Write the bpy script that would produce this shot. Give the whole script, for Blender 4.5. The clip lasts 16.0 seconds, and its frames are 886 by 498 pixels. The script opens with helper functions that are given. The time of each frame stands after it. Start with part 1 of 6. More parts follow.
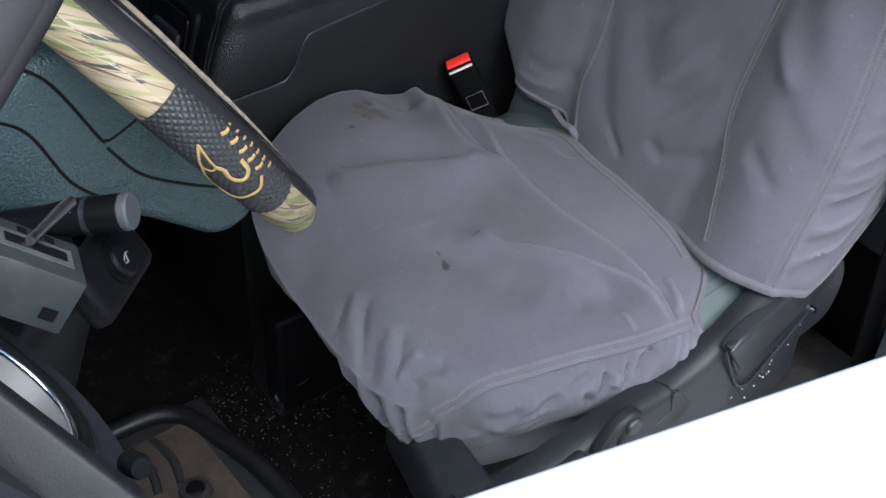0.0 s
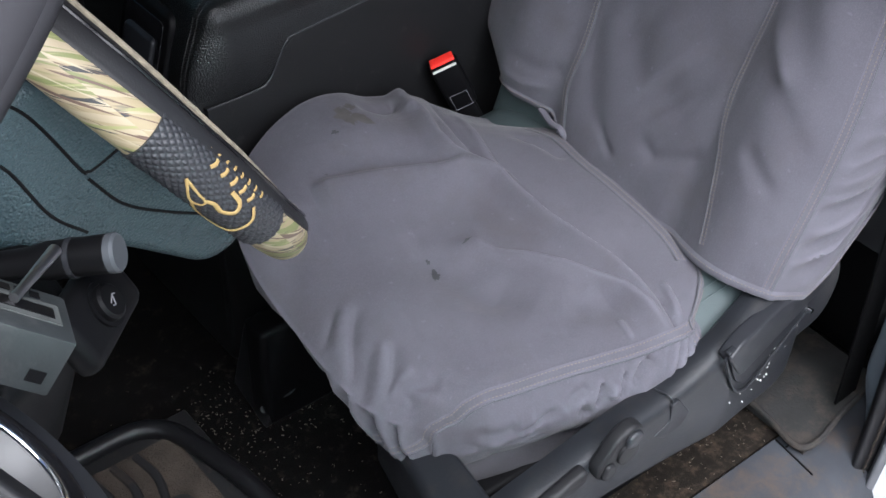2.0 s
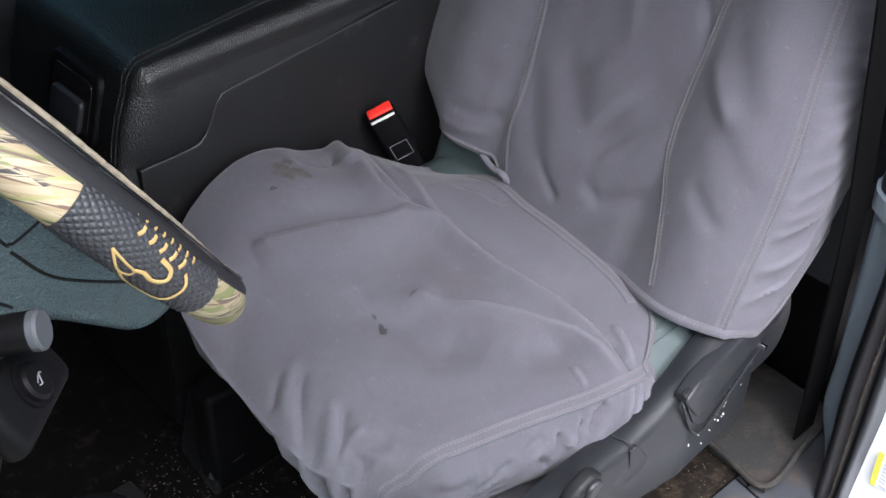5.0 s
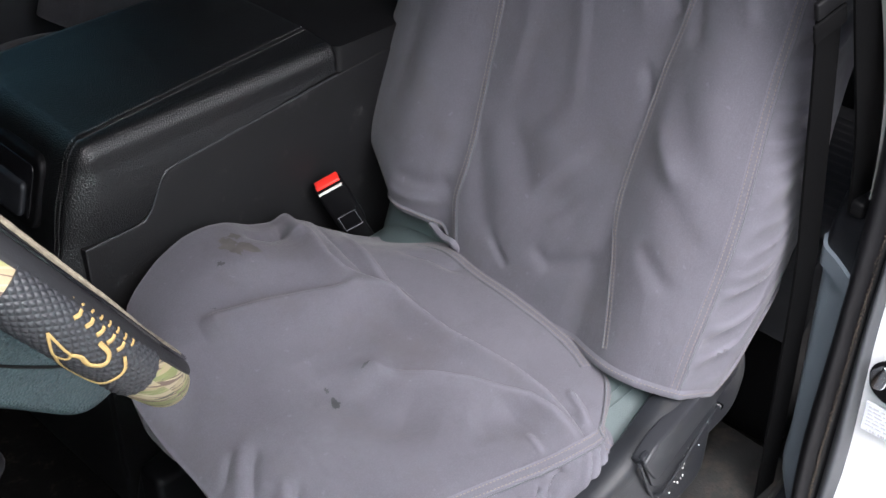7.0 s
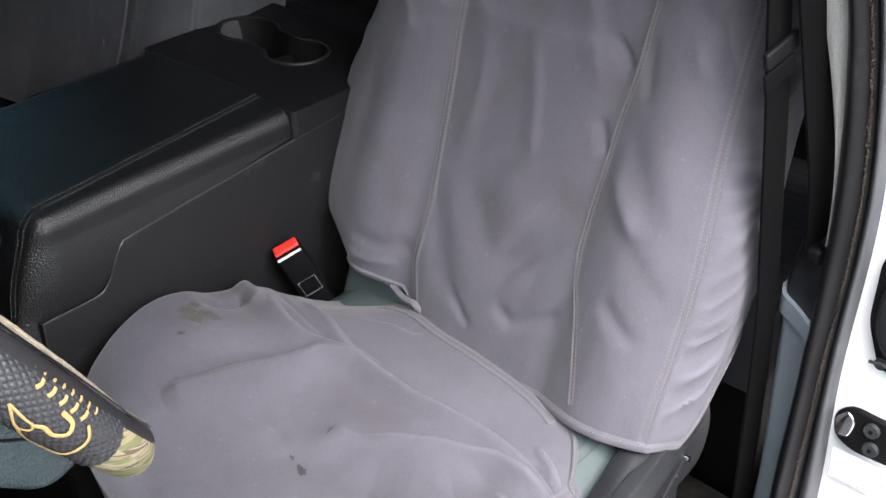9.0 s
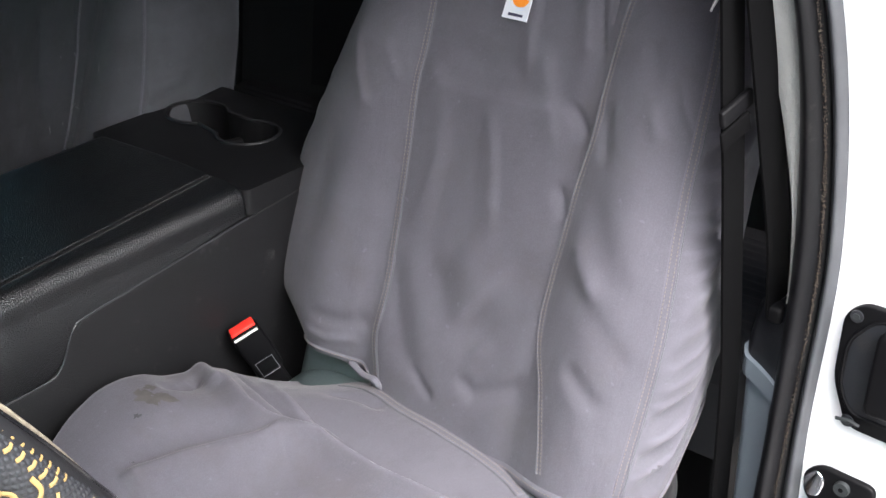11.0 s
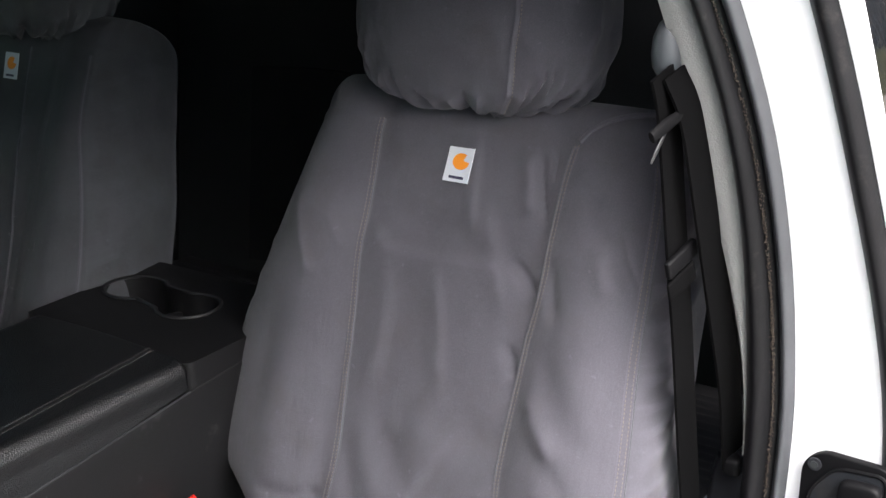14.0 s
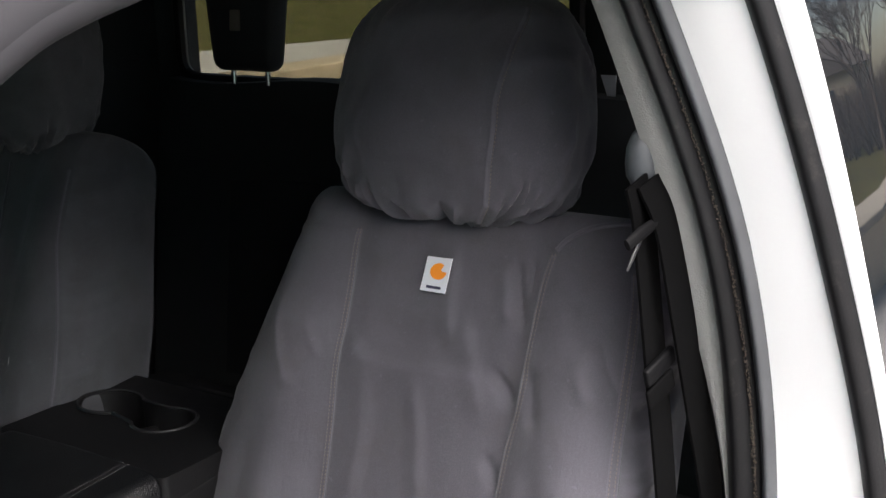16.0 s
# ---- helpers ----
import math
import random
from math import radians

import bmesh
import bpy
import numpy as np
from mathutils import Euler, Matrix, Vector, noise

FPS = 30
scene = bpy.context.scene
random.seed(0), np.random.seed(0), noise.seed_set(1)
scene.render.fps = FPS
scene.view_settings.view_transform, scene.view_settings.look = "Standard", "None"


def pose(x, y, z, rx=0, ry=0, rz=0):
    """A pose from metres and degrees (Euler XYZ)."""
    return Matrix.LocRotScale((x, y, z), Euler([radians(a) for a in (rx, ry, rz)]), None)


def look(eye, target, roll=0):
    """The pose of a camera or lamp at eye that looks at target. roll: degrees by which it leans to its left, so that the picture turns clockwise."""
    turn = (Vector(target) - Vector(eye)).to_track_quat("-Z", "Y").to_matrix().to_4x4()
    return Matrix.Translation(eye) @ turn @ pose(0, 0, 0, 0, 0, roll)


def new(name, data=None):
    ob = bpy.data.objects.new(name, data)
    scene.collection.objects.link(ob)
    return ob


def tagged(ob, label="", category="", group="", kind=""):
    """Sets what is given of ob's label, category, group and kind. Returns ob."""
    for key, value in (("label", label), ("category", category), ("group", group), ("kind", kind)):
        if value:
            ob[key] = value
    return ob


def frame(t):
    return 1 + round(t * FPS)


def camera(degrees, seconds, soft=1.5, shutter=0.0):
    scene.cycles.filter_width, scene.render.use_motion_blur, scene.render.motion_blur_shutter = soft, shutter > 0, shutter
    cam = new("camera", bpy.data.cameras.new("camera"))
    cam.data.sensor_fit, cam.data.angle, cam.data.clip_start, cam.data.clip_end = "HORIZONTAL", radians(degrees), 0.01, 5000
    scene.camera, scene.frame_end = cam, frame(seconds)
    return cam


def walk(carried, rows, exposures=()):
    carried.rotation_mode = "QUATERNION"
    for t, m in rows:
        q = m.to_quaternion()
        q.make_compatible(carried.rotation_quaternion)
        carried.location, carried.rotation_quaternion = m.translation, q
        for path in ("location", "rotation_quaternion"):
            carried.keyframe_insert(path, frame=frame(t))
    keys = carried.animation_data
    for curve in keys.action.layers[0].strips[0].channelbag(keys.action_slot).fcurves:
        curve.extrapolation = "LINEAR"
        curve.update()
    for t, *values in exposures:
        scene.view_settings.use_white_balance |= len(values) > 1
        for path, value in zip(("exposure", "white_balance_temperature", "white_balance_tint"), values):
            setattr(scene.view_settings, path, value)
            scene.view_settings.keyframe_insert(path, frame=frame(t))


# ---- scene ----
cam = camera(38.7, 16.0)
SKY, SUN = 0.055, 4.4
EXPOSURES = [(0.0, 1.44, 5850, 11), (0.5, 1.42, 5850, 11), (1.0, 1.30, 5850, 11), (1.5, 1.46, 5900, 11), (2.5, 1.70, 5950, 12), (6.5, 1.90, 6200, 13), (8.0, 2.06, 6330, 13), (9.0, 2.26, 6400, 13), (12.0, 2.38, 6450, 12), (13.5, 2.26, 6550, 12), (15.0, 2.00, 6650, 12), (16.0, 1.86, 6700, 12)]
PATH = [
    (0, (-0.83, -0.973, 1.977), (0.129, 0.254, 0.721), 1.6),
    (0.5, (-0.823, -0.964, 1.981), (0.139, 0.254, 0.72), 1.5),
    (1, (-0.818, -0.952, 1.988), (0.147, 0.253, 0.716), 1.5),
    (1.5, (-0.813, -0.934, 1.984), (0.158, 0.26, 0.706), 1.4),
    (2, (-0.812, -0.909, 1.98), (0.17, 0.268, 0.695), 1.6),
    (2.5, (-0.808, -0.899, 1.98), (0.179, 0.272, 0.694), 1.5),
    (3, (-0.806, -0.894, 1.975), (0.195, 0.274, 0.697), 1.4),
    (5.5, (-0.783, -0.889, 1.965), (0.308, 0.27, 0.754), 0.6),
    (6, (-0.779, -0.89, 1.965), (0.334, 0.269, 0.773), 0.5),
    (6.5, (-0.773, -0.89, 1.963), (0.362, 0.271, 0.794), 0.2),
    (7, (-0.772, -0.889, 1.962), (0.388, 0.272, 0.819), 0.1),
    (7.5, (-0.774, -0.889, 1.96), (0.411, 0.272, 0.843), -0.1),
    (8, (-0.777, -0.886, 1.958), (0.433, 0.27, 0.863), -0.2),
    (8.5, (-0.776, -0.888, 1.957), (0.451, 0.268, 0.88), -0.4),
    (9, (-0.778, -0.886, 1.954), (0.473, 0.265, 0.899), -0.5),
    (11.5, (-0.808, -0.862, 1.911), (0.598, 0.255, 1.03), -0.7),
    (12, (-0.814, -0.854, 1.906), (0.623, 0.252, 1.063), -0.7),
    (12.5, (-0.812, -0.855, 1.902), (0.648, 0.251, 1.099), -0.8),
    (13, (-0.811, -0.853, 1.899), (0.674, 0.25, 1.138), -1.0),
    (13.5, (-0.809, -0.851, 1.899), (0.699, 0.25, 1.183), -1.2),
    (14, (-0.804, -0.854, 1.897), (0.723, 0.254, 1.233), -1.5),
    (14.5, (-0.806, -0.853, 1.9), (0.743, 0.254, 1.288), -1.6),
    (15, (-0.803, -0.857, 1.895), (0.762, 0.256, 1.337), -1.7),
    (15.5, (-0.805, -0.854, 1.895), (0.777, 0.253, 1.376), -1.8),
    (16, (-0.804, -0.856, 1.892), (0.787, 0.251, 1.4), -1.6),
]
walk(cam, [(t, look(eye, target, roll)) for t, eye, target, roll in PATH], EXPOSURES)

# ---- world and light ----
world = bpy.data.worlds.new("sky_world")
scene.world = world
world.use_nodes = True
wn = world.node_tree.nodes
sky = wn.new("ShaderNodeTexSky")
sky.sky_type = "NISHITA"
sky.sun_disc = False
sky.sun_elevation = radians(51)
sky.sun_rotation = radians(175)
sky.air_density, sky.dust_density = 1.0, 1.5
wn["Background"].inputs["Strength"].default_value = SKY
world.node_tree.links.new(sky.outputs[0], wn["Background"].inputs[0])
sun_data = bpy.data.lights.new("sun", "SUN")
sun_data.energy, sun_data.angle, sun_data.color = SUN, radians(66), (1.0, 0.965, 0.94)
sun = new("sun", sun_data)
sun.matrix_world = look((-3.3, -6.6, 8.7), (0, 0, 0))
# area lamp added inside the opaque windshield, standing in for tinted daylight
glow = bpy.data.lights.new("windshield_light", "AREA")
glow.shape, glow.size, glow.size_y = "RECTANGLE", 1.2, 0.5
glow.energy, glow.color = 1.1, (0.38, 0.92, 0.84)
new("windshield_light", glow).matrix_world = look((-0.95, 0.42, 1.74), (0.2, 0.42, 1.15))


# ---- materials ----
def mat(name, base, rough=0.6, metal=0.0, var=0.12, scale=6.0, fine=180.0, bump=0.15, depth=0.001, dark=None, dirt=0.0, dirt_col=(0.2, 0.17, 0.13), dirt_scale=9.0, spec=0.5, coat=0.0):
    """A surface with two scales of variation, fine relief and optional dirt."""
    m = bpy.data.materials.new(name)
    m.use_nodes = True
    nt, nd = m.node_tree, m.node_tree.nodes
    b = nd["Principled BSDF"]
    b.inputs["Roughness"].default_value, b.inputs["Metallic"].default_value = rough, metal
    b.inputs["Specular IOR Level"].default_value = spec
    b.inputs["Coat Weight"].default_value = coat
    co = nd.new("ShaderNodeTexCoord")
    n1 = nd.new("ShaderNodeTexNoise")
    n1.inputs["Scale"].default_value, n1.inputs["Detail"].default_value = scale, 6
    n2 = nd.new("ShaderNodeTexNoise")
    n2.inputs["Scale"].default_value, n2.inputs["Detail"].default_value = fine, 3
    for n in (n1, n2):
        nt.links.new(co.outputs["Object"], n.inputs["Vector"])
    mix = nd.new("ShaderNodeMix")
    mix.data_type = "RGBA"
    d = dark or tuple(c * (1 - 2.2 * var) for c in base)
    li = tuple(min(1.0, c * (1 + 1.6 * var)) for c in base)
    mix.inputs["A"].default_value, mix.inputs["B"].default_value = (*d, 1), (*li, 1)
    nt.links.new(n1.outputs["Fac"], mix.inputs["Factor"])
    col = mix.outputs["Result"]
    if dirt > 0:
        n3 = nd.new("ShaderNodeTexNoise")
        n3.inputs["Scale"].default_value, n3.inputs["Detail"].default_value, n3.inputs["Roughness"].default_value = dirt_scale, 9, 0.72
        nt.links.new(co.outputs["Object"], n3.inputs["Vector"])
        ramp = nd.new("ShaderNodeValToRGB")
        ramp.color_ramp.elements[0].position, ramp.color_ramp.elements[1].position = 0.62 - 0.25 * dirt, 0.72
        nt.links.new(n3.outputs["Fac"], ramp.inputs["Fac"])
        mul = nd.new("ShaderNodeMath")
        mul.operation = "MULTIPLY"
        mul.inputs[1].default_value = min(1.0, 0.4 + dirt)
        nt.links.new(ramp.outputs["Color"], mul.inputs[0])
        mx = nd.new("ShaderNodeMix")
        mx.data_type = "RGBA"
        mx.inputs["B"].default_value = (*dirt_col, 1)
        nt.links.new(mul.outputs[0], mx.inputs["Factor"])
        nt.links.new(col, mx.inputs["A"])
        col = mx.outputs["Result"]
    nt.links.new(col, b.inputs["Base Color"])
    if bump > 0:
        bp = nd.new("ShaderNodeBump")
        bp.inputs["Strength"].default_value, bp.inputs["Distance"].default_value = bump, depth
        nt.links.new(n2.outputs["Fac"], bp.inputs["Height"])
        nt.links.new(bp.outputs[0], b.inputs["Normal"])
    return m


def woven(name, base, fade=(0.112, 0.108, 0.124), wear=0.34, edge=0.28):
    """Cotton duck cloth: fine weave, soft crumples, sun-faded patches and paler, rubbed ridges."""
    m = mat(name, base, rough=0.92, var=0.08, scale=3.5, fine=900, bump=0, spec=0.12)
    nt, nd = m.node_tree, m.node_tree.nodes
    b = nd["Principled BSDF"]
    b.inputs["Sheen Weight"].default_value, b.inputs["Sheen Roughness"].default_value = 0.12, 0.5
    src = b.inputs["Base Color"].links[0].from_socket
    co = nd.new("ShaderNodeTexCoord")

    def noise_tex(scale, detail, rough, stretch=None):
        n = nd.new("ShaderNodeTexNoise")
        n.inputs["Scale"].default_value, n.inputs["Detail"].default_value, n.inputs["Roughness"].default_value = scale, detail, rough
        if stretch:
            mp = nd.new("ShaderNodeMapping")
            mp.inputs["Scale"].default_value = stretch
            nt.links.new(co.outputs["Object"], mp.inputs["Vector"])
            nt.links.new(mp.outputs[0], n.inputs["Vector"])
        else:
            nt.links.new(co.outputs["Object"], n.inputs["Vector"])
        return n.outputs["Fac"]

    def ramp(fac, lo, hi):
        r = nd.new("ShaderNodeMapRange")
        r.inputs["From Min"].default_value, r.inputs["From Max"].default_value = lo, hi
        nt.links.new(fac, r.inputs["Value"])
        return r.outputs[0]

    def times(x, k):
        q = nd.new("ShaderNodeMath")
        q.operation = "MULTIPLY"
        nt.links.new(x, q.inputs[0])
        q.inputs[1].default_value = k
        return q.outputs[0]

    def blend(fac, col, to):
        mx = nd.new("ShaderNodeMix")
        mx.data_type = "RGBA"
        mx.inputs["B"].default_value = (*to, 1)
        nt.links.new(fac, mx.inputs["Factor"])
        nt.links.new(col, mx.inputs["A"])
        return mx.outputs["Result"]
    col = blend(times(ramp(noise_tex(6.0, 8, 0.62), 0.45, 0.72), wear), src, fade)
    col = blend(times(ramp(noise_tex(22.0, 8, 0.72), 0.52, 0.74), 0.30), col, tuple(k * 0.62 for k in base))
    col = blend(times(ramp(noise_tex(600.0, 2, 0.6), 0.42, 0.68), 0.32), col, tuple(k * 1.55 for k in base))
    col = blend(times(ramp(noise_tex(9.0, 7, 0.66), 0.50, 0.70), 0.40), col, (base[0] * 0.86, base[1] * 0.80, base[2] * 0.70))
    geo = nd.new("ShaderNodeNewGeometry")
    col = blend(times(ramp(geo.outputs["Pointiness"], 0.508, 0.545), edge), col, tuple(min(1, k * 2.1) for k in base))
    col = blend(times(ramp(noise_tex(95.0, 2, 0.5), 0.70, 0.76), 0.35), col, tuple(min(1, k * 1.8) for k in base))
    nt.links.new(col, b.inputs["Base Color"])
    prev = None
    crumple = nd.new("ShaderNodeTexNoise")
    crumple.noise_type = "RIDGED_MULTIFRACTAL"
    crumple.inputs["Scale"].default_value, crumple.inputs["Detail"].default_value, crumple.inputs["Distortion"].default_value = 11.0, 3.0, 0.6
    nt.links.new(co.outputs["Object"], crumple.inputs["Vector"])
    for fac, dist, strength in ((crumple.outputs["Fac"], 0.0022, 0.42), (noise_tex(16.0, 5, 0.55, (1.0, 1.6, 0.7)), 0.0045, 0.28), (noise_tex(34.0, 4, 0.6, (0.8, 2.4, 0.45)), 0.0022, 0.34), (noise_tex(90.0, 4, 0.6), 0.0010, 0.25), (noise_tex(1100.0, 2, 0.5), 0.0006, 0.45)):
        bp = nd.new("ShaderNodeBump")
        bp.inputs["Strength"].default_value, bp.inputs["Distance"].default_value = strength, dist
        nt.links.new(fac, bp.inputs["Height"])
        if prev:
            nt.links.new(prev, bp.inputs["Normal"])
        prev = bp.outputs[0]
    nt.links.new(prev, b.inputs["Normal"])
    return m


def pebbled(name, base, rough, scale=420.0, strength=0.5, depth=0.0008, spec=0.5):
    """Moulded grain or leather: cells in relief."""
    m = mat(name, base, rough=rough, var=0.08, scale=5, fine=300, bump=0, spec=spec)
    nt, nd = m.node_tree, m.node_tree.nodes
    b = nd["Principled BSDF"]
    co = nd.new("ShaderNodeTexCoord")
    v = nd.new("ShaderNodeTexVoronoi")
    v.inputs["Scale"].default_value = scale
    nt.links.new(co.outputs["Object"], v.inputs["Vector"])
    bp = nd.new("ShaderNodeBump")
    bp.inputs["Strength"].default_value, bp.inputs["Distance"].default_value = strength, depth
    bp.invert = True
    nt.links.new(v.outputs["Distance"], bp.inputs["Height"])
    nt.links.new(bp.outputs[0], b.inputs["Normal"])
    n = nd.new("ShaderNodeTexNoise")
    n.inputs["Scale"].default_value, n.inputs["Detail"].default_value = 12, 7
    nt.links.new(co.outputs["Object"], n.inputs["Vector"])
    mr = nd.new("ShaderNodeMapRange")
    mr.inputs["To Min"].default_value, mr.inputs["To Max"].default_value = max(0.05, rough - 0.12), min(1.0, rough + 0.15)
    nt.links.new(n.outputs["Fac"], mr.inputs["Value"])
    nt.links.new(mr.outputs[0], b.inputs["Roughness"])
    return m


def camo(name):
    """Printed marsh-grass camouflage: long blades of straw, olive and brown."""
    m = mat(name, (0.3, 0.24, 0.14), rough=0.6, bump=0.2, fine=500)
    nt, nd = m.node_tree, m.node_tree.nodes
    b = nd["Principled BSDF"]
    uv = nd.new("ShaderNodeUVMap")
    col = None
    steps = [((0.25, 0.20, 0.12), (0.4, 1.5), -0.55, 0.0), ((0.028, 0.028, 0.030), (0.22, 1.5), -0.80, 0.54), ((0.15, 0.16, 0.06), (0.13, 1.2), -0.60, 0.52), ((0.33, 0.27, 0.18), (0.12, 2.2), -0.70, 0.55), ((0.10, 0.06, 0.045), (0.12, 3.0), -0.50, 0.59), ((0.24, 0.24, 0.10), (0.10, 2.0), -0.85, 0.61), ((0.38, 0.32, 0.22), (0.10, 3.4), -0.40, 0.63)]
    for i, (c, (sx, sy), turn, cut) in enumerate(steps):
        mp = nd.new("ShaderNodeMapping")
        rot = nd.new("ShaderNodeMapping")
        rot.inputs["Rotation"].default_value = (0, 0, turn)
        nt.links.new(uv.outputs[0], rot.inputs["Vector"])
        mp.inputs["Scale"].default_value = (sx, sy, 1)
        mp.inputs["Location"].default_value = (3.1 * i, 1.7 * i, 0)
        nt.links.new(rot.outputs[0], mp.inputs["Vector"])
        n = nd.new("ShaderNodeTexNoise")
        n.inputs["Scale"].default_value, n.inputs["Detail"].default_value, n.inputs["Distortion"].default_value = 6.0, 2.5, 0.5
        nt.links.new(mp.outputs[0], n.inputs["Vector"])
        mx = nd.new("ShaderNodeMix")
        mx.data_type = "RGBA"
        mx.inputs["B"].default_value = (*c, 1)
        if col is None:
            mx.inputs["A"].default_value = (0.30, 0.24, 0.14, 1)
            nt.links.new(n.outputs["Fac"], mx.inputs["Factor"])
        else:
            r = nd.new("ShaderNodeValToRGB")
            r.color_ramp.elements[0].position, r.color_ramp.elements[1].position = cut, cut + 0.03
            nt.links.new(n.outputs["Fac"], r.inputs["Fac"])
            nt.links.new(r.outputs["Color"], mx.inputs["Factor"])
            nt.links.new(col, mx.inputs["A"])
        col = mx.outputs["Result"]
    nt.links.new(col, b.inputs["Base Color"])
    return m


def glass_mat(name, tint):
    m = bpy.data.materials.new(name)
    m.use_nodes = True
    b = m.node_tree.nodes["Principled BSDF"]
    b.inputs["Base Color"].default_value = (*tint, 1)
    b.inputs["Roughness"].default_value, b.inputs["Transmission Weight"].default_value, b.inputs["IOR"].default_value = 0.0, 1.0, 1.5
    return m


CLOTH = woven("grey_cloth", (0.070, 0.067, 0.079))
# darker copy of CLOTH: shade put into the colour for passenger seat and seams
CLOTH_SHADED = woven("shaded_grey_cloth", (0.048, 0.050, 0.055), wear=0.3)
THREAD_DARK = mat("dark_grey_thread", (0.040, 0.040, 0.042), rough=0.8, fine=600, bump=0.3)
THREAD = mat("grey_thread", (0.118, 0.100, 0.086), rough=0.8, fine=600, bump=0.3)
LID_THREAD = mat("lid_thread", (0.085, 0.083, 0.080), rough=0.8, fine=600, bump=0.3)
SEAT_VINYL = pebbled("green_grey_vinyl", (0.046, 0.062, 0.063), 0.5, 700, 0.4)
PLASTIC = mat("dark_grey_plastic", (0.015, 0.016, 0.019), rough=0.45, var=0.15, scale=9, fine=700, bump=0.25, depth=0.0005, dirt=0.25, dirt_col=(0.09, 0.085, 0.08), spec=0.3)
PLASTIC_SMOOTH = mat("smooth_grey_plastic", (0.018, 0.019, 0.022), rough=0.38, var=0.1, scale=9, fine=800, bump=0.12, depth=0.0004, dirt=0.15, dirt_col=(0.07, 0.068, 0.066), spec=0.35)
PLASTIC_DIRTY = mat("dusty_grey_plastic", (0.0125, 0.0138, 0.0165), rough=0.44, var=0.25, scale=14, fine=420, bump=0.4, depth=0.0006, dirt=0.40, dirt_col=(0.024, 0.0225, 0.0215), dirt_scale=26, spec=0.32)
BLACK = mat("black_plastic", (0.0035, 0.0035, 0.004), rough=0.5, fine=600, bump=0.15, depth=0.0004, spec=0.12)
CONSOLE_SIDE = mat("matt_black_console_plastic", (0.0058, 0.0058, 0.0064), rough=0.5, var=0.25, fine=560, bump=0.6, depth=0.0008, dirt=0.10, dirt_col=(0.045, 0.045, 0.045), dirt_scale=26, spec=0.3)
LEATHER = pebbled("black_leather", (0.005, 0.0054, 0.006), 0.34, 500, 0.9, 0.0008, spec=0.55)
DASH = pebbled("grained_dash_plastic", (0.032, 0.054, 0.061), 0.40, 400, 1.0, 0.0010)
BLACK_GRAIN = mat("grained_black_plastic", (0.012, 0.012, 0.013), rough=0.5, fine=600, bump=0.3, depth=0.0005, spec=0.25)
GLOSS = mat("gloss_black_plastic", (0.006, 0.006, 0.007), rough=0.25, var=0.05, bump=0, spec=0.3)
SILL = mat("dusty_sill_plastic", (0.034, 0.037, 0.043), rough=0.6, var=0.25, scale=14, fine=400, bump=0.3, dirt=0.5, dirt_col=(0.075, 0.050, 0.032), dirt_scale=13, spec=0.3)
REAR_MAT = mat("dusty_mat_rubber", (0.024, 0.0235, 0.023), rough=0.85, var=0.25, scale=16, fine=220, bump=0.5, depth=0.002, dirt=0.5, dirt_col=(0.060, 0.048, 0.038), dirt_scale=14, spec=0.2)
PRINT_PALE = mat("pale_print", (0.16, 0.16, 0.17), rough=0.8)
HEM_TAN = mat("frayed_tan_hem", (0.17, 0.145, 0.105), rough=0.9, var=0.42, scale=150, fine=300, bump=0.5)
TRIM_BLUE = mat("blue_grey_trim", (0.13, 0.155, 0.18), rough=0.6, fine=900, bump=0.25, depth=0.0004, dirt=0.15, dirt_col=(0.2, 0.2, 0.2))
TRIM_LIGHT = pebbled("light_grey_trim", (0.21, 0.21, 0.205), 0.75, 480, 0.55, 0.0012)
RUBBER = mat("black_rubber", (0.0065, 0.0065, 0.0075), rough=0.45, var=0.2, scale=20, fine=300, bump=0.2, dirt=0.10, dirt_col=(0.03, 0.028, 0.026), dirt_scale=30, spec=0.25)
RUBBER_REFLECT = mat("rubber_with_reflection", (0.075, 0.078, 0.085), rough=0.38, var=0.15, scale=20, fine=300, bump=0.2)
PAINT = mat("white_car_paint", (0.80, 0.80, 0.81), rough=0.3, var=0.01, scale=3, bump=0, coat=0.4)
CHROME = mat("chrome", (0.75, 0.76, 0.78), rough=0.12, metal=1.0, var=0.02, bump=0)
STEEL = mat("scuffed_steel_box", (0.026, 0.030, 0.031), rough=0.5, metal=0.2, var=0.2, scale=25, fine=300, bump=0.2, dirt=0.3, dirt_col=(0.06, 0.06, 0.06), dirt_scale=30)
TAN_PLATE = mat("worn_grey_plate", (0.048, 0.053, 0.050), rough=0.8, var=0.25, scale=60, dirt=0.3, dirt_col=(0.06, 0.06, 0.06), dirt_scale=60)
STEEL_BRIGHT = mat("worn_bright_steel", (0.35, 0.35, 0.36), rough=0.3, metal=1.0, var=0.1, bump=0.1)
SILVER = mat("silver_plastic", (0.10, 0.10, 0.10), rough=0.45, metal=0.0, var=0.05)
GREY_CAP = mat("grey_cap_plastic", (0.045, 0.050, 0.056), rough=0.55, var=0.08)
RED = mat("red_plastic", (0.75, 0.03, 0.02), rough=0.35, var=0.05, bump=0)
WEB = mat("black_webbing", (0.0019, 0.0019, 0.0021), rough=0.8, fine=700, bump=0.4, spec=0.06)
CARPET = mat("black_carpet", (0.0045, 0.004, 0.004), rough=1.0, var=0.3, scale=40, fine=900, bump=1.0, depth=0.004, dirt=0.25, dirt_col=(0.05, 0.04, 0.03), dirt_scale=40, spec=0.1)
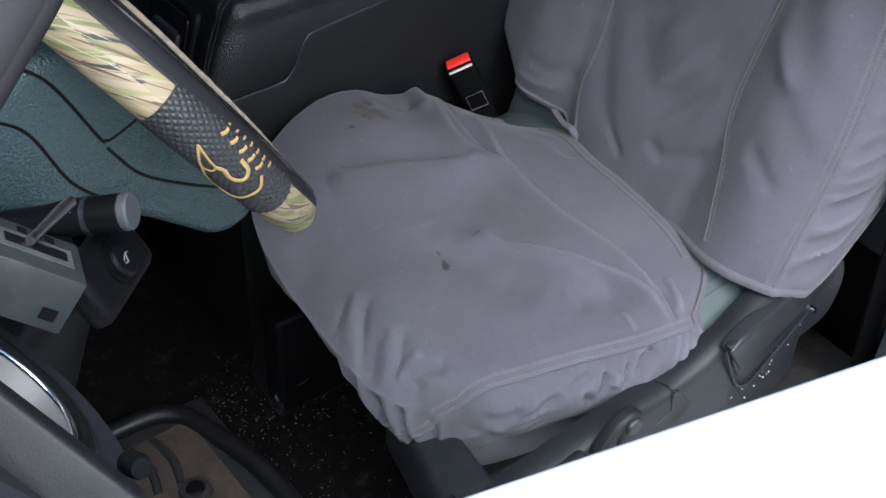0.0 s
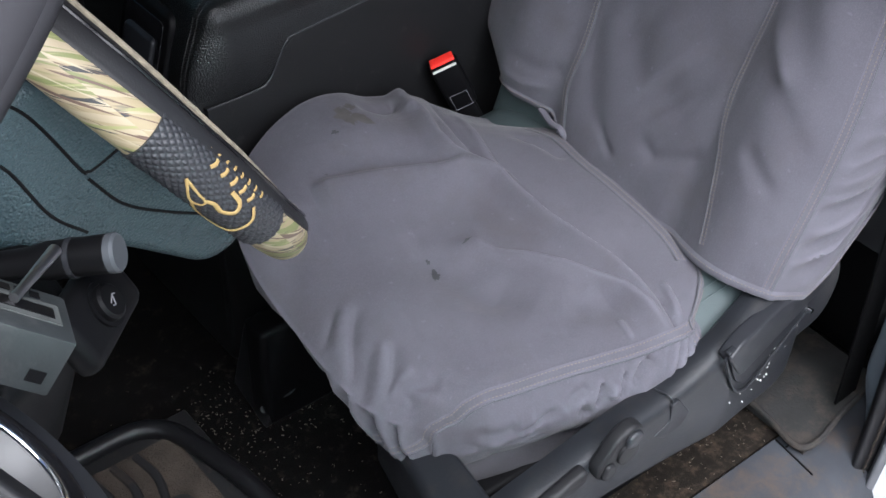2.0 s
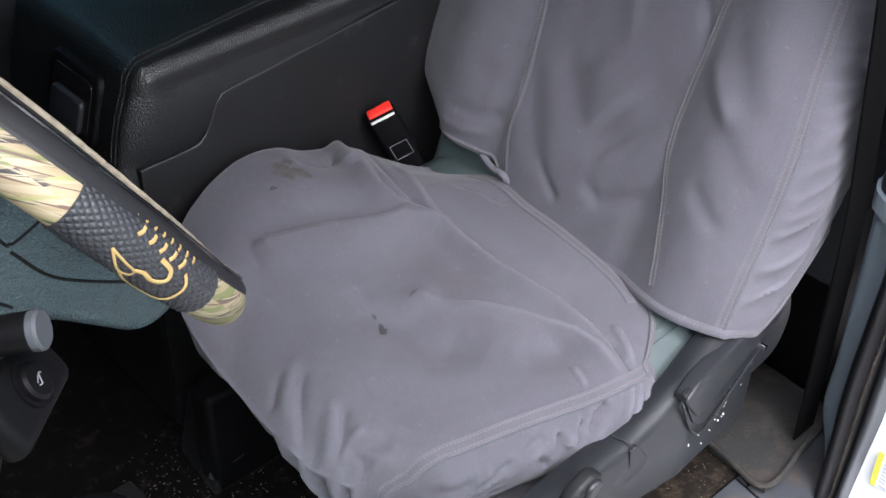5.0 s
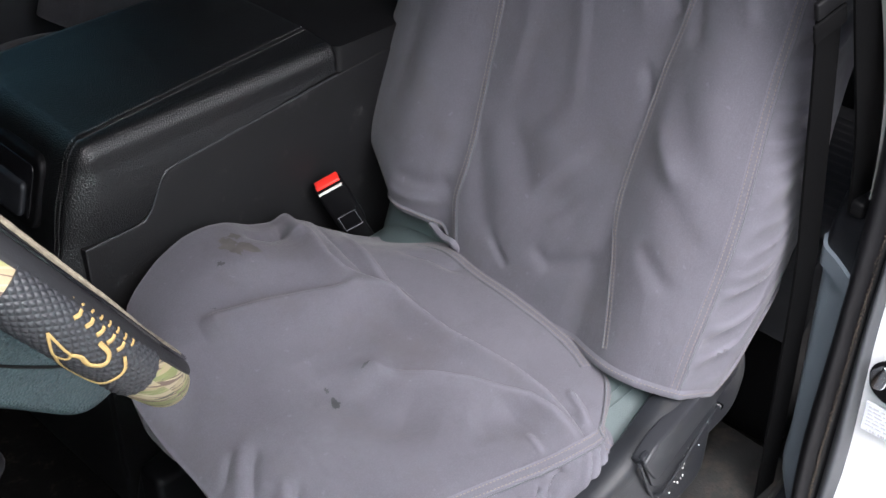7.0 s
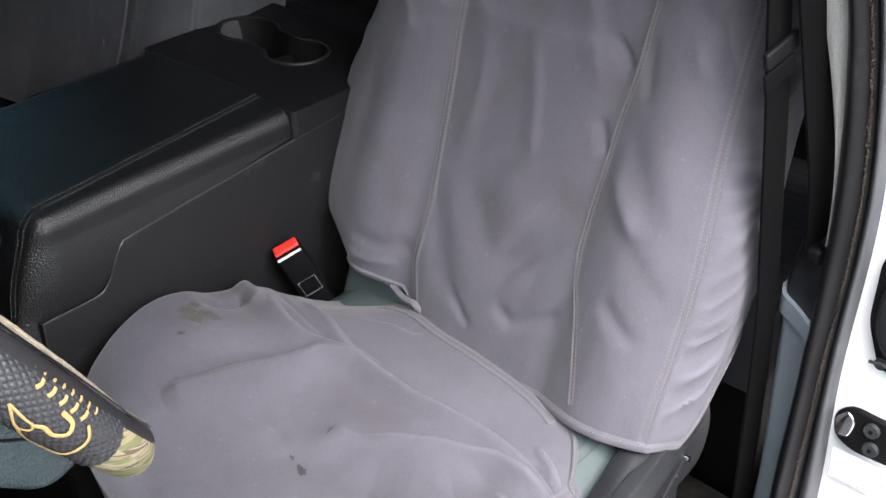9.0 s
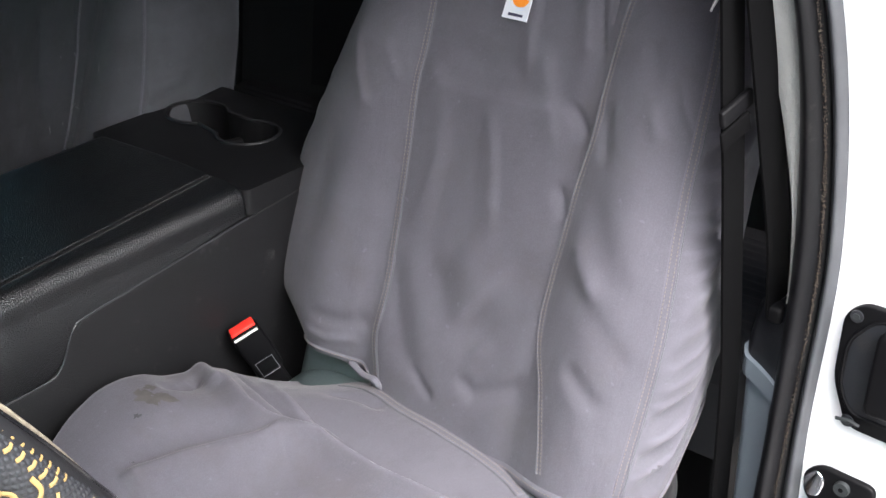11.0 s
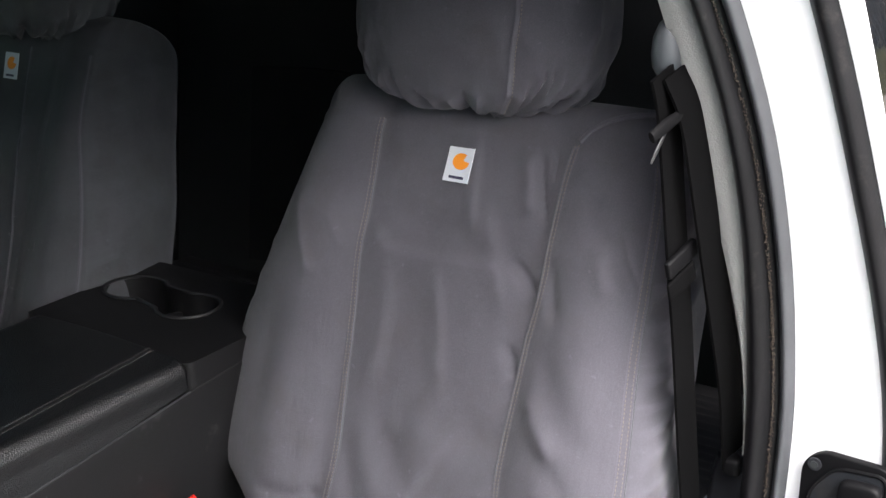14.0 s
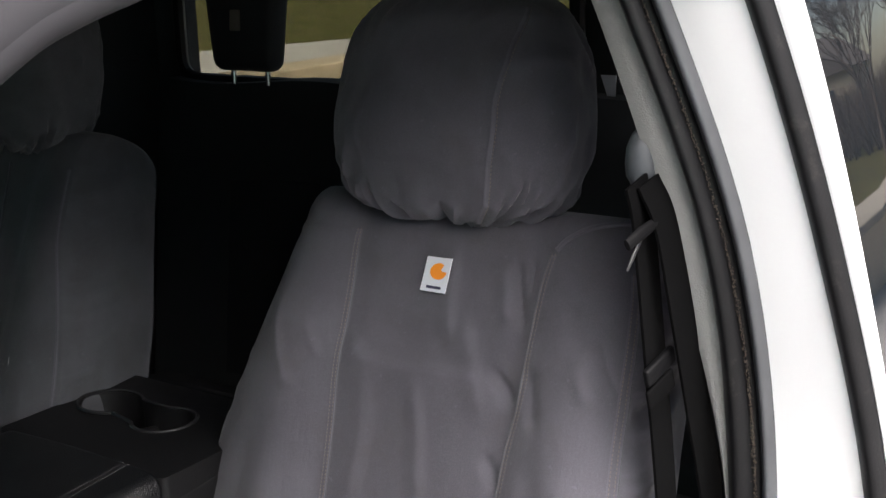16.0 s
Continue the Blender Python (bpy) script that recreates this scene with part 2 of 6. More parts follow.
CARPET_SAND = mat("sandy_carpet", (0.020, 0.016, 0.013), rough=1.0, var=0.3, scale=60, fine=700, bump=1.0, depth=0.004, dirt=0.5, dirt_col=(0.07, 0.05, 0.034), dirt_scale=60, spec=0.1)
MAT_RUBBER = mat("floor_mat_rubber", (0.012, 0.012, 0.013), rough=0.7, var=0.2, fine=300, bump=0.3, dirt=0.30, dirt_col=(0.045, 0.034, 0.026), dirt_scale=20, spec=0.3)
MUD = mat("dried_mud", (0.036, 0.026, 0.019), rough=0.95, var=0.35, scale=30, fine=260, bump=0.8, depth=0.003, dirt=0.3, dirt_col=(0.04, 0.03, 0.025), dirt_scale=30)
GRIP = mat("black_grip_rubber", (0.02, 0.021, 0.024), rough=0.5, fine=500, bump=0.2)
CAMO = camo("camouflage_print")
GOLD = mat("gold_print", (0.34, 0.23, 0.085), rough=0.5, var=0.05)
TAG_WHITE = mat("white_woven_label", (0.62, 0.64, 0.70), rough=0.9, fine=900, bump=0.4)
ORANGE = mat("orange_thread", (0.85, 0.27, 0.02), rough=0.8, fine=900, bump=0.3)
NAVY = mat("navy_thread", (0.04, 0.04, 0.08), rough=0.9)
STAIN = mat("old_grease_stain", (0.062, 0.056, 0.054), rough=0.95, var=0.25, scale=60, bump=0.2)
TEAR = mat("bare_dark_patch", (0.028, 0.03, 0.033), rough=0.9, var=0.3, scale=80, bump=0.3)
REAR_CLOTH = mat("dark_rear_cloth", (0.030, 0.031, 0.034), rough=0.95, fine=500, bump=0.6, depth=0.002, spec=0.1)
REAR_VINYL = mat("dark_rear_vinyl", (0.017, 0.020, 0.023), rough=0.75, fine=400, bump=0.3)
# lighter copy of REAR_VINYL: window light put into the colour
VINYL_LIT = mat("lit_rear_vinyl", (0.040, 0.046, 0.046), rough=0.6, fine=400, bump=0.3)
HEADLINER = mat("grey_headliner", (0.22, 0.22, 0.215), rough=1.0, fine=600, bump=0.3, spec=0.1)
DEBRIS = mat("straw_crumbs", (0.14, 0.118, 0.09), rough=0.9, var=0.3, scale=50)
PAINT_CHIP = mat("white_paint_spots", (0.6, 0.6, 0.58), rough=0.6)
GLASS = glass_mat("tinted_glass", (0.24, 0.255, 0.235))
STICKER_PRINT = mat("grey_sticker_print", (0.42, 0.42, 0.44), rough=0.9)
STICKER_YELLOW = mat("yellow_sticker", (0.55, 0.52, 0.06), rough=0.7)
DUST = mat("brown_dust", (0.070, 0.055, 0.042), rough=0.95)
GLASS_TEAL = glass_mat("green_tinted_glass", (0.50, 0.78, 0.69))
GLASS_DARK = mat("privacy_glass", (0.008, 0.010, 0.012), rough=0.02, var=0.02, bump=0, spec=1.0)
# unseen ground, colour raised so that it bounces light onto the seat's sides
DRIVEWAY = mat("bounce_concrete", (0.38, 0.365, 0.345), rough=0.9, var=0.12, scale=0.8, fine=60, bump=0.4, depth=0.005, dirt=0.2, dirt_col=(0.12, 0.115, 0.105), dirt_scale=2)
CONCRETE = mat("pale_concrete", (0.27, 0.24, 0.195), rough=0.9, var=0.08, scale=1.2, fine=50, bump=0.3, depth=0.004, dirt=0.2, dirt_col=(0.3, 0.27, 0.23), dirt_scale=1.5)
GRASS = mat("dormant_lawn", (0.058, 0.060, 0.016), rough=1.0, var=0.35, scale=1.6, fine=24, bump=1.0, depth=0.06, dirt=0.75, dirt_col=(0.115, 0.082, 0.040), dirt_scale=5, spec=0.05)
SLOT_BRIGHT = mat("bright_slot_beige", (0.20, 0.19, 0.155), rough=0.8)
POST = mat("soft_grey_post_trim", (0.028, 0.027, 0.030), rough=0.8, var=0.08, scale=9, fine=700, bump=0.1, depth=0.0004, spec=0.12)
BARK = mat("grey_bark", (0.085, 0.058, 0.046), rough=0.95, var=0.25, scale=9, fine=60, bump=0.7, depth=0.01)
SIDING = mat("tan_siding", (0.42, 0.35, 0.26), rough=0.8, var=0.05, scale=2)
SHINGLE = mat("brown_shingle", (0.09, 0.07, 0.06), rough=0.95, var=0.2, scale=8, fine=60, bump=0.6, depth=0.01)
BOARD = mat("weathered_board", (0.33, 0.25, 0.15), rough=0.85, var=0.18, scale=18, fine=200, bump=0.3)


# ---- mesh helpers ----
def part(name, bm, material, parent=None, label="", smooth=True):
    """Links a bmesh as one mesh object under a thing or part."""
    bmesh.ops.recalc_face_normals(bm, faces=bm.faces)
    me = bpy.data.meshes.new(name)
    bm.to_mesh(me)
    bm.free()
    me.materials.append(material)
    if smooth:
        me.shade_smooth()
        me.set_sharp_from_angle(angle=radians(38))
    ob = new(name, me)
    ob.parent = parent
    if label:
        ob["label"] = label
    return ob


def thing(name, label, category, at=(0, 0, 0), group="", kind=""):
    e = new(name)
    e.location = at
    e.empty_display_size = 0.05
    return tagged(e, label, category, group, kind)


def rbox(lo, hi, r=0.008, seg=3):
    bm = bmesh.new()
    bmesh.ops.create_cube(bm, size=1)
    c = [(a + b) / 2 for a, b in zip(lo, hi)]
    s = [b - a for a, b in zip(lo, hi)]
    for v in bm.verts:
        v.co = Vector([c[i] + v.co[i] * s[i] for i in range(3)])
    if r > 0:
        bmesh.ops.bevel(bm, geom=bm.edges[:], offset=min(r, 0.49 * min(s)), segments=seg, profile=0.5, affect="EDGES")
    return bm


def hexa(pts, r=0.006, seg=3):
    """A box from eight corners: four below, then four above, in the same turn."""
    bm = bmesh.new()
    v = [bm.verts.new(p) for p in pts]
    for f in ((0, 1, 2, 3), (4, 5, 6, 7), (0, 1, 5, 4), (1, 2, 6, 5), (2, 3, 7, 6), (3, 0, 4, 7)):
        bm.faces.new([v[i] for i in f])
    bmesh.ops.recalc_face_normals(bm, faces=bm.faces)
    if r > 0:
        bmesh.ops.bevel(bm, geom=bm.edges[:], offset=r, segments=seg, profile=0.5, affect="EDGES")
    return bm


def prism(outline, axis, a, b, r=0.004, seg=3):
    """A flat outline (two coordinates each), pushed from a to b along an axis, its edges rounded."""
    bm = bmesh.new()
    n = len(outline)
    P = [Vector(p) for p in outline]
    area = sum(P[i].x * P[(i + 1) % n].y - P[(i + 1) % n].x * P[i].y for i in range(n))
    sg = 1.0 if area > 0 else -1.0
    N = []
    for i in range(n):
        e, f = P[i] - P[i - 1], P[(i + 1) % n] - P[i]
        e, f = e.normalized() if e.length > 1e-9 else f.normalized(), f.normalized() if f.length > 1e-9 else e.normalized()
        t = (e + f).normalized() if (e + f).length > 1e-6 else f
        m = Vector((-t.y, t.x)) * sg
        k = max(0.35, m.dot(Vector((-f.y, f.x)) * sg))
        N.append(m / k)
    r = min(r, abs(b - a) * 0.49)
    sd = 1.0 if b > a else -1.0
    levels = [(r * (1 - math.sin(q)), a + sd * r * (1 - math.cos(q))) for q in [math.pi / 2 * k / seg for k in range(seg + 1)]]
    if r <= 0:
        levels = [(0.0, a)]
    levels += [(i_, b - (h - a)) for i_, h in reversed(levels)]
    rings = []
    for ins, h in levels:
        ring = []
        for p, m in zip(P, N):
            q = list(p + m * ins)
            q.insert(axis, h)
            ring.append(bm.verts.new(q))
        rings.append(ring)
    for A, B in zip(rings, rings[1:]):
        for i in range(n):
            bm.faces.new((A[i], A[(i + 1) % n], B[(i + 1) % n], B[i]))
    bm.faces.new(rings[0])
    bm.faces.new(rings[-1])
    return bm


def rounded(pts, r, n=5):
    """Rounds the corners of a closed outline."""
    out = []
    k = len(pts)
    for i in range(k):
        p, q, s = Vector(pts[i - 1]), Vector(pts[i]), Vector(pts[(i + 1) % k])
        a, b = (p - q), (s - q)
        d = min(r, a.length * 0.45, b.length * 0.45)
        a, b = q + a.normalized() * d, q + b.normalized() * d
        for j in range(n + 1):
            t = j / n
            out.append(tuple((1 - t) ** 2 * a + 2 * t * (1 - t) * q + t * t * b))
    return out


def smooth_line(pts, n=8):
    """A Catmull-Rom line through the points."""
    p = [Vector(q) for q in pts]
    p = [2 * p[0] - p[1]] + p + [2 * p[-1] - p[-2]]
    out = []
    for i in range(1, len(p) - 2):
        for j in range(n):
            t = j / n
            out.append(0.5 * (2 * p[i] + (p[i + 1] - p[i - 1]) * t + (2 * p[i - 1] - 5 * p[i] + 4 * p[i + 1] - p[i + 2]) * t * t + (3 * p[i] - p[i - 1] - 3 * p[i + 1] + p[i + 2]) * t ** 3))
    return out + [p[-2]]


def tube(pts, r, n=8, closed=False, flat=1.0, up=None, bm=None):
    """A round or flattened cord along a line. r: a number or one per point; flat squeezes it along up."""
    bm = bm or bmesh.new()
    p = [Vector(q) for q in pts]
    rings = []
    side = None
    for i, q in enumerate(p):
        a, b = (p[i - 1] if i or closed else p[0]), (p[(i + 1) % len(p)] if i + 1 < len(p) or closed else p[-1])
        t = (b - a).normalized()
        if up is not None:
            u = up[i] if isinstance(up, list) else Vector(up)
            s = t.cross(u).normalized()
        else:
            s = side if side is not None else t.cross(Vector((0.31, 0.17, 0.93)))
            s = (s - t * s.dot(t)).normalized()
            side = s
        w = s.cross(t).normalized()
        rr = r[i] if isinstance(r, (list, tuple)) else r
        rings.append([bm.verts.new(q + rr * (math.cos(k * math.tau / n) * s + flat * math.sin(k * math.tau / n) * w)) for k in range(n)])
    m = len(rings)
    for i in range(m if closed else m - 1):
        A, B = rings[i], rings[(i + 1) % m]
        for k in range(n):
            bm.faces.new((A[k], A[(k + 1) % n], B[(k + 1) % n], B[k]))
    if not closed:
        bm.faces.new(rings[0])
        bm.faces.new(rings[-1])
    return bm


def stitches(pts, ups, length=0.0030, gap=0.0018, r=0.0006):
    """A row of thread stitches along a dense line of points."""
    bm = bmesh.new()
    p = [Vector(q) for q in pts]
    run, cur = 0.0, 0
    i = 0
    want = 0.0
    for i in range(len(p) - 1):
        d = (p[i + 1] - p[i]).length
        while d > 1e-6 and want < run + d:
            t = (want - run) / d
            q = p[i].lerp(p[i + 1], t)
            w = (p[i + 1] - p[i]).normalized()
            u = ups[i]
            s = w.cross(u).normalized()
            v = [bm.verts.new(q + a * length * w + b * r * s + c * r * u) for a, b, c in ((0, -1, 0), (0, 1, 0), (0.5, 0, 1.2), (1, -1, 0), (1, 1, 0))]
            for f in ((0, 1, 2), (3, 4, 2), (0, 3, 2), (1, 4, 2)):
                bm.faces.new([v[k] for k in f])
            want += length + gap
        run += d
    return bm


def sheet(fn, us, vs, bm=None, uv=False):
    """A grid of points fn(u, v)."""
    bm = bm or bmesh.new()
    g = [[bm.verts.new(fn(u, v)) for v in vs] for u in us]
    for i in range(len(us) - 1):
        for j in range(len(vs) - 1):
            bm.faces.new((g[i][j], g[i + 1][j], g[i + 1][j + 1], g[i][j + 1]))
    return bm, g


def solid_sheet(fn, us, vs, back):
    """A grid with thickness: a second grid at back(point), joined round the rim."""
    bm, g = sheet(fn, us, vs)
    h = [[bm.verts.new(back(Vector(v.co))) for v in row] for row in g]
    nu, nv = len(us), len(vs)
    for i in range(nu - 1):
        for j in range(nv - 1):
            bm.faces.new((h[i][j], h[i][j + 1], h[i + 1][j + 1], h[i + 1][j]))
    for i in range(nu - 1):
        for j in (0, nv - 1):
            bm.faces.new((g[i][j], g[i + 1][j], h[i + 1][j], h[i][j]))
    for j in range(nv - 1):
        for i in (0, nu - 1):
            bm.faces.new((g[i][j], g[i][j + 1], h[i][j + 1], h[i][j]))
    return bm


def interp(x, xs, ys):
    return float(np.interp(x, xs, ys))


def hermite(x, xs, ys):
    """Smooth interpolation through a short table."""
    if x <= xs[0]:
        return ys[0]
    if x >= xs[-1]:
        return ys[-1]
    i = max(k for k in range(len(xs) - 1) if xs[k] <= x)
    h = xs[i + 1] - xs[i]
    t = (x - xs[i]) / h

    def slope(k):
        if k == 0 or k == len(xs) - 1:
            j = min(k, len(xs) - 2)
            return (ys[j + 1] - ys[j]) / (xs[j + 1] - xs[j])
        return (ys[k + 1] - ys[k - 1]) / (xs[k + 1] - xs[k - 1])
    a, b = slope(i) * h, slope(i + 1) * h
    return (2 * t ** 3 - 3 * t * t + 1) * ys[i] + (t ** 3 - 2 * t * t + t) * a + (3 * t * t - 2 * t ** 3) * ys[i + 1] + (t ** 3 - t * t) * b


def lin(a, b, n):
    return [a + (b - a) * i / (n - 1) for i in range(n)]


def fold(x, y, line, width, height, sharp=1.0):
    """Height of a fold in cloth along a line of (x, y): a soft ridge, steeper on one side."""
    best, along, sgn = 1e9, 0.0, 1.0
    n = len(line) - 1
    for i in range(n):
        ax, ay = line[i]
        bx, by = line[i + 1]
        dx, dy = bx - ax, by - ay
        L = dx * dx + dy * dy
        t = max(0.0, min(1.0, ((x - ax) * dx + (y - ay) * dy) / L))
        ex, ey = x - ax - t * dx, y - ay - t * dy
        d = math.hypot(ex, ey)
        if d < best:
            best, along = d, (i + t) / n
            sgn = 1.0 if dx * ey - dy * ex > 0 else -1.0
    w = width * (sharp if sgn > 0 else 1.0)
    return height * math.exp(-(best / w) ** 2) * min(1.0, 4.5 * along + 0.04, 4.5 * (1 - along) + 0.04)

# ---- the cab: floor, walls, roof ----
FLOOR = 0.62


def structure(name, bm, material, label="", smooth=True):
    return tagged(part(name, bm, material, None, "", smooth), label, kind="structure")


structure("floor", rbox((-1.25, -0.36, FLOOR - 0.06), (1.16, 1.16, FLOOR), 0.01), CARPET, "black carpeted truck cab floor littered with straw crumbs")
structure("ceiling", rbox((-0.55, -0.36, 1.925), (1.2, 1.22, 1.965), 0.015), HEADLINER, "light grey cloth headliner under the cab roof")
structure("roof", rbox((-0.56, -0.36, 1.967), (1.20, 1.23, 1.995), 0.012, 3), PAINT, "white painted truck cab roof")
# added out of view to shade the headrest and upper backrest
structure("shade_rail", rbox((-0.30, -0.425, 1.895), (1.15, -0.362, 1.985), 0.02, 4), PAINT, "unseen white rail added over the door opening to shade the headrest")
# wall across the back of the cab, with the window in it
WX = 1.10


def wall_with_hole(axis, at, thick, lo, hi, hlo, hhi):
    """Four blocks round one opening in an upright wall; axis is the wall's normal (0 or 1)."""
    bm = bmesh.new()
    for a, b, c, d in ((lo[0], hi[0], lo[1], hlo[1]), (lo[0], hi[0], hhi[1], hi[1]), (lo[0], hlo[0], hlo[1], hhi[1]), (hhi[0], hi[0], hlo[1], hhi[1])):
        v = bmesh.ops.create_cube(bm, size=1)["verts"]
        for q in v:
            p = [(a + b) / 2 + q.co.x * (b - a), (c + d) / 2 + q.co.y * (d - c)]
            q.co = Vector((at + thick * (q.co.z + 0.5), p[0], p[1])) if axis == 0 else Vector((p[0], at + thick * (q.co.z + 0.5), p[1]))
    return bm


structure("wall_rear", wall_with_hole(0, WX, 0.05, (-0.40, FLOOR - 0.06), (1.22, 1.95), (0.165, 1.592), (1.125, 1.90)), REAR_VINYL, "dark trimmed rear wall of the cab", False)
structure("wall_passenger", wall_with_hole(1, 1.20, 0.06, (-1.24, FLOOR - 0.06), (1.1, 1.95), (-0.60, 1.30), (0.28, 1.86)), REAR_VINYL, "dark trimmed passenger side of the cab", False)
side_win = tagged(part("window_2", tube(rounded([(-0.59, 1.196, 1.31), (0.27, 1.196, 1.31), (0.27, 1.196, 1.85), (-0.59, 1.196, 1.85)], 0.05), 0.014, 8, closed=True), RUBBER), "passenger door window in a black rubber seal", kind="structure")
part("pane", rbox((-0.598, 1.225, 1.302), (0.278, 1.230, 1.858), 0), GLASS_TEAL, side_win, "green-tinted side window pane")
# opaque stand-in, out of view, added to keep front light out of the cab
structure("windshield", hexa([(-1.24, -0.36, 1.36), (-1.24, 1.2, 1.36), (-1.22, 1.2, 1.36), (-1.22, -0.36, 1.36), (-0.55, -0.30, 1.94), (-0.55, 1.2, 1.94), (-0.53, 1.2, 1.94), (-0.53, -0.30, 1.94)], 0.0), GLASS_DARK, "opaque dark panel added in place of the unseen windshield", False)
structure("wall_front", rbox((-1.30, -0.40, FLOOR - 0.06), (-1.24, 1.2, 1.36), 0.01), BLACK, "black firewall behind the dashboard")
win = tagged(part("window_1", tube(rounded([(WX - 0.012, 0.173, 1.600), (WX - 0.012, 1.117, 1.600), (WX - 0.012, 1.117, 1.89), (WX - 0.012, 0.173, 1.89)], 0.05), 0.014, 8, closed=True), RUBBER), "rear cab window in a black rubber seal", kind="structure")
pane = part("pane", rbox((WX + 0.01, 0.167, 1.594), (WX + 0.015, 1.123, 1.898), 0), GLASS, win, "clear rear window pane")
pane.visible_shadow = False

# ---- door opening and rear-hinged door at the back of the driver's seat ----
ZS = [0.55, 0.70, 0.81, 1.03, 1.29, 1.575, 1.822, 1.95]
TRIM_Y = [-0.36, -0.36, -0.36, -0.374, -0.373, -0.333, -0.276, -0.232]
SEAL_Y = [-0.370, -0.365, -0.362, -0.373, -0.376, -0.367, -0.303, -0.254]
DOT_Y = [-0.392, -0.391, -0.391, -0.400, -0.408, -0.393, -0.329, -0.279]
EDGE_Y = [-0.412, -0.418, -0.425, -0.424, -0.432, -0.419, -0.357, -0.305]
RUB_Y = [-0.535, -0.535, -0.535, -0.533, -0.527, -0.486, -0.430, -0.385]
SKIN_Y = [-0.585, -0.585, -0.585, -0.578, -0.560, -0.524, -0.477, -0.435]
POST_X = [0.40, 0.415, 0.42, 0.42, 0.42, 0.355, 0.29, 0.25]


def post(z, ys, dx=0.0, dy=0.0):
    return Vector((hermite(z, ZS, POST_X) + dx, hermite(z, ZS, ys) + dy, z))


def band(ya, yb, za, zb, bulge, depth, dxa=0.0, dxb=0.0, n=36, m=8):
    """A solid strip up the door post between two of the lines, bowed towards the front."""
    def f(t, w):
        p, q = post(t, ya, dxa), post(t, yb, dxb)
        r = p.lerp(q, w)
        r.x -= bulge * math.sin(math.pi * w)
        return r
    return solid_sheet(f, lin(za, zb, n), lin(0, 1, m), lambda p: p + Vector((depth, 0, 0)))


structure("trim", band(TRIM_Y, SEAL_Y, 1.19, 1.94, 0.004, 0.05, 0.0, 0.006), TRIM_LIGHT, "light grey grained plastic trim on the door post")
def dust_specks(line):
    """Fine grit lying along a groove, thicker here and thinner there."""
    rnd = random.Random(17)
    bm = bmesh.new()
    for a, b in zip(line, line[1:]):
        for k in range(4 + int(5 * (0.5 + noise.noise(a * 9)))):
            p = a.lerp(b, rnd.random()) + Vector((rnd.uniform(-0.0008, 0.0003), rnd.gauss(0, 0.0011), 0))
            L = rnd.uniform(0.0005, 0.0014)
            tube([p, p + Vector((0, rnd.uniform(-1, 1) * L, L))], rnd.uniform(0.0003, 0.0007), 4, bm=bm)
    return bm


seal = thing("weatherstrip", "black rubber door weatherstrip, dusty along its groove", "weatherstrip")
GROOVE_Y = [d * 0.70 + e * 0.30 for d, e in zip(DOT_Y, EDGE_Y)]
part("bead", band(SEAL_Y, DOT_Y, 0.55, 1.945, 0.016, 0.03, 0.004, 0.003, m=12), RUBBER, seal)
part("groove", band(DOT_Y, GROOVE_Y, 0.55, 1.945, -0.002, 0.02, 0.003, 0.003, m=6), RUBBER, seal)
# grey tone paints the white door's reflection in the rubber
part("flange", band(GROOVE_Y, EDGE_Y, 0.55, 1.945, 0.010, 0.03, 0.003, 0.004, m=12), RUBBER_REFLECT, seal, "rounded flange of the seal, painted grey as the white door's reflection")
line = [post(z, DOT_Y) + Vector((-0.0015, -0.001, 0)) for z in lin(0.60, 1.94, 260)]
part("dust_line", dust_specks(line), DUST, seal, "row of brown dust specks in the groove")

rear_door = thing("rear_door", "white rear-hinged half door of an extended-cab truck, closed", "truck door")
part("door_edge", band(EDGE_Y, RUB_Y, 0.55, 1.945, 0.0015, 0.05, 0.003, 0.0), PAINT, rear_door, "glossy white door edge")
part("edge_rubber", band(RUB_Y, [y - 0.026 for y in RUB_Y], 0.55, 1.945, 0.012, 0.03, 0.0, 0.003, m=10), RUBBER, rear_door, "dark grey rubber strip")
part("door_skin", band([y - 0.026 for y in RUB_Y], SKIN_Y, 0.55, 1.945, 0.004, 0.03, 0.003, 0.012), PAINT, rear_door, "white painted outer corner of the door")
def skin(t, w):
    p = post(t, SKIN_Y, 0.012)
    return p + Vector((0.62 * w, -0.012 * math.sin(math.pi * min(1, w * 3) / 2) + 0.02 * w, 0))
part("outer_skin", solid_sheet(skin, lin(0.55, 1.23, 16), lin(0, 1, 8), lambda p: p + Vector((0.0, 0.03, 0))), PAINT, rear_door, "white outer door panel")
part("window_glass", solid_sheet(skin, lin(1.235, 1.93, 20), lin(0.012, 1, 10), lambda p: p + Vector((0.0, 0.008, 0))), GLASS_DARK, rear_door, "dark privacy glass mirroring trees and a house")


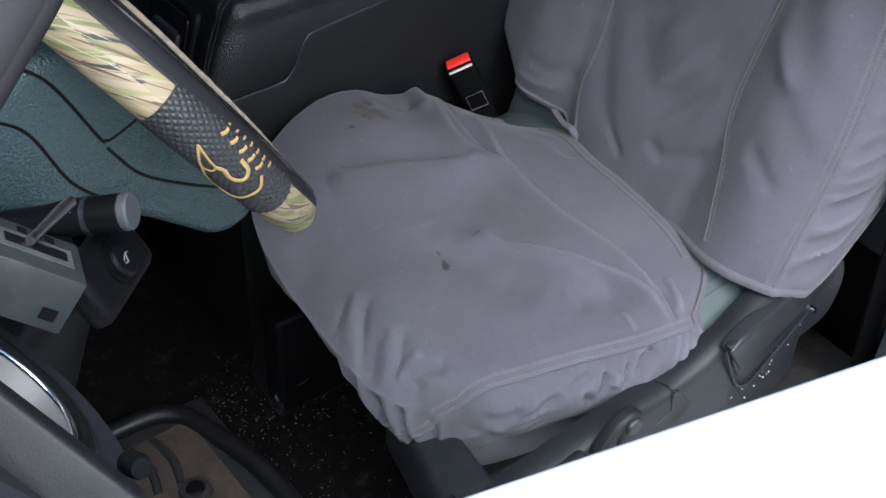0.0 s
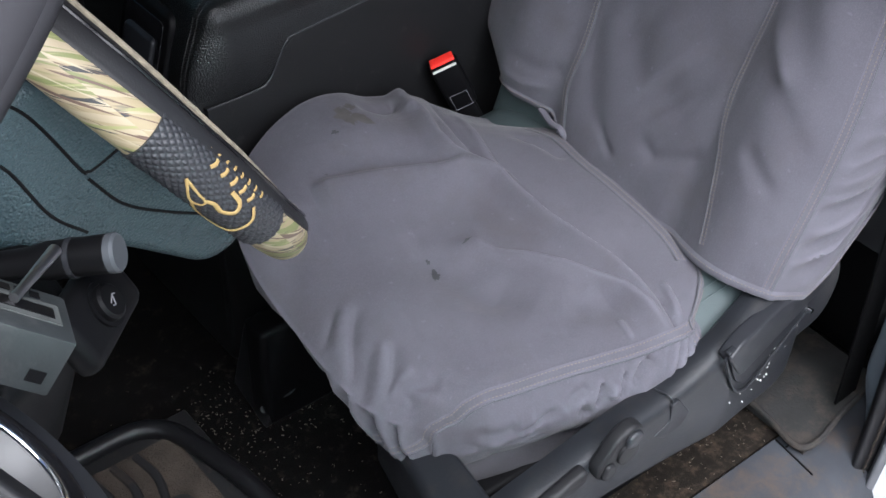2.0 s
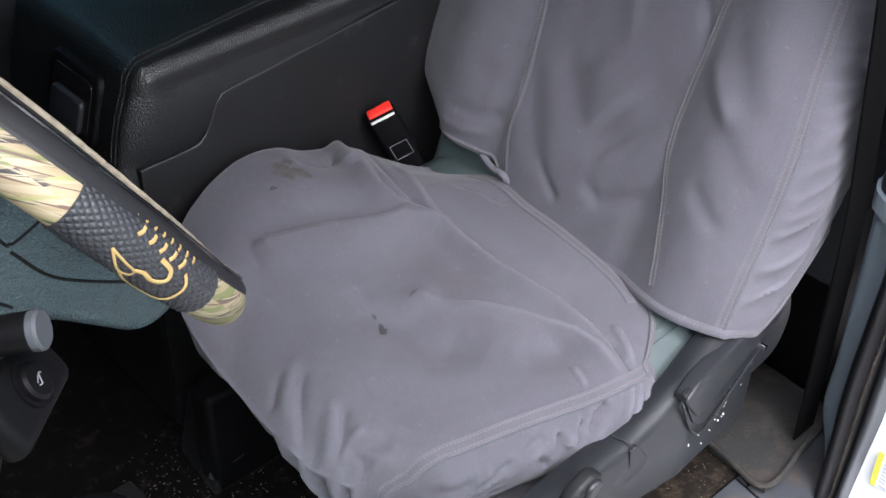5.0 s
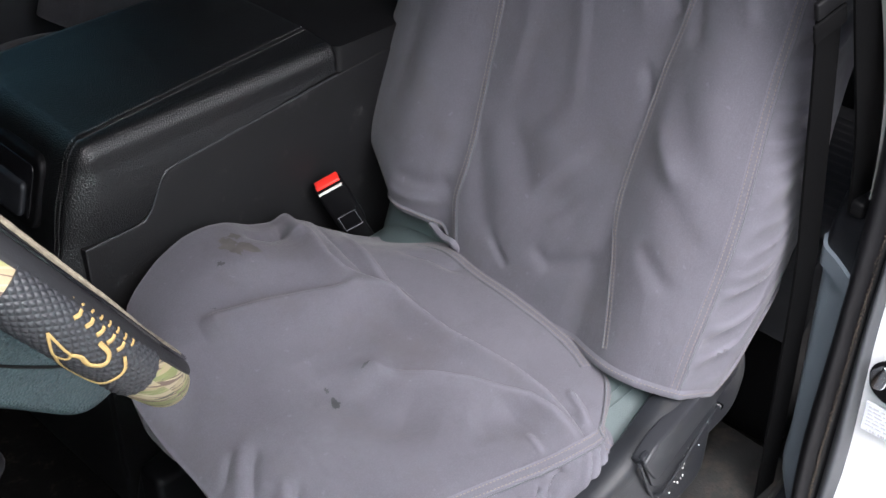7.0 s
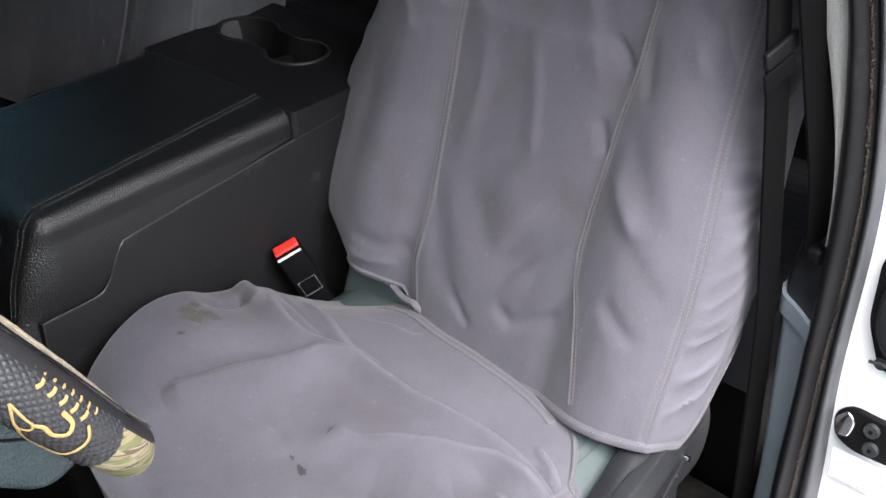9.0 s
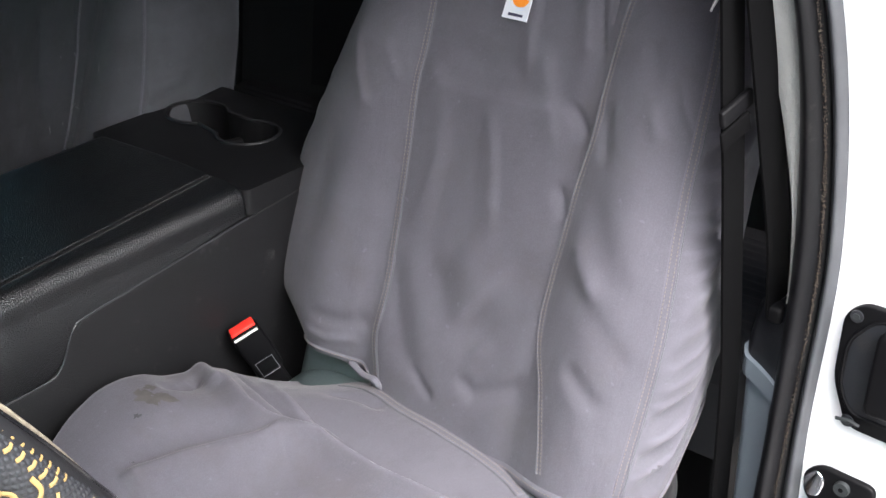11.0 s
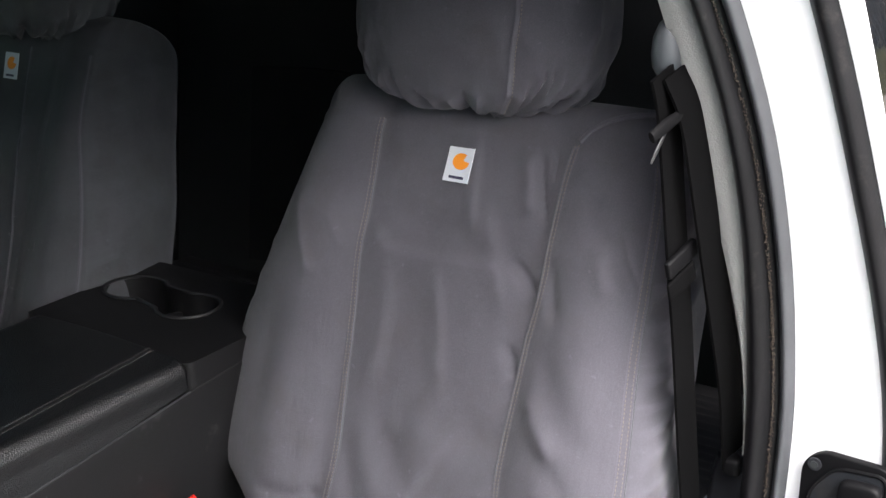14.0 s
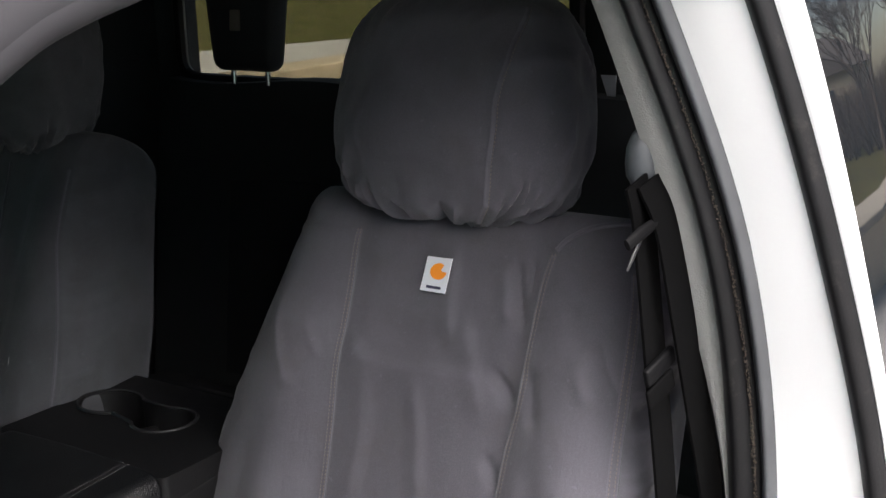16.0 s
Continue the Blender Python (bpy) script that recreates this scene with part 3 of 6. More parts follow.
def door_handle():
    """Recessed black pull handle in the front edge of the half door."""
    X = 0.408
    base = part("handle_plate", prism(rounded([(-0.452, 1.214), (-0.472, 1.232), (-0.548, 1.230), (-0.548, 1.068), (-0.472, 1.072), (-0.450, 1.130)], 0.016), 0, X - 0.004, X + 0.006, 0.002), BLACK, rear_door, "black recessed door handle plate")
    part("recess", prism(rounded([(-0.462, 1.185), (-0.488, 1.218), (-0.542, 1.222), (-0.542, 1.090), (-0.476, 1.092), (-0.459, 1.125)], 0.014), 0, X - 0.0055, X - 0.003, 0.001), PLASTIC_DIRTY, base, "dusty handle recess")
    part("recess_rim", tube(rounded([(X - 0.005, -0.462, 1.185), (X - 0.005, -0.488, 1.218), (X - 0.005, -0.544, 1.222), (X - 0.005, -0.544, 1.090), (X - 0.005, -0.476, 1.092), (X - 0.005, -0.459, 1.125)], 0.014), 0.0025, 8, closed=True), BLACK, base)
    part("pull", prism(rounded([(-0.497, 1.212), (-0.542, 1.214), (-0.542, 1.108), (-0.493, 1.106)], 0.012), 0, X - 0.022, X - 0.005, 0.006, 4), BLACK, base, "black pull lever")
    for y, z in ((-0.4665, 1.216), (-0.474, 1.082)):
        part("screw_cup", tube([(X - 0.0065, y, z), (X - 0.003, y, z)], 0.0075, 16), PLASTIC_SMOOTH, base)
        part("screw", tube([(X - 0.0078, y, z), (X - 0.005, y, z)], 0.0042, 12), STEEL, base, "cross-head screw")
    part("latch_rod", tube([(X - 0.008, -0.462, 1.082), (X - 0.010, -0.478, 1.086), (X - 0.009, -0.490, 1.082)], 0.0022, 8), STEEL, base, "metal latch rod")


door_handle()


def striker():
    X = 0.412
    b = part("striker_plate", prism(rounded([(-0.432, 0.990), (-0.452, 1.008), (-0.520, 1.004), (-0.520, 0.948), (-0.462, 0.945), (-0.436, 0.958)], 0.014), 0, X - 0.010, X, 0.004), BLACK, rear_door, "black striker plate worn to bright metal")
    part("worn_face", prism(rounded([(-0.434, 0.985), (-0.450, 1.003), (-0.462, 0.990), (-0.456, 0.965), (-0.440, 0.962)], 0.008), 0, X - 0.0125, X - 0.008, 0.002), CHROME, b, "bright worn metal edge")
    for y, z in ((-0.482, 0.990), (-0.485, 0.963)):
        part("bolt", tube([(X - 0.015, y, z), (X - 0.0155, y, z), (X - 0.009, y, z)], [0.004, 0.009, 0.010], 16), STEEL, b, "dark cross-head bolt")
        part("bolt_recess", tube([(X - 0.0162, y, z), (X - 0.015, y, z)], 0.003, 6), BLACK, b)


striker()
lab = thing("label_sticker", "white information sticker with small dark print on the door edge", "sticker")
part("paper", rbox((0.408, -0.520, 0.890), (0.411, -0.437, 0.935), 0.001, 1), TAG_WHITE, lab)
rnd = random.Random(31)
for i in range(6):
    y = -0.442
    while y > -0.508:
        w = rnd.uniform(0.004, 0.012)
        part("print_line", rbox((0.4072, y - w, 0.9285 - 0.0055 * i), (0.4082, y, 0.9302 - 0.0055 * i), 0), STICKER_PRINT, lab)
        y -= w + rnd.uniform(0.0015, 0.004)
for i in range(14):
    w = 0.0012 + 0.0009 * ((i * 7) % 3)
    part("print_bar", rbox((0.4072, -0.446 - 0.0037 * i - w, 0.8925), (0.4082, -0.446 - 0.0037 * i, 0.8965), 0), STICKER_PRINT, lab)
lab2 = thing("warning_sticker", "white sticker with yellow border and small print", "sticker")
part("paper", rbox((0.4085, -0.492, 0.690), (0.4110, -0.438, 0.752), 0.001, 1), TAG_WHITE, lab2)
part("yellow_border", rbox((0.4078, -0.446, 0.690), (0.4088, -0.438, 0.752), 0), STICKER_YELLOW, lab2)
part("yellow_panel", rbox((0.4078, -0.486, 0.722), (0.4088, -0.464, 0.744), 0), STICKER_YELLOW, lab2)
for i in range(8):
    part("print_line", rbox((0.4074, -0.462 + 0.004 * (i % 2), 0.697 + 0.0062 * i), (0.4086, -0.450, 0.699 + 0.0062 * i), 0), STICKER_PRINT, lab2)

# lower post trim with a step, and the belt guide above it
pt = thing("post_trim", "blue-grey moulded plastic trim below the door post", "pillar trim")
def lower_trim(t, w):
    z = 0.60 + 0.465 * t
    ya = hermite(z, [0.60, 0.66, 0.72, 0.80, 1.07], [-0.350, -0.338, -0.318, -0.320, -0.316])
    yb = post(z, SEAL_Y).y - 0.004
    x = 0.455 - 0.028 * w ** 1.6 + 0.02 * max(0.0, 0.25 - w) ** 2 * 16
    return Vector((x, ya + (yb - ya) * w, z - 0.010 * w * t))
part("lower_panel", solid_sheet(lower_trim, lin(0, 1, 30), lin(0, 1, 12), lambda p: p + Vector((0.05, 0, 0))), TRIM_BLUE, pt)
part("collar", solid_sheet(lambda t, w: Vector((0.449 - 0.028 * w ** 1.5 + 0.02 * max(0.0, 0.25 - w) ** 2 * 16, -0.312 - 0.064 * w, 1.064 + 0.026 * t - 0.012 * w)), lin(0, 1, 4), lin(0, 1, 12), lambda p: p + Vector((0.05, 0, 0))), TRIM_BLUE, pt, "raised blue-grey collar")
part("upper_panel", solid_sheet(lambda t, w: Vector((0.456 + 0.018 * t * t - 0.028 * w ** 1.5 + 0.02 * max(0.0, 0.25 - w) ** 2 * 16, -0.314 - 0.062 * w - 0.004 * t * (1 - w), 1.088 + (0.058 + 0.066 * w ** 1.5) * t - 0.012 * w)), lin(0, 1, 10), lin(0, 1, 12), lambda p: p + Vector((0.05, 0, 0))), PLASTIC_DIRTY, pt, "dark grey upper cap of the post trim")
part("belt_slot", rbox((0.436, -0.368, 1.150), (0.462, -0.346, 1.172), 0.006), BLACK, pt)

# sill
structure("sill", prism([(-0.20, 0.600), (-0.278, 0.606), (-0.286, 0.628), (-0.36, 0.624), (-0.40, 0.60), (-0.45, 0.53), (-0.2, 0.53)], 0, -1.2, 0.56, 0.004), SILL, "dusty blue-grey plastic door sill plate with brown dirt")
part("sill_joint", tube([(0.333, -0.288, 0.6285), (0.326, -0.36, 0.6245)], 0.0016, 6), BLACK, bpy.data.objects["sill"])
part("sill_joint", tube([(0.333, -0.306, 0.6285), (0.50, -0.306, 0.6285)], 0.0016, 6), BLACK, bpy.data.objects["sill"])
structure("rocker", rbox((-1.25, -0.56, 0.42), (0.56, -0.44, 0.56), 0.03), PAINT, "white painted rocker panel below the door")
part("sand", solid_sheet(lambda u, v: Vector((u, v, 0.6265 + 0.0015 * noise.noise(Vector((u * 30, v * 30, 0))))), lin(-0.1, 0.40, 30), lin(-0.282, -0.15, 12), lambda p: p - Vector((0, 0, 0.006))), CARPET_SAND)
tagged(bpy.data.objects["sand"], "sandy brown dirt strewn along the sill", "dirt", kind="stuff")
rm = thing("rear_floor_mat", "dusty black rubber mat behind the driver's seat", "floor mat")
part("mat_body", solid_sheet(lambda u, v: Vector((0.338 + 0.20 * u + 0.02 * v, -0.331 + 0.35 * v + 0.02 * u, 0.640 + 0.012 * math.sin(3 * u) * (1 - v) + 0.002 * noise.noise(Vector((u * 6, v * 6, 1))))), lin(0, 1, 16), lin(0, 1, 20), lambda p: p - Vector((0, 0, 0.008))), REAR_MAT, rm)
part("rim", tube(smooth_line([(0.545, -0.308, 0.644), (0.44, -0.322, 0.652), (0.340, -0.328, 0.643), (0.347, -0.236, 0.643), (0.36, 0.0, 0.643)]), 0.005, 8), REAR_MAT, rm)


# ---- driver's seat ----
LEAN_BACK = radians(21)
UPB = Vector((math.sin(LEAN_BACK), 0, math.cos(LEAN_BACK)))
OUT = Vector((-math.cos(LEAN_BACK), 0, math.sin(LEAN_BACK)))
YFAR = ([0, 0.15, 0.35, 0.55, 0.75, 1], [0.258, 0.278, 0.288, 0.285, 0.25, 0.21])
YNEAR = ([0, 0.15, 0.4, 0.75, 0.9, 1], [-0.165, -0.190, -0.212, -0.245, -0.250, -0.235])
XFRONT = ([0, 0.08, 0.25, 0.5, 0.8, 0.93, 1], [-0.172, -0.212, -0.243, -0.248, -0.248, -0.228, -0.195])
XREAR = ([0, 0.15, 0.4, 0.7, 0.9, 1], [0.225, 0.258, 0.268, 0.252, 0.222, 0.150])
ZTOP = ([0, 0.15, 0.45, 0.75, 0.95, 1], [1.02, 1.032, 0.985, 0.965, 0.951, 0.944])
# height of the cover's edge along the console, from front to rear
ZEDGE = ([-0.20, -0.164, -0.139, -0.104, -0.059, -0.006, 0.035, 0.062, 0.089, 0.139, 0.20, 0.26], [0.986, 1.020, 1.031, 1.043, 1.051, 1.043, 1.022, 1.016, 1.014, 0.984, 0.954, 0.940])
# folds in the top of the cover: a line of (x, y), width, height, and how much wider its left side is
FOLDS = [
    ([(0.124, 0.27), (0.085, 0.222), (0.066, 0.165), (0.068, 0.132), (0.080, 0.108), (0.098, 0.070), (0.100, 0.008), (0.100, -0.025), (0.106, -0.070), (0.111, -0.121), (0.113, -0.175), (0.106, -0.216), (0.092, -0.25)], 0.020, 0.0105, 0.28),
    ([(0.15, 0.24), (0.133, 0.201), (0.127, 0.168), (0.116, 0.132), (0.106, 0.092), (0.110, 0.063), (0.112, 0.03)], 0.009, 0.0045, 0.35),
    ([(0.118, 0.25), (0.104, 0.20), (0.097, 0.16), (0.096, 0.125), (0.101, 0.093)], 0.006, -0.004, 1.0),
    ([(-0.010, 0.017), (0.016, -0.028), (0.043, -0.061), (0.064, -0.094), (0.080, -0.131), (0.095, -0.166), (0.099, -0.20), (0.097, -0.225), (0.09, -0.25)], 0.012, 0.0048, 0.35),
    ([(0.143, -0.186), (0.132, -0.216), (0.118, -0.243)], 0.006, 0.0035, 0.5),
    ([(0.057, -0.197), (0.053, -0.215), (0.048, -0.232)], 0.0035, 0.0024, 1.0),
    ([(0.120, -0.20), (0.112, -0.225), (0.105, -0.25)], 0.004, -0.003, 1.0),
    ([(-0.14, 0.155), (-0.12, 0.150), (-0.058, 0.139), (0.003, 0.124), (0.06, 0.102), (0.098, 0.07)], 0.026, 0.011, 0.45),
    ([(-0.11, 0.185), (-0.03, 0.170), (0.05, 0.140)], 0.022, -0.005, 1.0),
    ([(-0.002, 0.255), (0.029, 0.246), (0.055, 0.248), (0.07, 0.262)], 0.010, -0.008, 1.0),
    ([(0.089, 0.29), (0.080, 0.25), (0.074, 0.215)], 0.013, 0.006, 0.6),
    ([(0.170, 0.140), (0.192, 0.105), (0.197, 0.073), (0.206, 0.051)], 0.008, -0.004, 1.0),
    ([(-0.056, 0.066), (-0.055, 0.0), (-0.045, -0.060), (-0.012, -0.125)], 0.035, -0.010, 1.0),
    ([(-0.070, 0.045), (-0.020, 0.010), (0.02, -0.01)], 0.020, 0.005, 1.0),
    ([(0.02, -0.14), (0.05, -0.165), (0.085, -0.17)], 0.025, -0.006, 1.0),
    ([(-0.185, -0.005), (-0.202, -0.020), (-0.216, -0.037), (-0.231, -0.058), (-0.246, -0.078)], 0.00575, -0.00465, 1.4),
    ([(-0.185, 0.012), (-0.208, -0.004), (-0.226, -0.022), (-0.246, -0.050)], 0.0092, 0.0031, 1.0),
    ([(-0.207, 0.010), (-0.224, -0.002), (-0.240, -0.016)], 0.0069, -0.0031, 1.0),
    ([(-0.205, -0.055), (-0.226, -0.077), (-0.246, -0.100)], 0.0138, -0.00496, 1.0),
    ([(-0.190, -0.060), (-0.215, -0.085), (-0.240, -0.108)], 0.0092, 0.00248, 1.0),
    ([(-0.183, -0.073), (-0.196, -0.089), (-0.212, -0.106), (-0.230, -0.116)], 0.00575, -0.00372, 1.5),
    ([(-0.161, -0.133), (-0.180, -0.142), (-0.197, -0.130), (-0.209, -0.122), (-0.219, -0.124), (-0.232, -0.132)], 0.0069, -0.00434, 1.3),
    ([(-0.185, -0.118), (-0.205, -0.114), (-0.225, -0.121)], 0.0069, 0.00248, 1.0),
    ([(-0.199, -0.135), (-0.211, -0.139), (-0.217, -0.147)], 0.0115, -0.00496, 1.0),
    ([(-0.150, -0.155), (-0.170, -0.165), (-0.185, -0.170)], 0.0184, -0.0031, 1.0),
    ([(-0.19, 0.13), (-0.215, 0.09), (-0.235, 0.05)], 0.0184, -0.00248, 1.0),
]
# creases down the front of the cover: where they start across the seat, how they lean, width, depth
FRONT_FOLDS = [(-0.018, -0.35, 0.007, -0.004), (-0.045, -0.5, 0.010, 0.0045), (-0.066, -0.5, 0.005, -0.008), (-0.080, -0.45, 0.009, 0.004), (-0.098, -0.35, 0.013, -0.006), (-0.118, -0.25, 0.008, 0.004), (-0.131, -0.20, 0.0055, -0.008), (-0.142, -0.15, 0.007, 0.004), (-0.154, -0.1, 0.008, -0.005), (0.06, -0.3, 0.016, -0.004), (0.12, -0.3, 0.02, 0.004)]
# creases in the side panel: a line of (x, z), width, depth
SIDE_FOLDS = [
    ([(-0.125, 0.891), (-0.094, 0.904), (-0.066, 0.914)], 0.005, -0.0045), ([(-0.062, 0.912), (-0.042, 0.921), (-0.024, 0.925)], 0.005, -0.004),
    ([(-0.006, 0.924), (-0.014, 0.911), (-0.022, 0.896)], 0.004, -0.009), ([(0.026, 0.927), (0.016, 0.914), (0.008, 0.900)], 0.004, -0.007),
    ([(0.006, 0.920), (-0.004, 0.905)], 0.005, 0.005), ([(0.064, 0.935), (0.046, 0.925), (0.026, 0.908)], 0.006, -0.009),
    ([(-0.175, 0.886), (-0.145, 0.878), (-0.110, 0.884), (-0.080, 0.892)], 0.006, -0.005), ([(-0.150, 0.870), (-0.110, 0.871), (-0.075, 0.880)], 0.005, -0.005),
    ([(-0.165, 0.905), (-0.140, 0.903), (-0.115, 0.905)], 0.010, -0.004), ([(-0.045, 0.905), (-0.035, 0.895), (-0.030, 0.885)], 0.008, -0.006),
]


def cushion(u, v, lift=0.0):
    """A point of the cushion cover. u from front to rear, v from the console side to the door side; beyond 0..1 the skirt hangs down (in metres)."""
    uu, vv = min(1, max(0, u)), min(1, max(0, v))
    x = hermite(vv, *XFRONT) + (hermite(vv, *XREAR) - hermite(vv, *XFRONT)) * uu
    y = hermite(uu, *YFAR) + (hermite(uu, *YNEAR) - hermite(uu, *YFAR)) * vv
    z = hermite(vv, *ZTOP)
    z -= 0.9 * max(0.0, 0.17 - uu) ** 2 * 1.6 + 0.35 * max(0.0, uu - 0.8) ** 2
    z -= 0.012 * math.exp(-((uu - 0.45) / 0.3) ** 2 - ((vv - 0.5) / 0.3) ** 2)
    far = min(1, max(0, (uu - 0.40) / 0.45)) * min(1, max(0, (0.55 - vv) / 0.40))
    z -= 0.036 * far * far * (3 - 2 * far)
    k = max(0.0, (0.34 - vv) / 0.34)
    k = k * k * (3 - 2 * k)
    z += (hermite(x, *ZEDGE) - z) * k
    for line, w, h, sharp in FOLDS:
        z += 1.5 * fold(x, y, line, w, h, sharp)
    z += 0.0024 * noise.noise(Vector((x * 13, y * 13, 3.0))) + 0.0006 * (1 - 2 * abs(noise.noise(Vector((x * 28 + 1.5 * noise.noise(Vector((x * 9, y * 9, 1))), y * 28, 7.0)))))
    ef, er = max(0.0, -u), max(0.0, u - 1)
    es, en = max(0.0, -v), max(0.0, v - 1)
    e = max(ef, er, es, en)
    if e > 0:
        k = math.sqrt(ef * ef + er * er + es * es + en * en)
        dx, dy = (er - ef) / k, (es - en) / k
        run = 0.45 * uu * abs(dy) - 0.45 * (1 - vv) * abs(dx)
        crease = noise.noise(Vector((run * 9 + e * 7, e * 15 + 1.2 * noise.noise(Vector((run * 11, e * 9, 4))), 1.0)))
        gather = 0.0035 * (1 - 3.4 * abs(crease)) * min(1.0, e / 0.03) * max(0.0, 1 - max(0.0, e - 0.06) / 0.05) + 0.0018 * noise.noise(Vector((x * 40, y * 40, e * 15)))
        soft = min(1.0, uu / 0.14)
        door = (en / k) ** 2 * soft * soft * (3 - 2 * soft)
        out = 0.012 * (1 - math.exp(-e / 0.02)) + door * (0.020 * math.sin(math.pi * min(1, e / 0.095)) - 0.10 * e) - (1 - door) * (0.95 - 0.75 * max(0.0, (vv - 0.60) / 0.40)) * e + gather
        z -= max(0.0, e - 0.006) * (0.94 if en <= 0 else 0.98) + (0.010 if e > 0.01 else e)
        deep = min(1.0, e / 0.012) * max(0.0, 1 - max(0.0, e - 0.05) / 0.06)
        if ef > 0:
            for y0, lean, w, h in FRONT_FOLDS:
                out += (ef / k) * deep * 1.4 * h * math.exp(-((y - y0 - lean * e) / w) ** 2)
        if en > 0:
            for line, w, h in SIDE_FOLDS:
                out += (en / k) * deep * 1.35 * fold(x, z, line, w, h)
            ripple = min(1.0, max(0.0, (x - 0.065) / 0.03))
            out += (en / k) * ripple * 0.0032 * math.sin(math.tau * (x + 0.75 * (0.95 - z)) / 0.017) * min(1.0, e / 0.01)
        x += dx * out
        y += dy * out
    return Vector((x, y, z + lift))


def ring_params(a, b, n):
    """Parameters that run densely over the top and on down a skirt at each end."""
    return [-a + a * i / 26 for i in range(26)] + lin(0, 1, n) + [1 + b * (i + 1) / 40 for i in range(40)]


def surface_normal(fn, u, v):
    e = 0.004
    return (fn(u + e, v) - fn(u - e, v)).cross(fn(u, v + e) - fn(u, v - e)).normalized()


seat = thing("driver_seat", "truck driver's seat in a creased, stained, faded grey canvas cover", "car seat")
bm, _ = sheet(cushion, ring_params(0.12, 0.02, 230), ring_params(0.10, 0.150, 230))
cover = part("cushion_cover", bm, CLOTH, seat, "faded grey canvas cushion cover, creased, with small dark stains")
sol = cover.modifiers.new("thickness", "SOLIDIFY")
sol.thickness, sol.offset = 0.003, 1
part("seat_base", rbox((-0.12, -0.19, 0.79), (0.36, 0.225, 0.915), 0.035, 4), BLACK, seat)
part("vinyl_seat", solid_sheet(lambda u, v: Vector((0.02 + 0.34 * u, 0.262 - 0.522 * v, 0.944 - 0.045 * (2 * v - 1) ** 8 + 0.02 * u + 0.012 * (1 - v))), lin(0, 1, 20), lin(0, 1, 40), lambda p: p - Vector((0, 0, 0.07))), SEAT_VINYL, seat, "green-grey vinyl seat showing beside the cover")


def seam_on(fn, pts, name, parent, width=0.0, rows=1, r=0.0009, up_sign=1.0, thread=None, lift=0.0008, edge=1.0):
    """A felled seam along a line of surface parameters: a slightly raised tape and rows of stitches."""
    line = smooth_line([(a, b, 0) for a, b in pts], 12)
    P, N = [], []
    for q in line:
        n = surface_normal(fn, q.x, q.y) * up_sign
        P.append(fn(q.x, q.y) + n * lift)
        N.append(n)
    tp = None
    if width > 0:
        tp = part("seam_tape", tube(P, width / 2, 10, flat=0.06, up=N), CLOTH, parent)
        T = [(P[min(i + 1, len(P) - 1)] - P[max(i - 1, 0)]).normalized() for i in range(len(P))]
        part("folded_edge", tube([p + t.cross(n) * edge * width * 0.5 + n * 0.0002 for p, n, t in zip(P, N, T)], 0.0010, 6), CLOTH, tp)
        # thin dark cord paints the shade along the folded edge
        part("seam_shade", tube([p + t.cross(n) * edge * (width * 0.5 + 0.0018) - n * 0.0002 for p, n, t in zip(P, N, T)], 0.0009, 6), CLOTH_SHADED, tp, "dark cord painted as crease shade beside the folded edge")
    for k in range(rows):
        sh = 0 if rows == 1 else (k - (rows - 1) / 2) * width * 0.55
        Q = [p + n * (0.0002 + width * 0.03) + (P[min(i + 1, len(P) - 1)] - P[max(i - 1, 0)]).normalized().cross(n) * sh for i, (p, n) in enumerate(zip(P, N))]
        part("stitching", stitches(Q, N), thread or THREAD, tp or parent, "" if tp else "row of grey thread stitches")
    return tp


def up_at(fn, u, v):
    return 1.0 if surface_normal(fn, u, v).z > 0 else -1.0


UPS = up_at(cushion, 0.5, 0.5)
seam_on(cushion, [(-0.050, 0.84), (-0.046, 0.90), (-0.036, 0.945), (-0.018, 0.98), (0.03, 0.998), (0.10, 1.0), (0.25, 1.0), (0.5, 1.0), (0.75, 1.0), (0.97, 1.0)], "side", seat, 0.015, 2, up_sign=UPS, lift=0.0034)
part("hem", tube([cushion(u, 1.149) for u in lin(0.0, 0.95, 50)], 0.0035, 8), CLOTH, seat)

# stains and bare spots lie in the cloth
def blot(cx, cy, r, seed, material, name, stretch=1.0, turn=0.0, lift=0.0006):
    """An irregular patch that follows the cushion's surface."""
    def uv_at(x, y):
        u, v = 0.5, 0.5
        for _ in range(25):
            p = cushion(u, v)
            u += (x - p.x) / 0.5
            v -= (y - p.y) / 0.5
        return u, v
    rnd = random.Random(seed)
    ph = [rnd.uniform(0, 6.28) for _ in range(5)]
    n = 36
    rim = []
    for k in range(n):
        a = k * math.tau / n
        q = r * (1 + 0.30 * math.sin(2 * a + ph[0]) + 0.25 * math.sin(3 * a + ph[1]) + 0.18 * math.sin(5 * a + ph[2]) + 0.12 * math.sin(9 * a + ph[3]))
        ex, ey = q * math.cos(a) * stretch, q * math.sin(a)
        rim.append((cx + ex * math.cos(turn) - ey * math.sin(turn), cy + ex * math.sin(turn) + ey * math.cos(turn)))
    bm = bmesh.new()
    rings = []
    for f in (1.0, 0.66, 0.33):
        rings.append([bm.verts.new(cushion(*uv_at(cx + (x - cx) * f, cy + (y - cy) * f), lift)) for x, y in rim])
    c = bm.verts.new(cushion(*uv_at(cx, cy), lift))
    for A, B in zip(rings, rings[1:]):
        for k in range(n):
            bm.faces.new((A[k], A[(k + 1) % n], B[(k + 1) % n], B[k]))
    for k in range(n):
        bm.faces.new((rings[-1][k], rings[-1][(k + 1) % n], c))
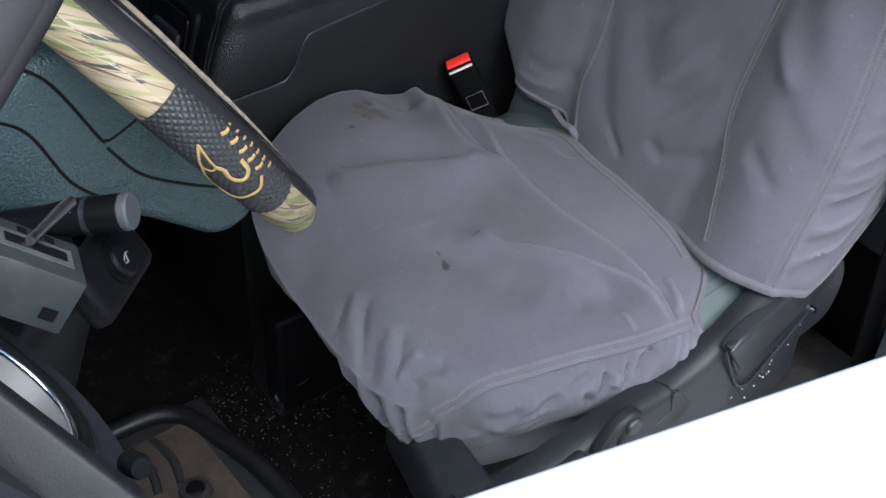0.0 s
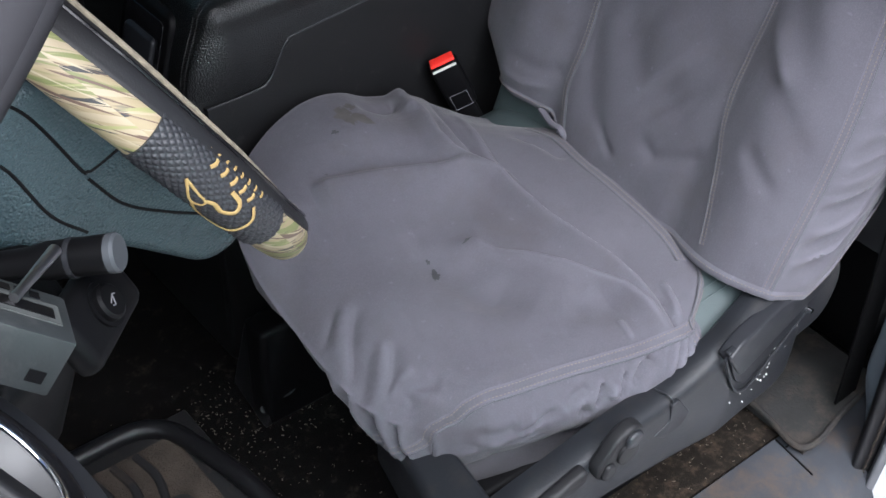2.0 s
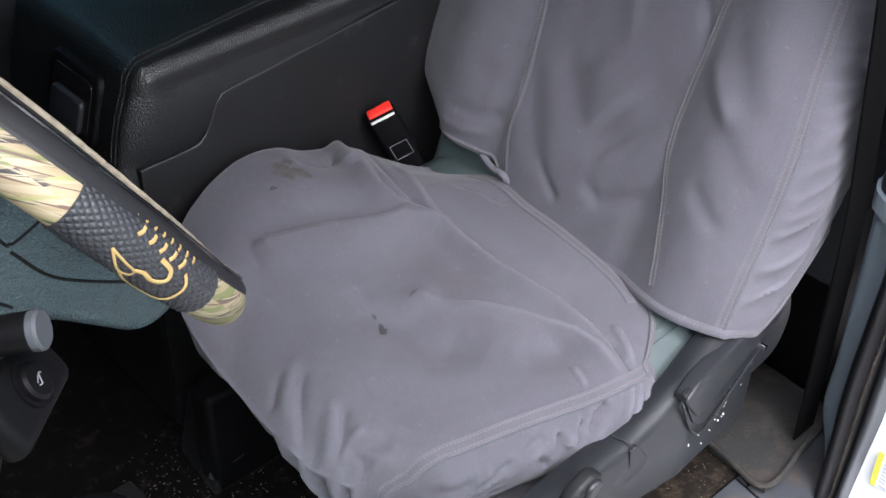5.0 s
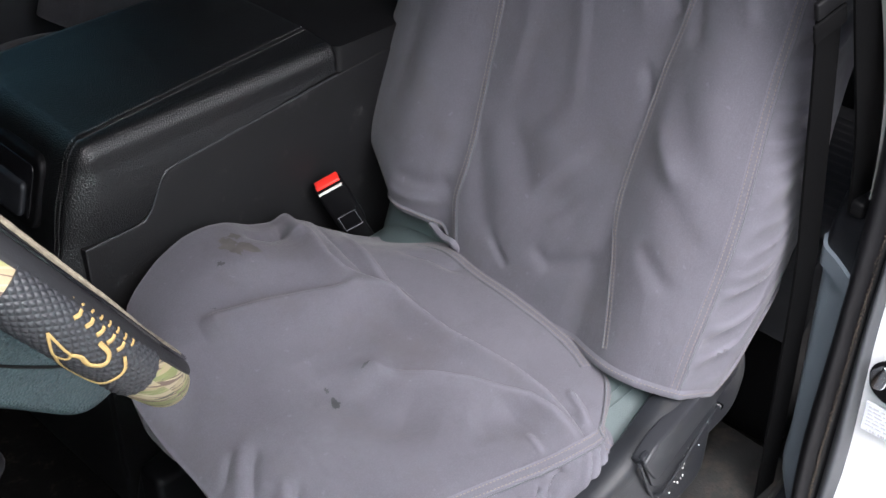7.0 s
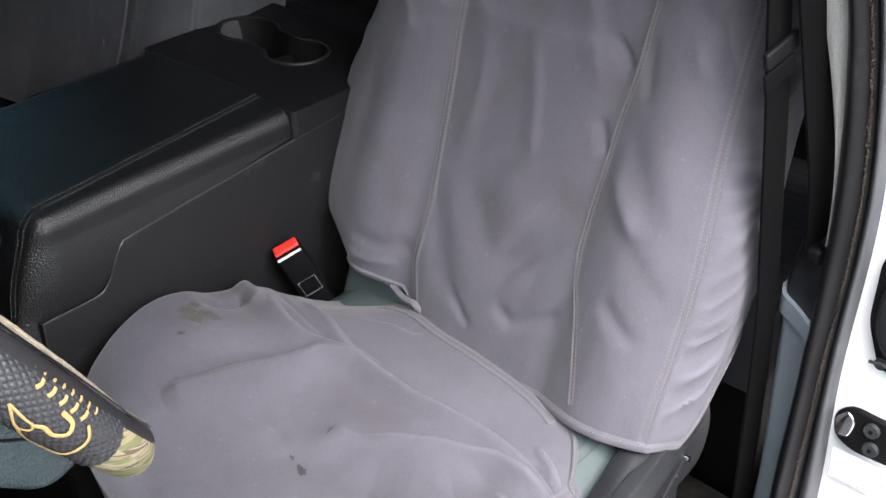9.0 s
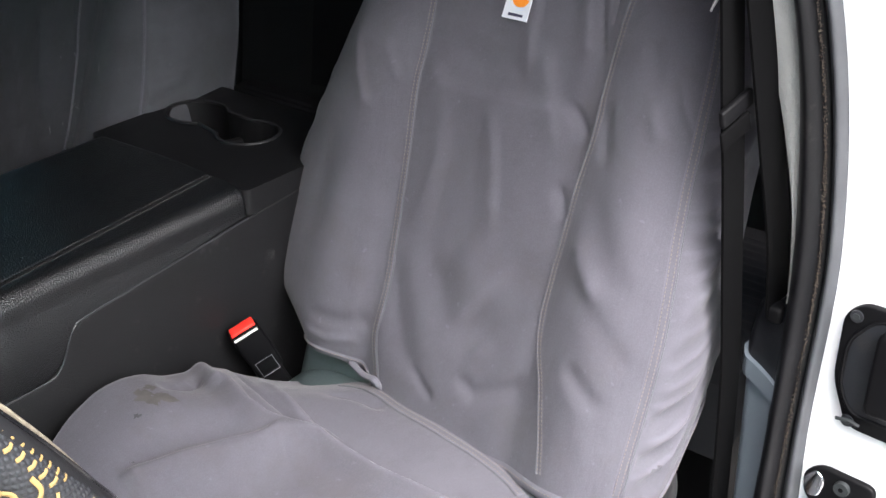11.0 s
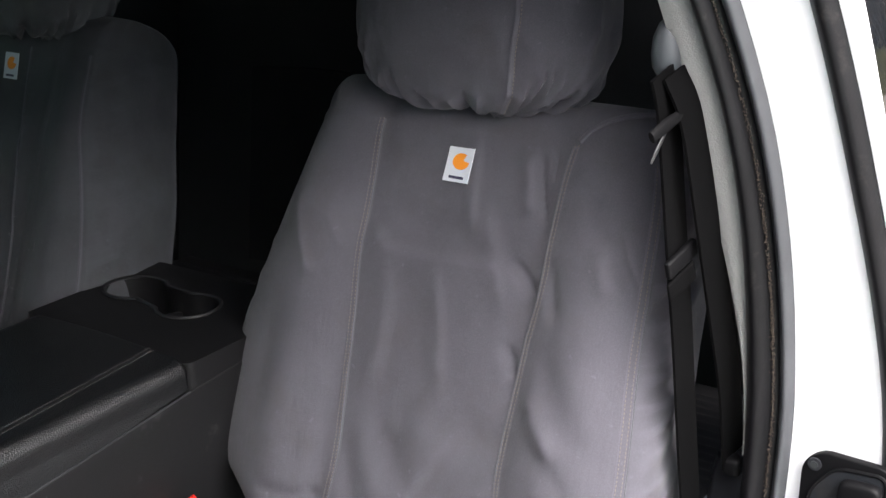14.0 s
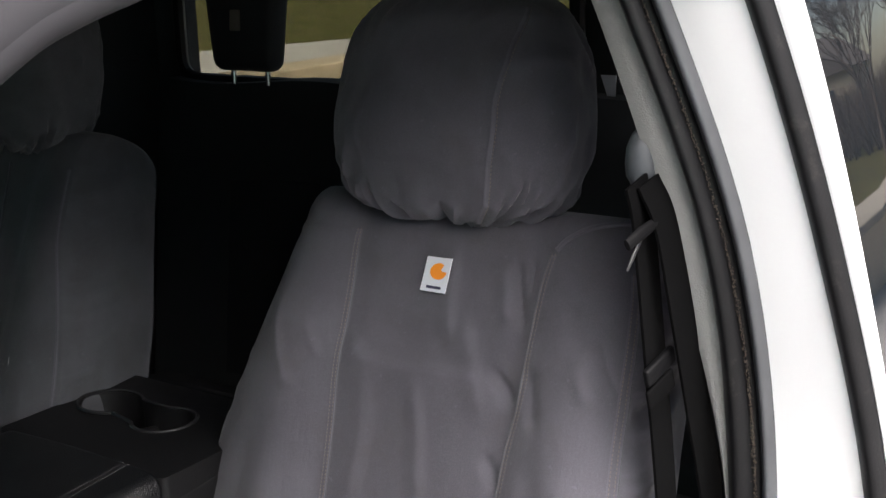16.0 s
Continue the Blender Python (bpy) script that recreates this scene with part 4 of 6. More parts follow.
    return part(name, bm, material, cover)


CLO = 0.0032
blot(-0.070, -0.006, 0.0065, 1, TEAR, "bare_spot", 1.5, 0.6, CLO)
blot(-0.062, 0.019, 0.0022, 2, TEAR, "bare_spot", 2.0, 1.0, CLO)
blot(-0.010, 0.008, 0.0026, 3, TEAR, "bare_spot", 2.6, 0.2, CLO)
blot(-0.025, 0.006, 0.0018, 8, TEAR, "bare_spot", 2.0, 0.5, CLO)
blot(-0.022, 0.230, 0.0175, 4, STAIN, "stain", 1.25, -0.7, CLO)
blot(-0.008, 0.252, 0.0075, 9, STAIN, "stain", 1.4, 0.3, CLO)
blot(-0.062, 0.215, 0.0028, 5, TEAR, "bare_spot", 1.8, 0.2, CLO)
blot(-0.108, 0.172, 0.0026, 6, TEAR, "bare_spot", 1.5, 0.0, CLO)
blot(-0.005, 0.300, 0.0026, 7, TEAR, "bare_spot", 2.2, 0.4, CLO)

# backrest
YL = ([-0.02, 0.02, 0.09, 0.21, 0.36, 0.51, 0.63, 0.70], [0.232, 0.256, 0.311, 0.328, 0.306, 0.264, 0.228, 0.17])
YN = ([-0.02, 0.2, 0.375, 0.52, 0.60, 0.70], [-0.283, -0.289, -0.276, -0.270, -0.258, -0.215])
BACK_FOLDS = [
    ([(0.125, 0.473), (0.109, 0.451), (0.088, 0.437), (0.045, 0.434), (-0.016, 0.437), (-0.071, 0.440), (-0.115, 0.432)], 0.011, 0.0085, 4.0),
    ([(0.10, 0.49), (0.03, 0.475), (-0.05, 0.48)], 0.025, -0.006, 1.0),
    ([(0.237, 0.495), (0.213, 0.430), (0.197, 0.402), (0.182, 0.382)], 0.005, 0.006, 2.5),
    ([(0.180, 0.473), (0.166, 0.446), (0.149, 0.424)], 0.005, 0.003, 1.5),
    ([(-0.016, 0.607), (-0.022, 0.559), (-0.025, 0.511), (-0.032, 0.470)], 0.005, 0.005, 3.0),
    ([(-0.045, 0.514), (-0.060, 0.476), (-0.081, 0.432), (-0.096, 0.386)], 0.008, 0.005, 2.0),
    ([(-0.106, 0.592), (-0.112, 0.560), (-0.121, 0.528), (-0.133, 0.503)], 0.005, -0.008, 1.6),
    ([(-0.090, 0.585), (-0.098, 0.545), (-0.105, 0.51)], 0.010, 0.005, 1.0),
    ([(-0.126, 0.592), (-0.129, 0.569), (-0.129, 0.549)], 0.004, -0.004, 1.0),
    ([(-0.227, 0.513), (-0.240, 0.477), (-0.252, 0.454), (-0.261, 0.430)], 0.006, -0.010, 1.6),
    ([(-0.205, 0.505), (-0.222, 0.465), (-0.238, 0.435)], 0.010, 0.006, 1.0),
    ([(-0.195, 0.55), (-0.205, 0.51), (-0.225, 0.46)], 0.012, -0.006, 1.0),
    ([(-0.095, 0.458), (-0.120, 0.436), (-0.134, 0.419)], 0.006, -0.010, 1.6),
    ([(-0.103, 0.360), (-0.120, 0.337), (-0.127, 0.318)], 0.006, -0.007, 1.6),
    ([(-0.150, 0.47), (-0.160, 0.43), (-0.172, 0.39)], 0.010, -0.007, 1.0),
    ([(-0.158, 0.366), (-0.185, 0.326), (-0.214, 0.280), (-0.243, 0.235)], 0.020, -0.006, 1.0),
    ([(-0.150, 0.31), (-0.175, 0.275), (-0.21, 0.24)], 0.012, 0.007, 1.0),
    ([(-0.162, 0.252), (-0.201, 0.230), (-0.237, 0.193), (-0.259, 0.165)], 0.013, -0.004, 1.5),
    ([(-0.185, 0.16), (-0.21, 0.14), (-0.245, 0.115)], 0.012, -0.006, 1.0),
    ([(0.064, 0.224), (0.032, 0.196), (0.007, 0.158), (-0.029, 0.118)], 0.018, -0.004, 2.0),
    ([(-0.090, 0.273), (-0.091, 0.217), (-0.083, 0.164), (-0.060, 0.120)], 0.022, -0.004, 1.0),
    ([(0.01, 0.25), (-0.025, 0.215), (-0.050, 0.195)], 0.034, 0.006, 1.0),
    ([(-0.015, 0.165), (-0.055, 0.135)], 0.036, -0.008, 1.0),
    ([(0.108, 0.212), (0.089, 0.149), (0.067, 0.095), (0.030, 0.061)], 0.016, -0.005, 1.0),
    ([(0.085, 0.24), (0.062, 0.17), (0.035, 0.11)], 0.018, 0.003, 1.0),
    ([(0.011, 0.434), (-0.013, 0.353), (-0.027, 0.271)], 0.008, 0.0045, 2.0),
    ([(0.080, 0.41), (0.075, 0.33), (0.085, 0.26)], 0.014, 0.005, 1.0),
    ([(-0.022, 0.087), (-0.057, 0.072), (-0.102, 0.095), (-0.129, 0.114)], 0.010, -0.008, 1.0),
    ([(0.045, 0.075), (0.019, 0.054), (0.000, 0.042)], 0.006, -0.007, 1.0),
    ([(0.12, 0.10), (0.16, 0.075), (0.22, 0.07)], 0.016, -0.007, 1.0),
    ([(0.14, 0.05), (0.18, 0.03), (0.23, 0.035)], 0.008, 0.005, 1.0),
    ([(0.24, 0.34), (0.25, 0.26), (0.25, 0.18)], 0.02, -0.004, 1.0),
]


def back_front(y, s, folds, seed=0.0, flip=1.0):
    """How far the backrest's face stands proud of its plane."""
    yy = y * flip
    o = 0.022 * math.exp(-((abs(yy) - 0.205) / 0.06) ** 2) * min(1, max(0, (0.62 - s) / 0.15))
    o += 0.004 * math.exp(-((abs(yy) - 0.127) / 0.02) ** 2) * -1.0
    for line, w, h, sharp in folds:
        o += 0.72 * fold(yy, s, line, w, h, sharp)
    o += 0.0025 * noise.noise(Vector((y * 11, s * 6, 11.0 + seed))) + 0.0006 * (1 - 2 * abs(noise.noise(Vector((y * 26, s * 15, 5.0 + seed)))))
    o -= 5.0 * max(0.0, s - 0.58) ** 2
    if flip > 0:
        k = min(1.0, max(0.0, (yy - 0.04) / 0.08))
        o -= 0.014 * k * k * (3 - 2 * k) * max(0.0, 1 - s / 0.12) ** 2
    return o


def make_back(origin, folds, seed=0.0, flip=1.0, deep=0.155, top=0.66):
    """The backrest as rings from hem to shoulder. flip -1 mirrors the passenger's seat. Returns the mesh and the face's function of (width 0..1, height)."""
    def edges(s):
        a, b = hermite(s, *YL), hermite(s, *YN)
        return (a, b) if flip > 0 else (-b * 0.9, -a * 0.84)

    def point(y, s, o):
        k = min(1, max(0, (y - 0.085) / 0.05))
        if flip > 0:
            s += 0.045 * k * k * (3 - 2 * k) * max(0.0, 1 - s / 0.14)
        return Vector(origin) + UPB * s + OUT * o + Vector((0, y, 0))

    def face(w, s):
        a, b = edges(s)
        y = a + (b - a) * w
        o = back_front(y, s, folds, seed, flip)
        rim = min(w, 1 - w)
        return point(y, s, o - 0.02 * max(0.0, 1 - rim / 0.10) ** 2)
    bm = bmesh.new()
    rows = []
    S = lin(-0.005, top - 0.055, 130)
    W = lin(0, 1, 140)
    K = 20
    def loop(s, roll=0.0, ss=None):
        a, b = edges(s)
        pts = []
        def side(y0, sgn, order):
            res = []
            for k in range(1, K + 1):
                e = deep * k / K
                pucker = (0.014 if flip > 0 else 0.005) * (1 - 2.6 * abs(noise.noise(Vector((s * 22 - e * 12, 2.0 + sgn + e * 3, seed))))) * math.exp(-((e - 0.035) / 0.045) ** 2) * min(1.0, max(0.0, s) / 0.09)
                bul = 0.012 * math.sin(math.pi * min(1.0, e / deep)) + pucker + 0.003 * noise.noise(Vector((s * 20, e * 20, seed)))
                rise = 1.35 * max(0.0, e - 0.055) * max(0.0, 1 - s / 0.32) if sgn < 0 and flip > 0 else 0.0
                res.append(point(y0 + sgn * bul, s + rise, -0.02 - e))
            return res
        pts += list(reversed(side(a, 1, 0)))
        pts += [face(w, s) for w in W]
        pts += side(b, -1, 0)
        if roll > 0:
            c = math.cos(roll)
            out = []
            for p in pts:
                rel = p - Vector(origin)
                h, o = rel.dot(UPB), rel.dot(OUT)
                mid = -0.085
                o2 = mid + (o - mid) * (0.25 + 0.75 * c)
                y2 = rel.y * (1 - 0.05 * (1 - c))
                out.append(Vector(origin) + UPB * (h + 0.055 * math.sin(roll)) + OUT * o2 + Vector((0, y2, 0)))
            pts = out
        return pts
    for s in S:
        rows.append([bm.verts.new(p) for p in loop(s)])
    for k in range(1, 9):
        rows.append([bm.verts.new(p) for p in loop(top - 0.055, radians(90) * k / 8)])
    m = len(rows[0])
    for A, B in zip(rows, rows[1:]):
        for k in range(m):
            bm.faces.new((A[k], A[(k + 1) % m], B[(k + 1) % m], B[k]))
    mid = m // 2
    cap = rows[-1]
    for k in range(mid - 1):
        bm.faces.new((cap[k], cap[k + 1], cap[m - 2 - k], cap[m - 1 - k]))
    bm.faces.new(rows[0])
    return bm, face, loop


ORG = (0.22, 0.0, 0.96)
bm, face, loop = make_back(ORG, BACK_FOLDS)
back = part("backrest_cover", bm, CLOTH, seat, "grey canvas backrest cover with puckered side seam")
UPF = 1.0 if surface_normal(face, 0.5, 0.3).x < 0 else -1.0


def w_at(y, s):
    a, b = hermite(s, *YL), hermite(s, *YN)
    return (y - a) / (b - a)


for ys in ([(0.098, 0.02), (0.112, 0.15), (0.122, 0.3), (0.131, 0.45), (0.138, 0.6)], [(-0.187, 0.02), (-0.172, 0.07), (-0.154, 0.124), (-0.138, 0.16), (-0.131, 0.195), (-0.131, 0.245), (-0.133, 0.292), (-0.136, 0.361), (-0.143, 0.417), (-0.145, 0.49), (-0.147, 0.558), (-0.151, 0.600)]):
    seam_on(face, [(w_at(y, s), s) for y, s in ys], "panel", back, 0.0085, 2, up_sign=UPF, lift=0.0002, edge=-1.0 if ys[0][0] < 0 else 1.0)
# the door-side seam runs on over the shoulder
line = []
for y, a in ((-0.153, 0), (-0.163, 14), (-0.180, 30), (-0.203, 44), (-0.232, 56), (-0.25, 66)):
    ring = [p for p in loop(0.605, radians(a)) if (p - Vector(ORG)).dot(OUT) > -0.09]
    line.append(min(ring, key=lambda p: abs(p.y - y)) + OUT * 0.001 + UPB * 0.001)
line = smooth_line(line, 10)
part("shoulder_seam", tube(line, 0.0045, 8, flat=0.3, up=[(OUT + UPB * 0.6).normalized()] * len(line)), CLOTH, back)
part("folded_edge", tube([p + OUT * 0.0012 + Vector((0, -0.003, 0)) for p in line], 0.0013, 6), CLOTH, back)
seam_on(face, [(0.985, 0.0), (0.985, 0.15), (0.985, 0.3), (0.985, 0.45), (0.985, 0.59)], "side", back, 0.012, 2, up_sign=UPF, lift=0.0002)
def hem_band(s0, s1, lift):
    """A folded hem round the foot of the backrest cover, with its stitches."""
    rows = [loop(s) for s in lin(s0, s1, 4)]
    n = len(rows[0])
    def outward(k, r):
        t = r[(k + 1) % n] - r[k - 1]
        return t.cross(UPB).normalized()
    mid = sum(rows[0], Vector()) / n
    sg = 1.0 if outward(n // 2, rows[0]).dot(rows[0][n // 2] - mid) > 0 else -1.0
    bm = bmesh.new()
    g = [[bm.verts.new(r[k] + outward(k, r) * sg * h) for k in range(n)] for r, h in zip(rows, (lift * 0.3, lift, lift, lift * 0.1))]
    for P, Q in zip(g, g[1:]):
        for k in range(n - 1):
            bm.faces.new((P[k], P[k + 1], Q[k + 1], Q[k]))
    hem = part("bottom_hem", bm, CLOTH, back, "stitched hem of the backrest cover")
    N = [outward(k, rows[2]) * sg for k in range(n)]
    part("stitching", stitches([p + m * (lift + 0.0004) for p, m in zip(rows[2], N)], N), THREAD, hem)


hem_band(-0.006, 0.007, 0.0030)
# inner core of the backrest behind the hem
part("backrest_core", hexa([Vector(ORG) + UPB * s + OUT * o + Vector((0, y, 0)) for s in (-0.06, 0.2) for o, y in ((-0.022, 0.255), (-0.022, -0.25), (-0.14, -0.25), (-0.14, 0.255))], 0.02), SEAT_VINYL, seat, "green-grey vinyl backrest under the cover")
# loose loop of hem at the foot of the console-side seam
q0 = face(w_at(0.118, 0.0), 0.0)
part("loose_loop", tube(smooth_line([q0 + OUT * 0.004 + Vector((0, 0.03, 0.010)), q0 + OUT * 0.012 + Vector((0, 0.0, 0.002)), q0 + OUT * 0.016 + Vector((0, -0.022, 0.004)), q0 + OUT * 0.012 + Vector((0, -0.028, -0.008)), q0 + OUT * 0.012 + Vector((0, -0.020, -0.022)), q0 + OUT * 0.006 + Vector((0, -0.010, -0.026))]), 0.0045, 8, flat=0.6, up=(-0.5, 0, 0.85)), CLOTH, back)


# hem band along the back of the cushion cover, then down the open corner
def meets_back(v):
    """How far back the cushion reaches before the backrest covers it."""
    lo, hi = 0.6, 1.0
    for _ in range(18):
        m = (lo + hi) / 2
        p = cushion(m, v) - Vector(ORG)
        if p.dot(OUT) - back_front(p.y, max(0.0, p.dot(UPB)), BACK_FOLDS) > 0.009:
            lo = m
        else:
            hi = m
    return lo


VS = lin(0.16, 0.90, 60)
US = [meets_back(v) for v in VS]
US = [sum(US[max(0, i - 4):i + 5]) / len(US[max(0, i - 4):i + 5]) for i in range(60)]
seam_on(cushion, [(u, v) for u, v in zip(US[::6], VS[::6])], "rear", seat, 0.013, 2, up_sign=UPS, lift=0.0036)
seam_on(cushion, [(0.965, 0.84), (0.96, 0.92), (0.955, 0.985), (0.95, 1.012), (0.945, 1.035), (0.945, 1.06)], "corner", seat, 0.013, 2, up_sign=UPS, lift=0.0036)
def vinyl_top(u, v):
    return Vector((0.02 + 0.34 * u, 0.262 - 0.522 * v, 0.9445 - 0.045 * (2 * v - 1) ** 8 + 0.02 * u + 0.012 * (1 - v)))
for d in (0.0, 0.022):
    part("vinyl_seam", tube([vinyl_top(u, 0.915 + d) for u in lin(0.4, 0.98, 24)], 0.0011, 6), SEAT_VINYL, seat)


def label_tag(parent, fn, wc, s0, s1, w0, w1, sgn):
    """Woven brand label, drawn as plain shapes."""
    def q(a, b, lift):
        w, s = w0 + (w1 - w0) * a, s0 + (s1 - s0) * b
        return fn(w, s) + surface_normal(fn, w, s) * sgn * lift
    def patch(a0, a1, b0, b1, lift, n=6):
        return solid_sheet(lambda i, j: q(a0 + (a1 - a0) * i, b0 + (b1 - b0) * j, lift), lin(0, 1, n), lin(0, 1, n), lambda p: p - OUT * 0.0015)
    t = part("label_tag", patch(0, 1, 0, 1, 0.0045), TAG_WHITE, parent, "white woven label with an orange mark")
    bm = bmesh.new()
    rim = [bm.verts.new(q(0.58 + r * 0.34 * math.cos(a), 0.60 + r * 0.24 * math.sin(a), 0.0052)) for a, r in [(0.95 + k * 5.3 / 27, 1.0) for k in range(28)] + [(0.1, 0.45), (0.6, 0.35)]]
    c = bm.verts.new(q(0.50, 0.56, 0.0052))
    for k in range(len(rim)):
        bm.faces.new((rim[k], rim[(k + 1) % len(rim)], c))
    part("orange_mark", bm, ORANGE, t)
    part("dark_bar", patch(0.22, 0.80, 0.09, 0.17, 0.0052, 4), NAVY, t)


label_tag(back, face, 0, 0.535, 0.578, w_at(0.0225, 0.555), w_at(-0.0175, 0.555), UPF)


def head_point(a, b, c0, size, seed=0.0):
    """Head restraint: a rounded block. a turns round the upright, b runs from bottom (-90) to top."""
    ca, sa, cb, sb = math.cos(a), math.sin(a), math.cos(b), math.sin(b)
    f = lambda t, e: math.copysign(abs(t) ** e, t)
    x, y, z = f(ca, 0.68) * f(cb, 0.52), f(sa, 0.68) * f(cb, 0.52), f(sb, 0.72)
    p = Vector((x * size[0], y * size[1], z * size[2]))
    low = max(0.0, -sb - 0.35)
    k = 1 + 0.12 * low * (1 - 2.6 * abs(noise.noise(Vector((8 * math.cos(a), 8 * math.sin(a), seed + 2 * low))))) + 0.03 * noise.noise(Vector((x * 2.2, y * 2.2, z * 2.2 + seed)))
    k *= 1 + 0.034 * (1 - 2 * abs(noise.noise(Vector((y * 5 + x * 3, z * 2.5, seed + 3)))))
    p = p * k
    p.x += 0.16 * p.z
    p.y *= 1 - 0.10 * (p.z / size[2])
    return Vector(c0) + p


def headrest(parent, c0, size, seed, material):
    bm = bmesh.new()
    na, nb = 120, 64
    rows = [[bm.verts.new(head_point(i * math.tau / na, radians(-86 + 172 * j / (nb - 1)), c0, size, seed)) for i in range(na)] for j in range(nb)]
    for A, B in zip(rows, rows[1:]):
        for k in range(na):
            bm.faces.new((A[k], A[(k + 1) % na], B[(k + 1) % na], B[k]))
    bm.faces.new(rows[0])
    bm.faces.new(rows[-1])
    hr = part("head_restraint", bm, material, parent, "padded head restraint in a gathered grey cover")
    return hr


HC, HS = (0.50, 0.015, 1.684), (0.085, 0.167, 0.132)
hr = headrest(seat, HC, HS, 0.0, CLOTH)
for side in (-1,):
    pts, ups = [], []
    for j in range(60):
        b = radians(-64 + 116 * j / 59)
        a = radians(204 + 36 * max(0.0, (j / 59 - 0.4) / 0.6) ** 2)
        p = head_point(a, b, HC, HS, 0.0)
        n = (p - Vector(HC)).normalized()
        pts.append(p + n * 0.0008)
        ups.append(n)
    tp = part("head_seam", tube(pts, 0.004, 8, flat=0.25, up=ups), CLOTH, hr)
    for off in (-0.003, 0.003):
        part("stitching", stitches([p + n * 0.0012 + Vector((0, off, 0)) for p, n in zip(pts, ups)], ups), THREAD, tp)
for y in (-0.06, 0.06):
    part("head_post", tube([(0.475, y, 1.50), (0.49, y, 1.60)], 0.007, 10), CHROME, seat)

# side shield with controls
def side_shield():
    Y = -0.300
    XS = [-0.235, -0.21, -0.12, -0.03, 0.06, 0.14, 0.217, 0.28, 0.32, 0.345, 0.352]
    TOP = [0.864, 0.878, 0.891, 0.902, 0.908, 0.929, 0.948, 0.952, 0.945, 0.930, 0.908]
    LOW = [0.835, 0.805, 0.800, 0.795, 0.783, 0.767, 0.752, 0.738, 0.738, 0.770, 0.850]

    def skin_pt(u, v):
        """The outer face up to v = 0.8, then a soft edge and the level shelf that the cover lies on."""
        x = -0.235 + 0.587 * u
        lo, hi = hermite(x, XS, LOW), hermite(x, XS, TOP)
        r = max(0.0, min(1.0, v / 0.08, u / 0.03, (1 - u) / 0.04))
        y = Y + 0.020 * (1 - r) ** 2 - 0.004 * math.sin(math.pi * min(1.0, v / 0.8)) + 0.16 * max(0.0, x - 0.157)
        if v <= 0.8:
            d = max(0.0, (v / 0.8 - 0.86) / 0.14)
            return Vector((x, y + 0.006 * d ** 2, lo + (hi - lo) * (v / 0.8 - 0.04 * d ** 2)))
        k = (v - 0.8) / 0.2
        return Vector((x, y + 0.006 + 0.032 * k, hi - (hi - lo) * 0.04 * (1 - k) ** 3 - 0.005 * k * k))
    sh = part("side_shield", solid_sheet(skin_pt, lin(0, 1, 90), lin(0, 1, 60), lambda p: Vector((p.x, max(p.y, Y + 0.030) + 0.010, p.z - 0.020))), PLASTIC_DIRTY, seat, "scuffed dark grey plastic seat side shield with white paint specks")
    def swept(bm):
        for q in bm.verts:
            q.co.y += 0.16 * (q.co.x - 0.157)
        return bm

    part("pocket", swept(prism(rounded([(0.130, 0.938), (0.166, 0.866), (0.194, 0.842), (0.335, 0.866), (0.335, 0.905), (0.180, 0.935)], 0.008), 1, Y - 0.0065, Y + 0.002, 0.002)), PLASTIC_DIRTY, sh, "dark pocket behind the handle")
    part("pocket_lip", swept(tube(smooth_line([(0.128, Y - 0.004, 0.930), (0.160, Y - 0.007, 0.862), (0.185, Y - 0.008, 0.838), (0.212, Y - 0.008, 0.833), (0.275, Y - 0.007, 0.850), (0.340, Y - 0.005, 0.868)]), 0.0022, 8)), PLASTIC_DIRTY, sh)
    bar = swept(prism(rounded([(0.130, 0.930), (0.170, 0.874), (0.300, 0.886), (0.385, 0.896), (0.392, 0.925), (0.300, 0.938), (0.160, 0.942)], 0.010), 1, Y - 0.010, Y + 0.012, 0.004, 4))
    part("recliner_handle", bar, PLASTIC_SMOOTH, sh, "smooth dark grey recliner handle")
    part("handle_screw", swept(tube([(0.338, Y - 0.006, 0.872), (0.338, Y - 0.014, 0.872)], 0.004, 10)), CHROME, sh)
    # adjuster: a flat lozenge with two pads
    kb = part("adjuster_knob", prism(rounded([(-0.085, 0.886), (-0.079, 0.866), (-0.055, 0.864), (-0.017, 0.894), (-0.013, 0.919), (-0.029, 0.930), (-0.055, 0.922)], 0.012), 1, Y - 0.018, Y + 0.002, 0.006, 4), BLACK_GRAIN, sh, "black two-pad adjuster knob")
    part("upper_pad", prism(rounded([(-0.047, 0.904), (-0.043, 0.920), (-0.027, 0.924), (-0.018, 0.914), (-0.029, 0.900)], 0.007), 1, Y - 0.024, Y - 0.014, 0.004, 3), PLASTIC_SMOOTH, kb)
    part("lower_pad", prism(rounded([(-0.081, 0.876), (-0.073, 0.894), (-0.059, 0.890), (-0.057, 0.872), (-0.071, 0.867)], 0.007), 1, Y - 0.023, Y - 0.014, 0.004, 3), BLACK_GRAIN, kb)
    part("knob_disc", tube([(-0.040, Y - 0.016, 0.893), (-0.040, Y - 0.0215, 0.893), (-0.040, Y - 0.0225, 0.893)], [0.016, 0.0155, 0.013], 28), BLACK_GRAIN, kb)
    part("seat_switch", prism(rounded([(-0.166, 0.862), (-0.166, 0.884), (-0.096, 0.902), (-0.096, 0.880)], 0.011), 1, Y - 0.016, Y + 0.002, 0.006, 3), BLACK_GRAIN, sh, "black power seat switch")
    part("shield_joint", tube(smooth_line([(0.046, Y + 0.024, 0.906), (0.051, Y + 0.004, 0.907), (0.053, Y - 0.002, 0.898)]), 0.0012, 6), PLASTIC_SMOOTH, sh)
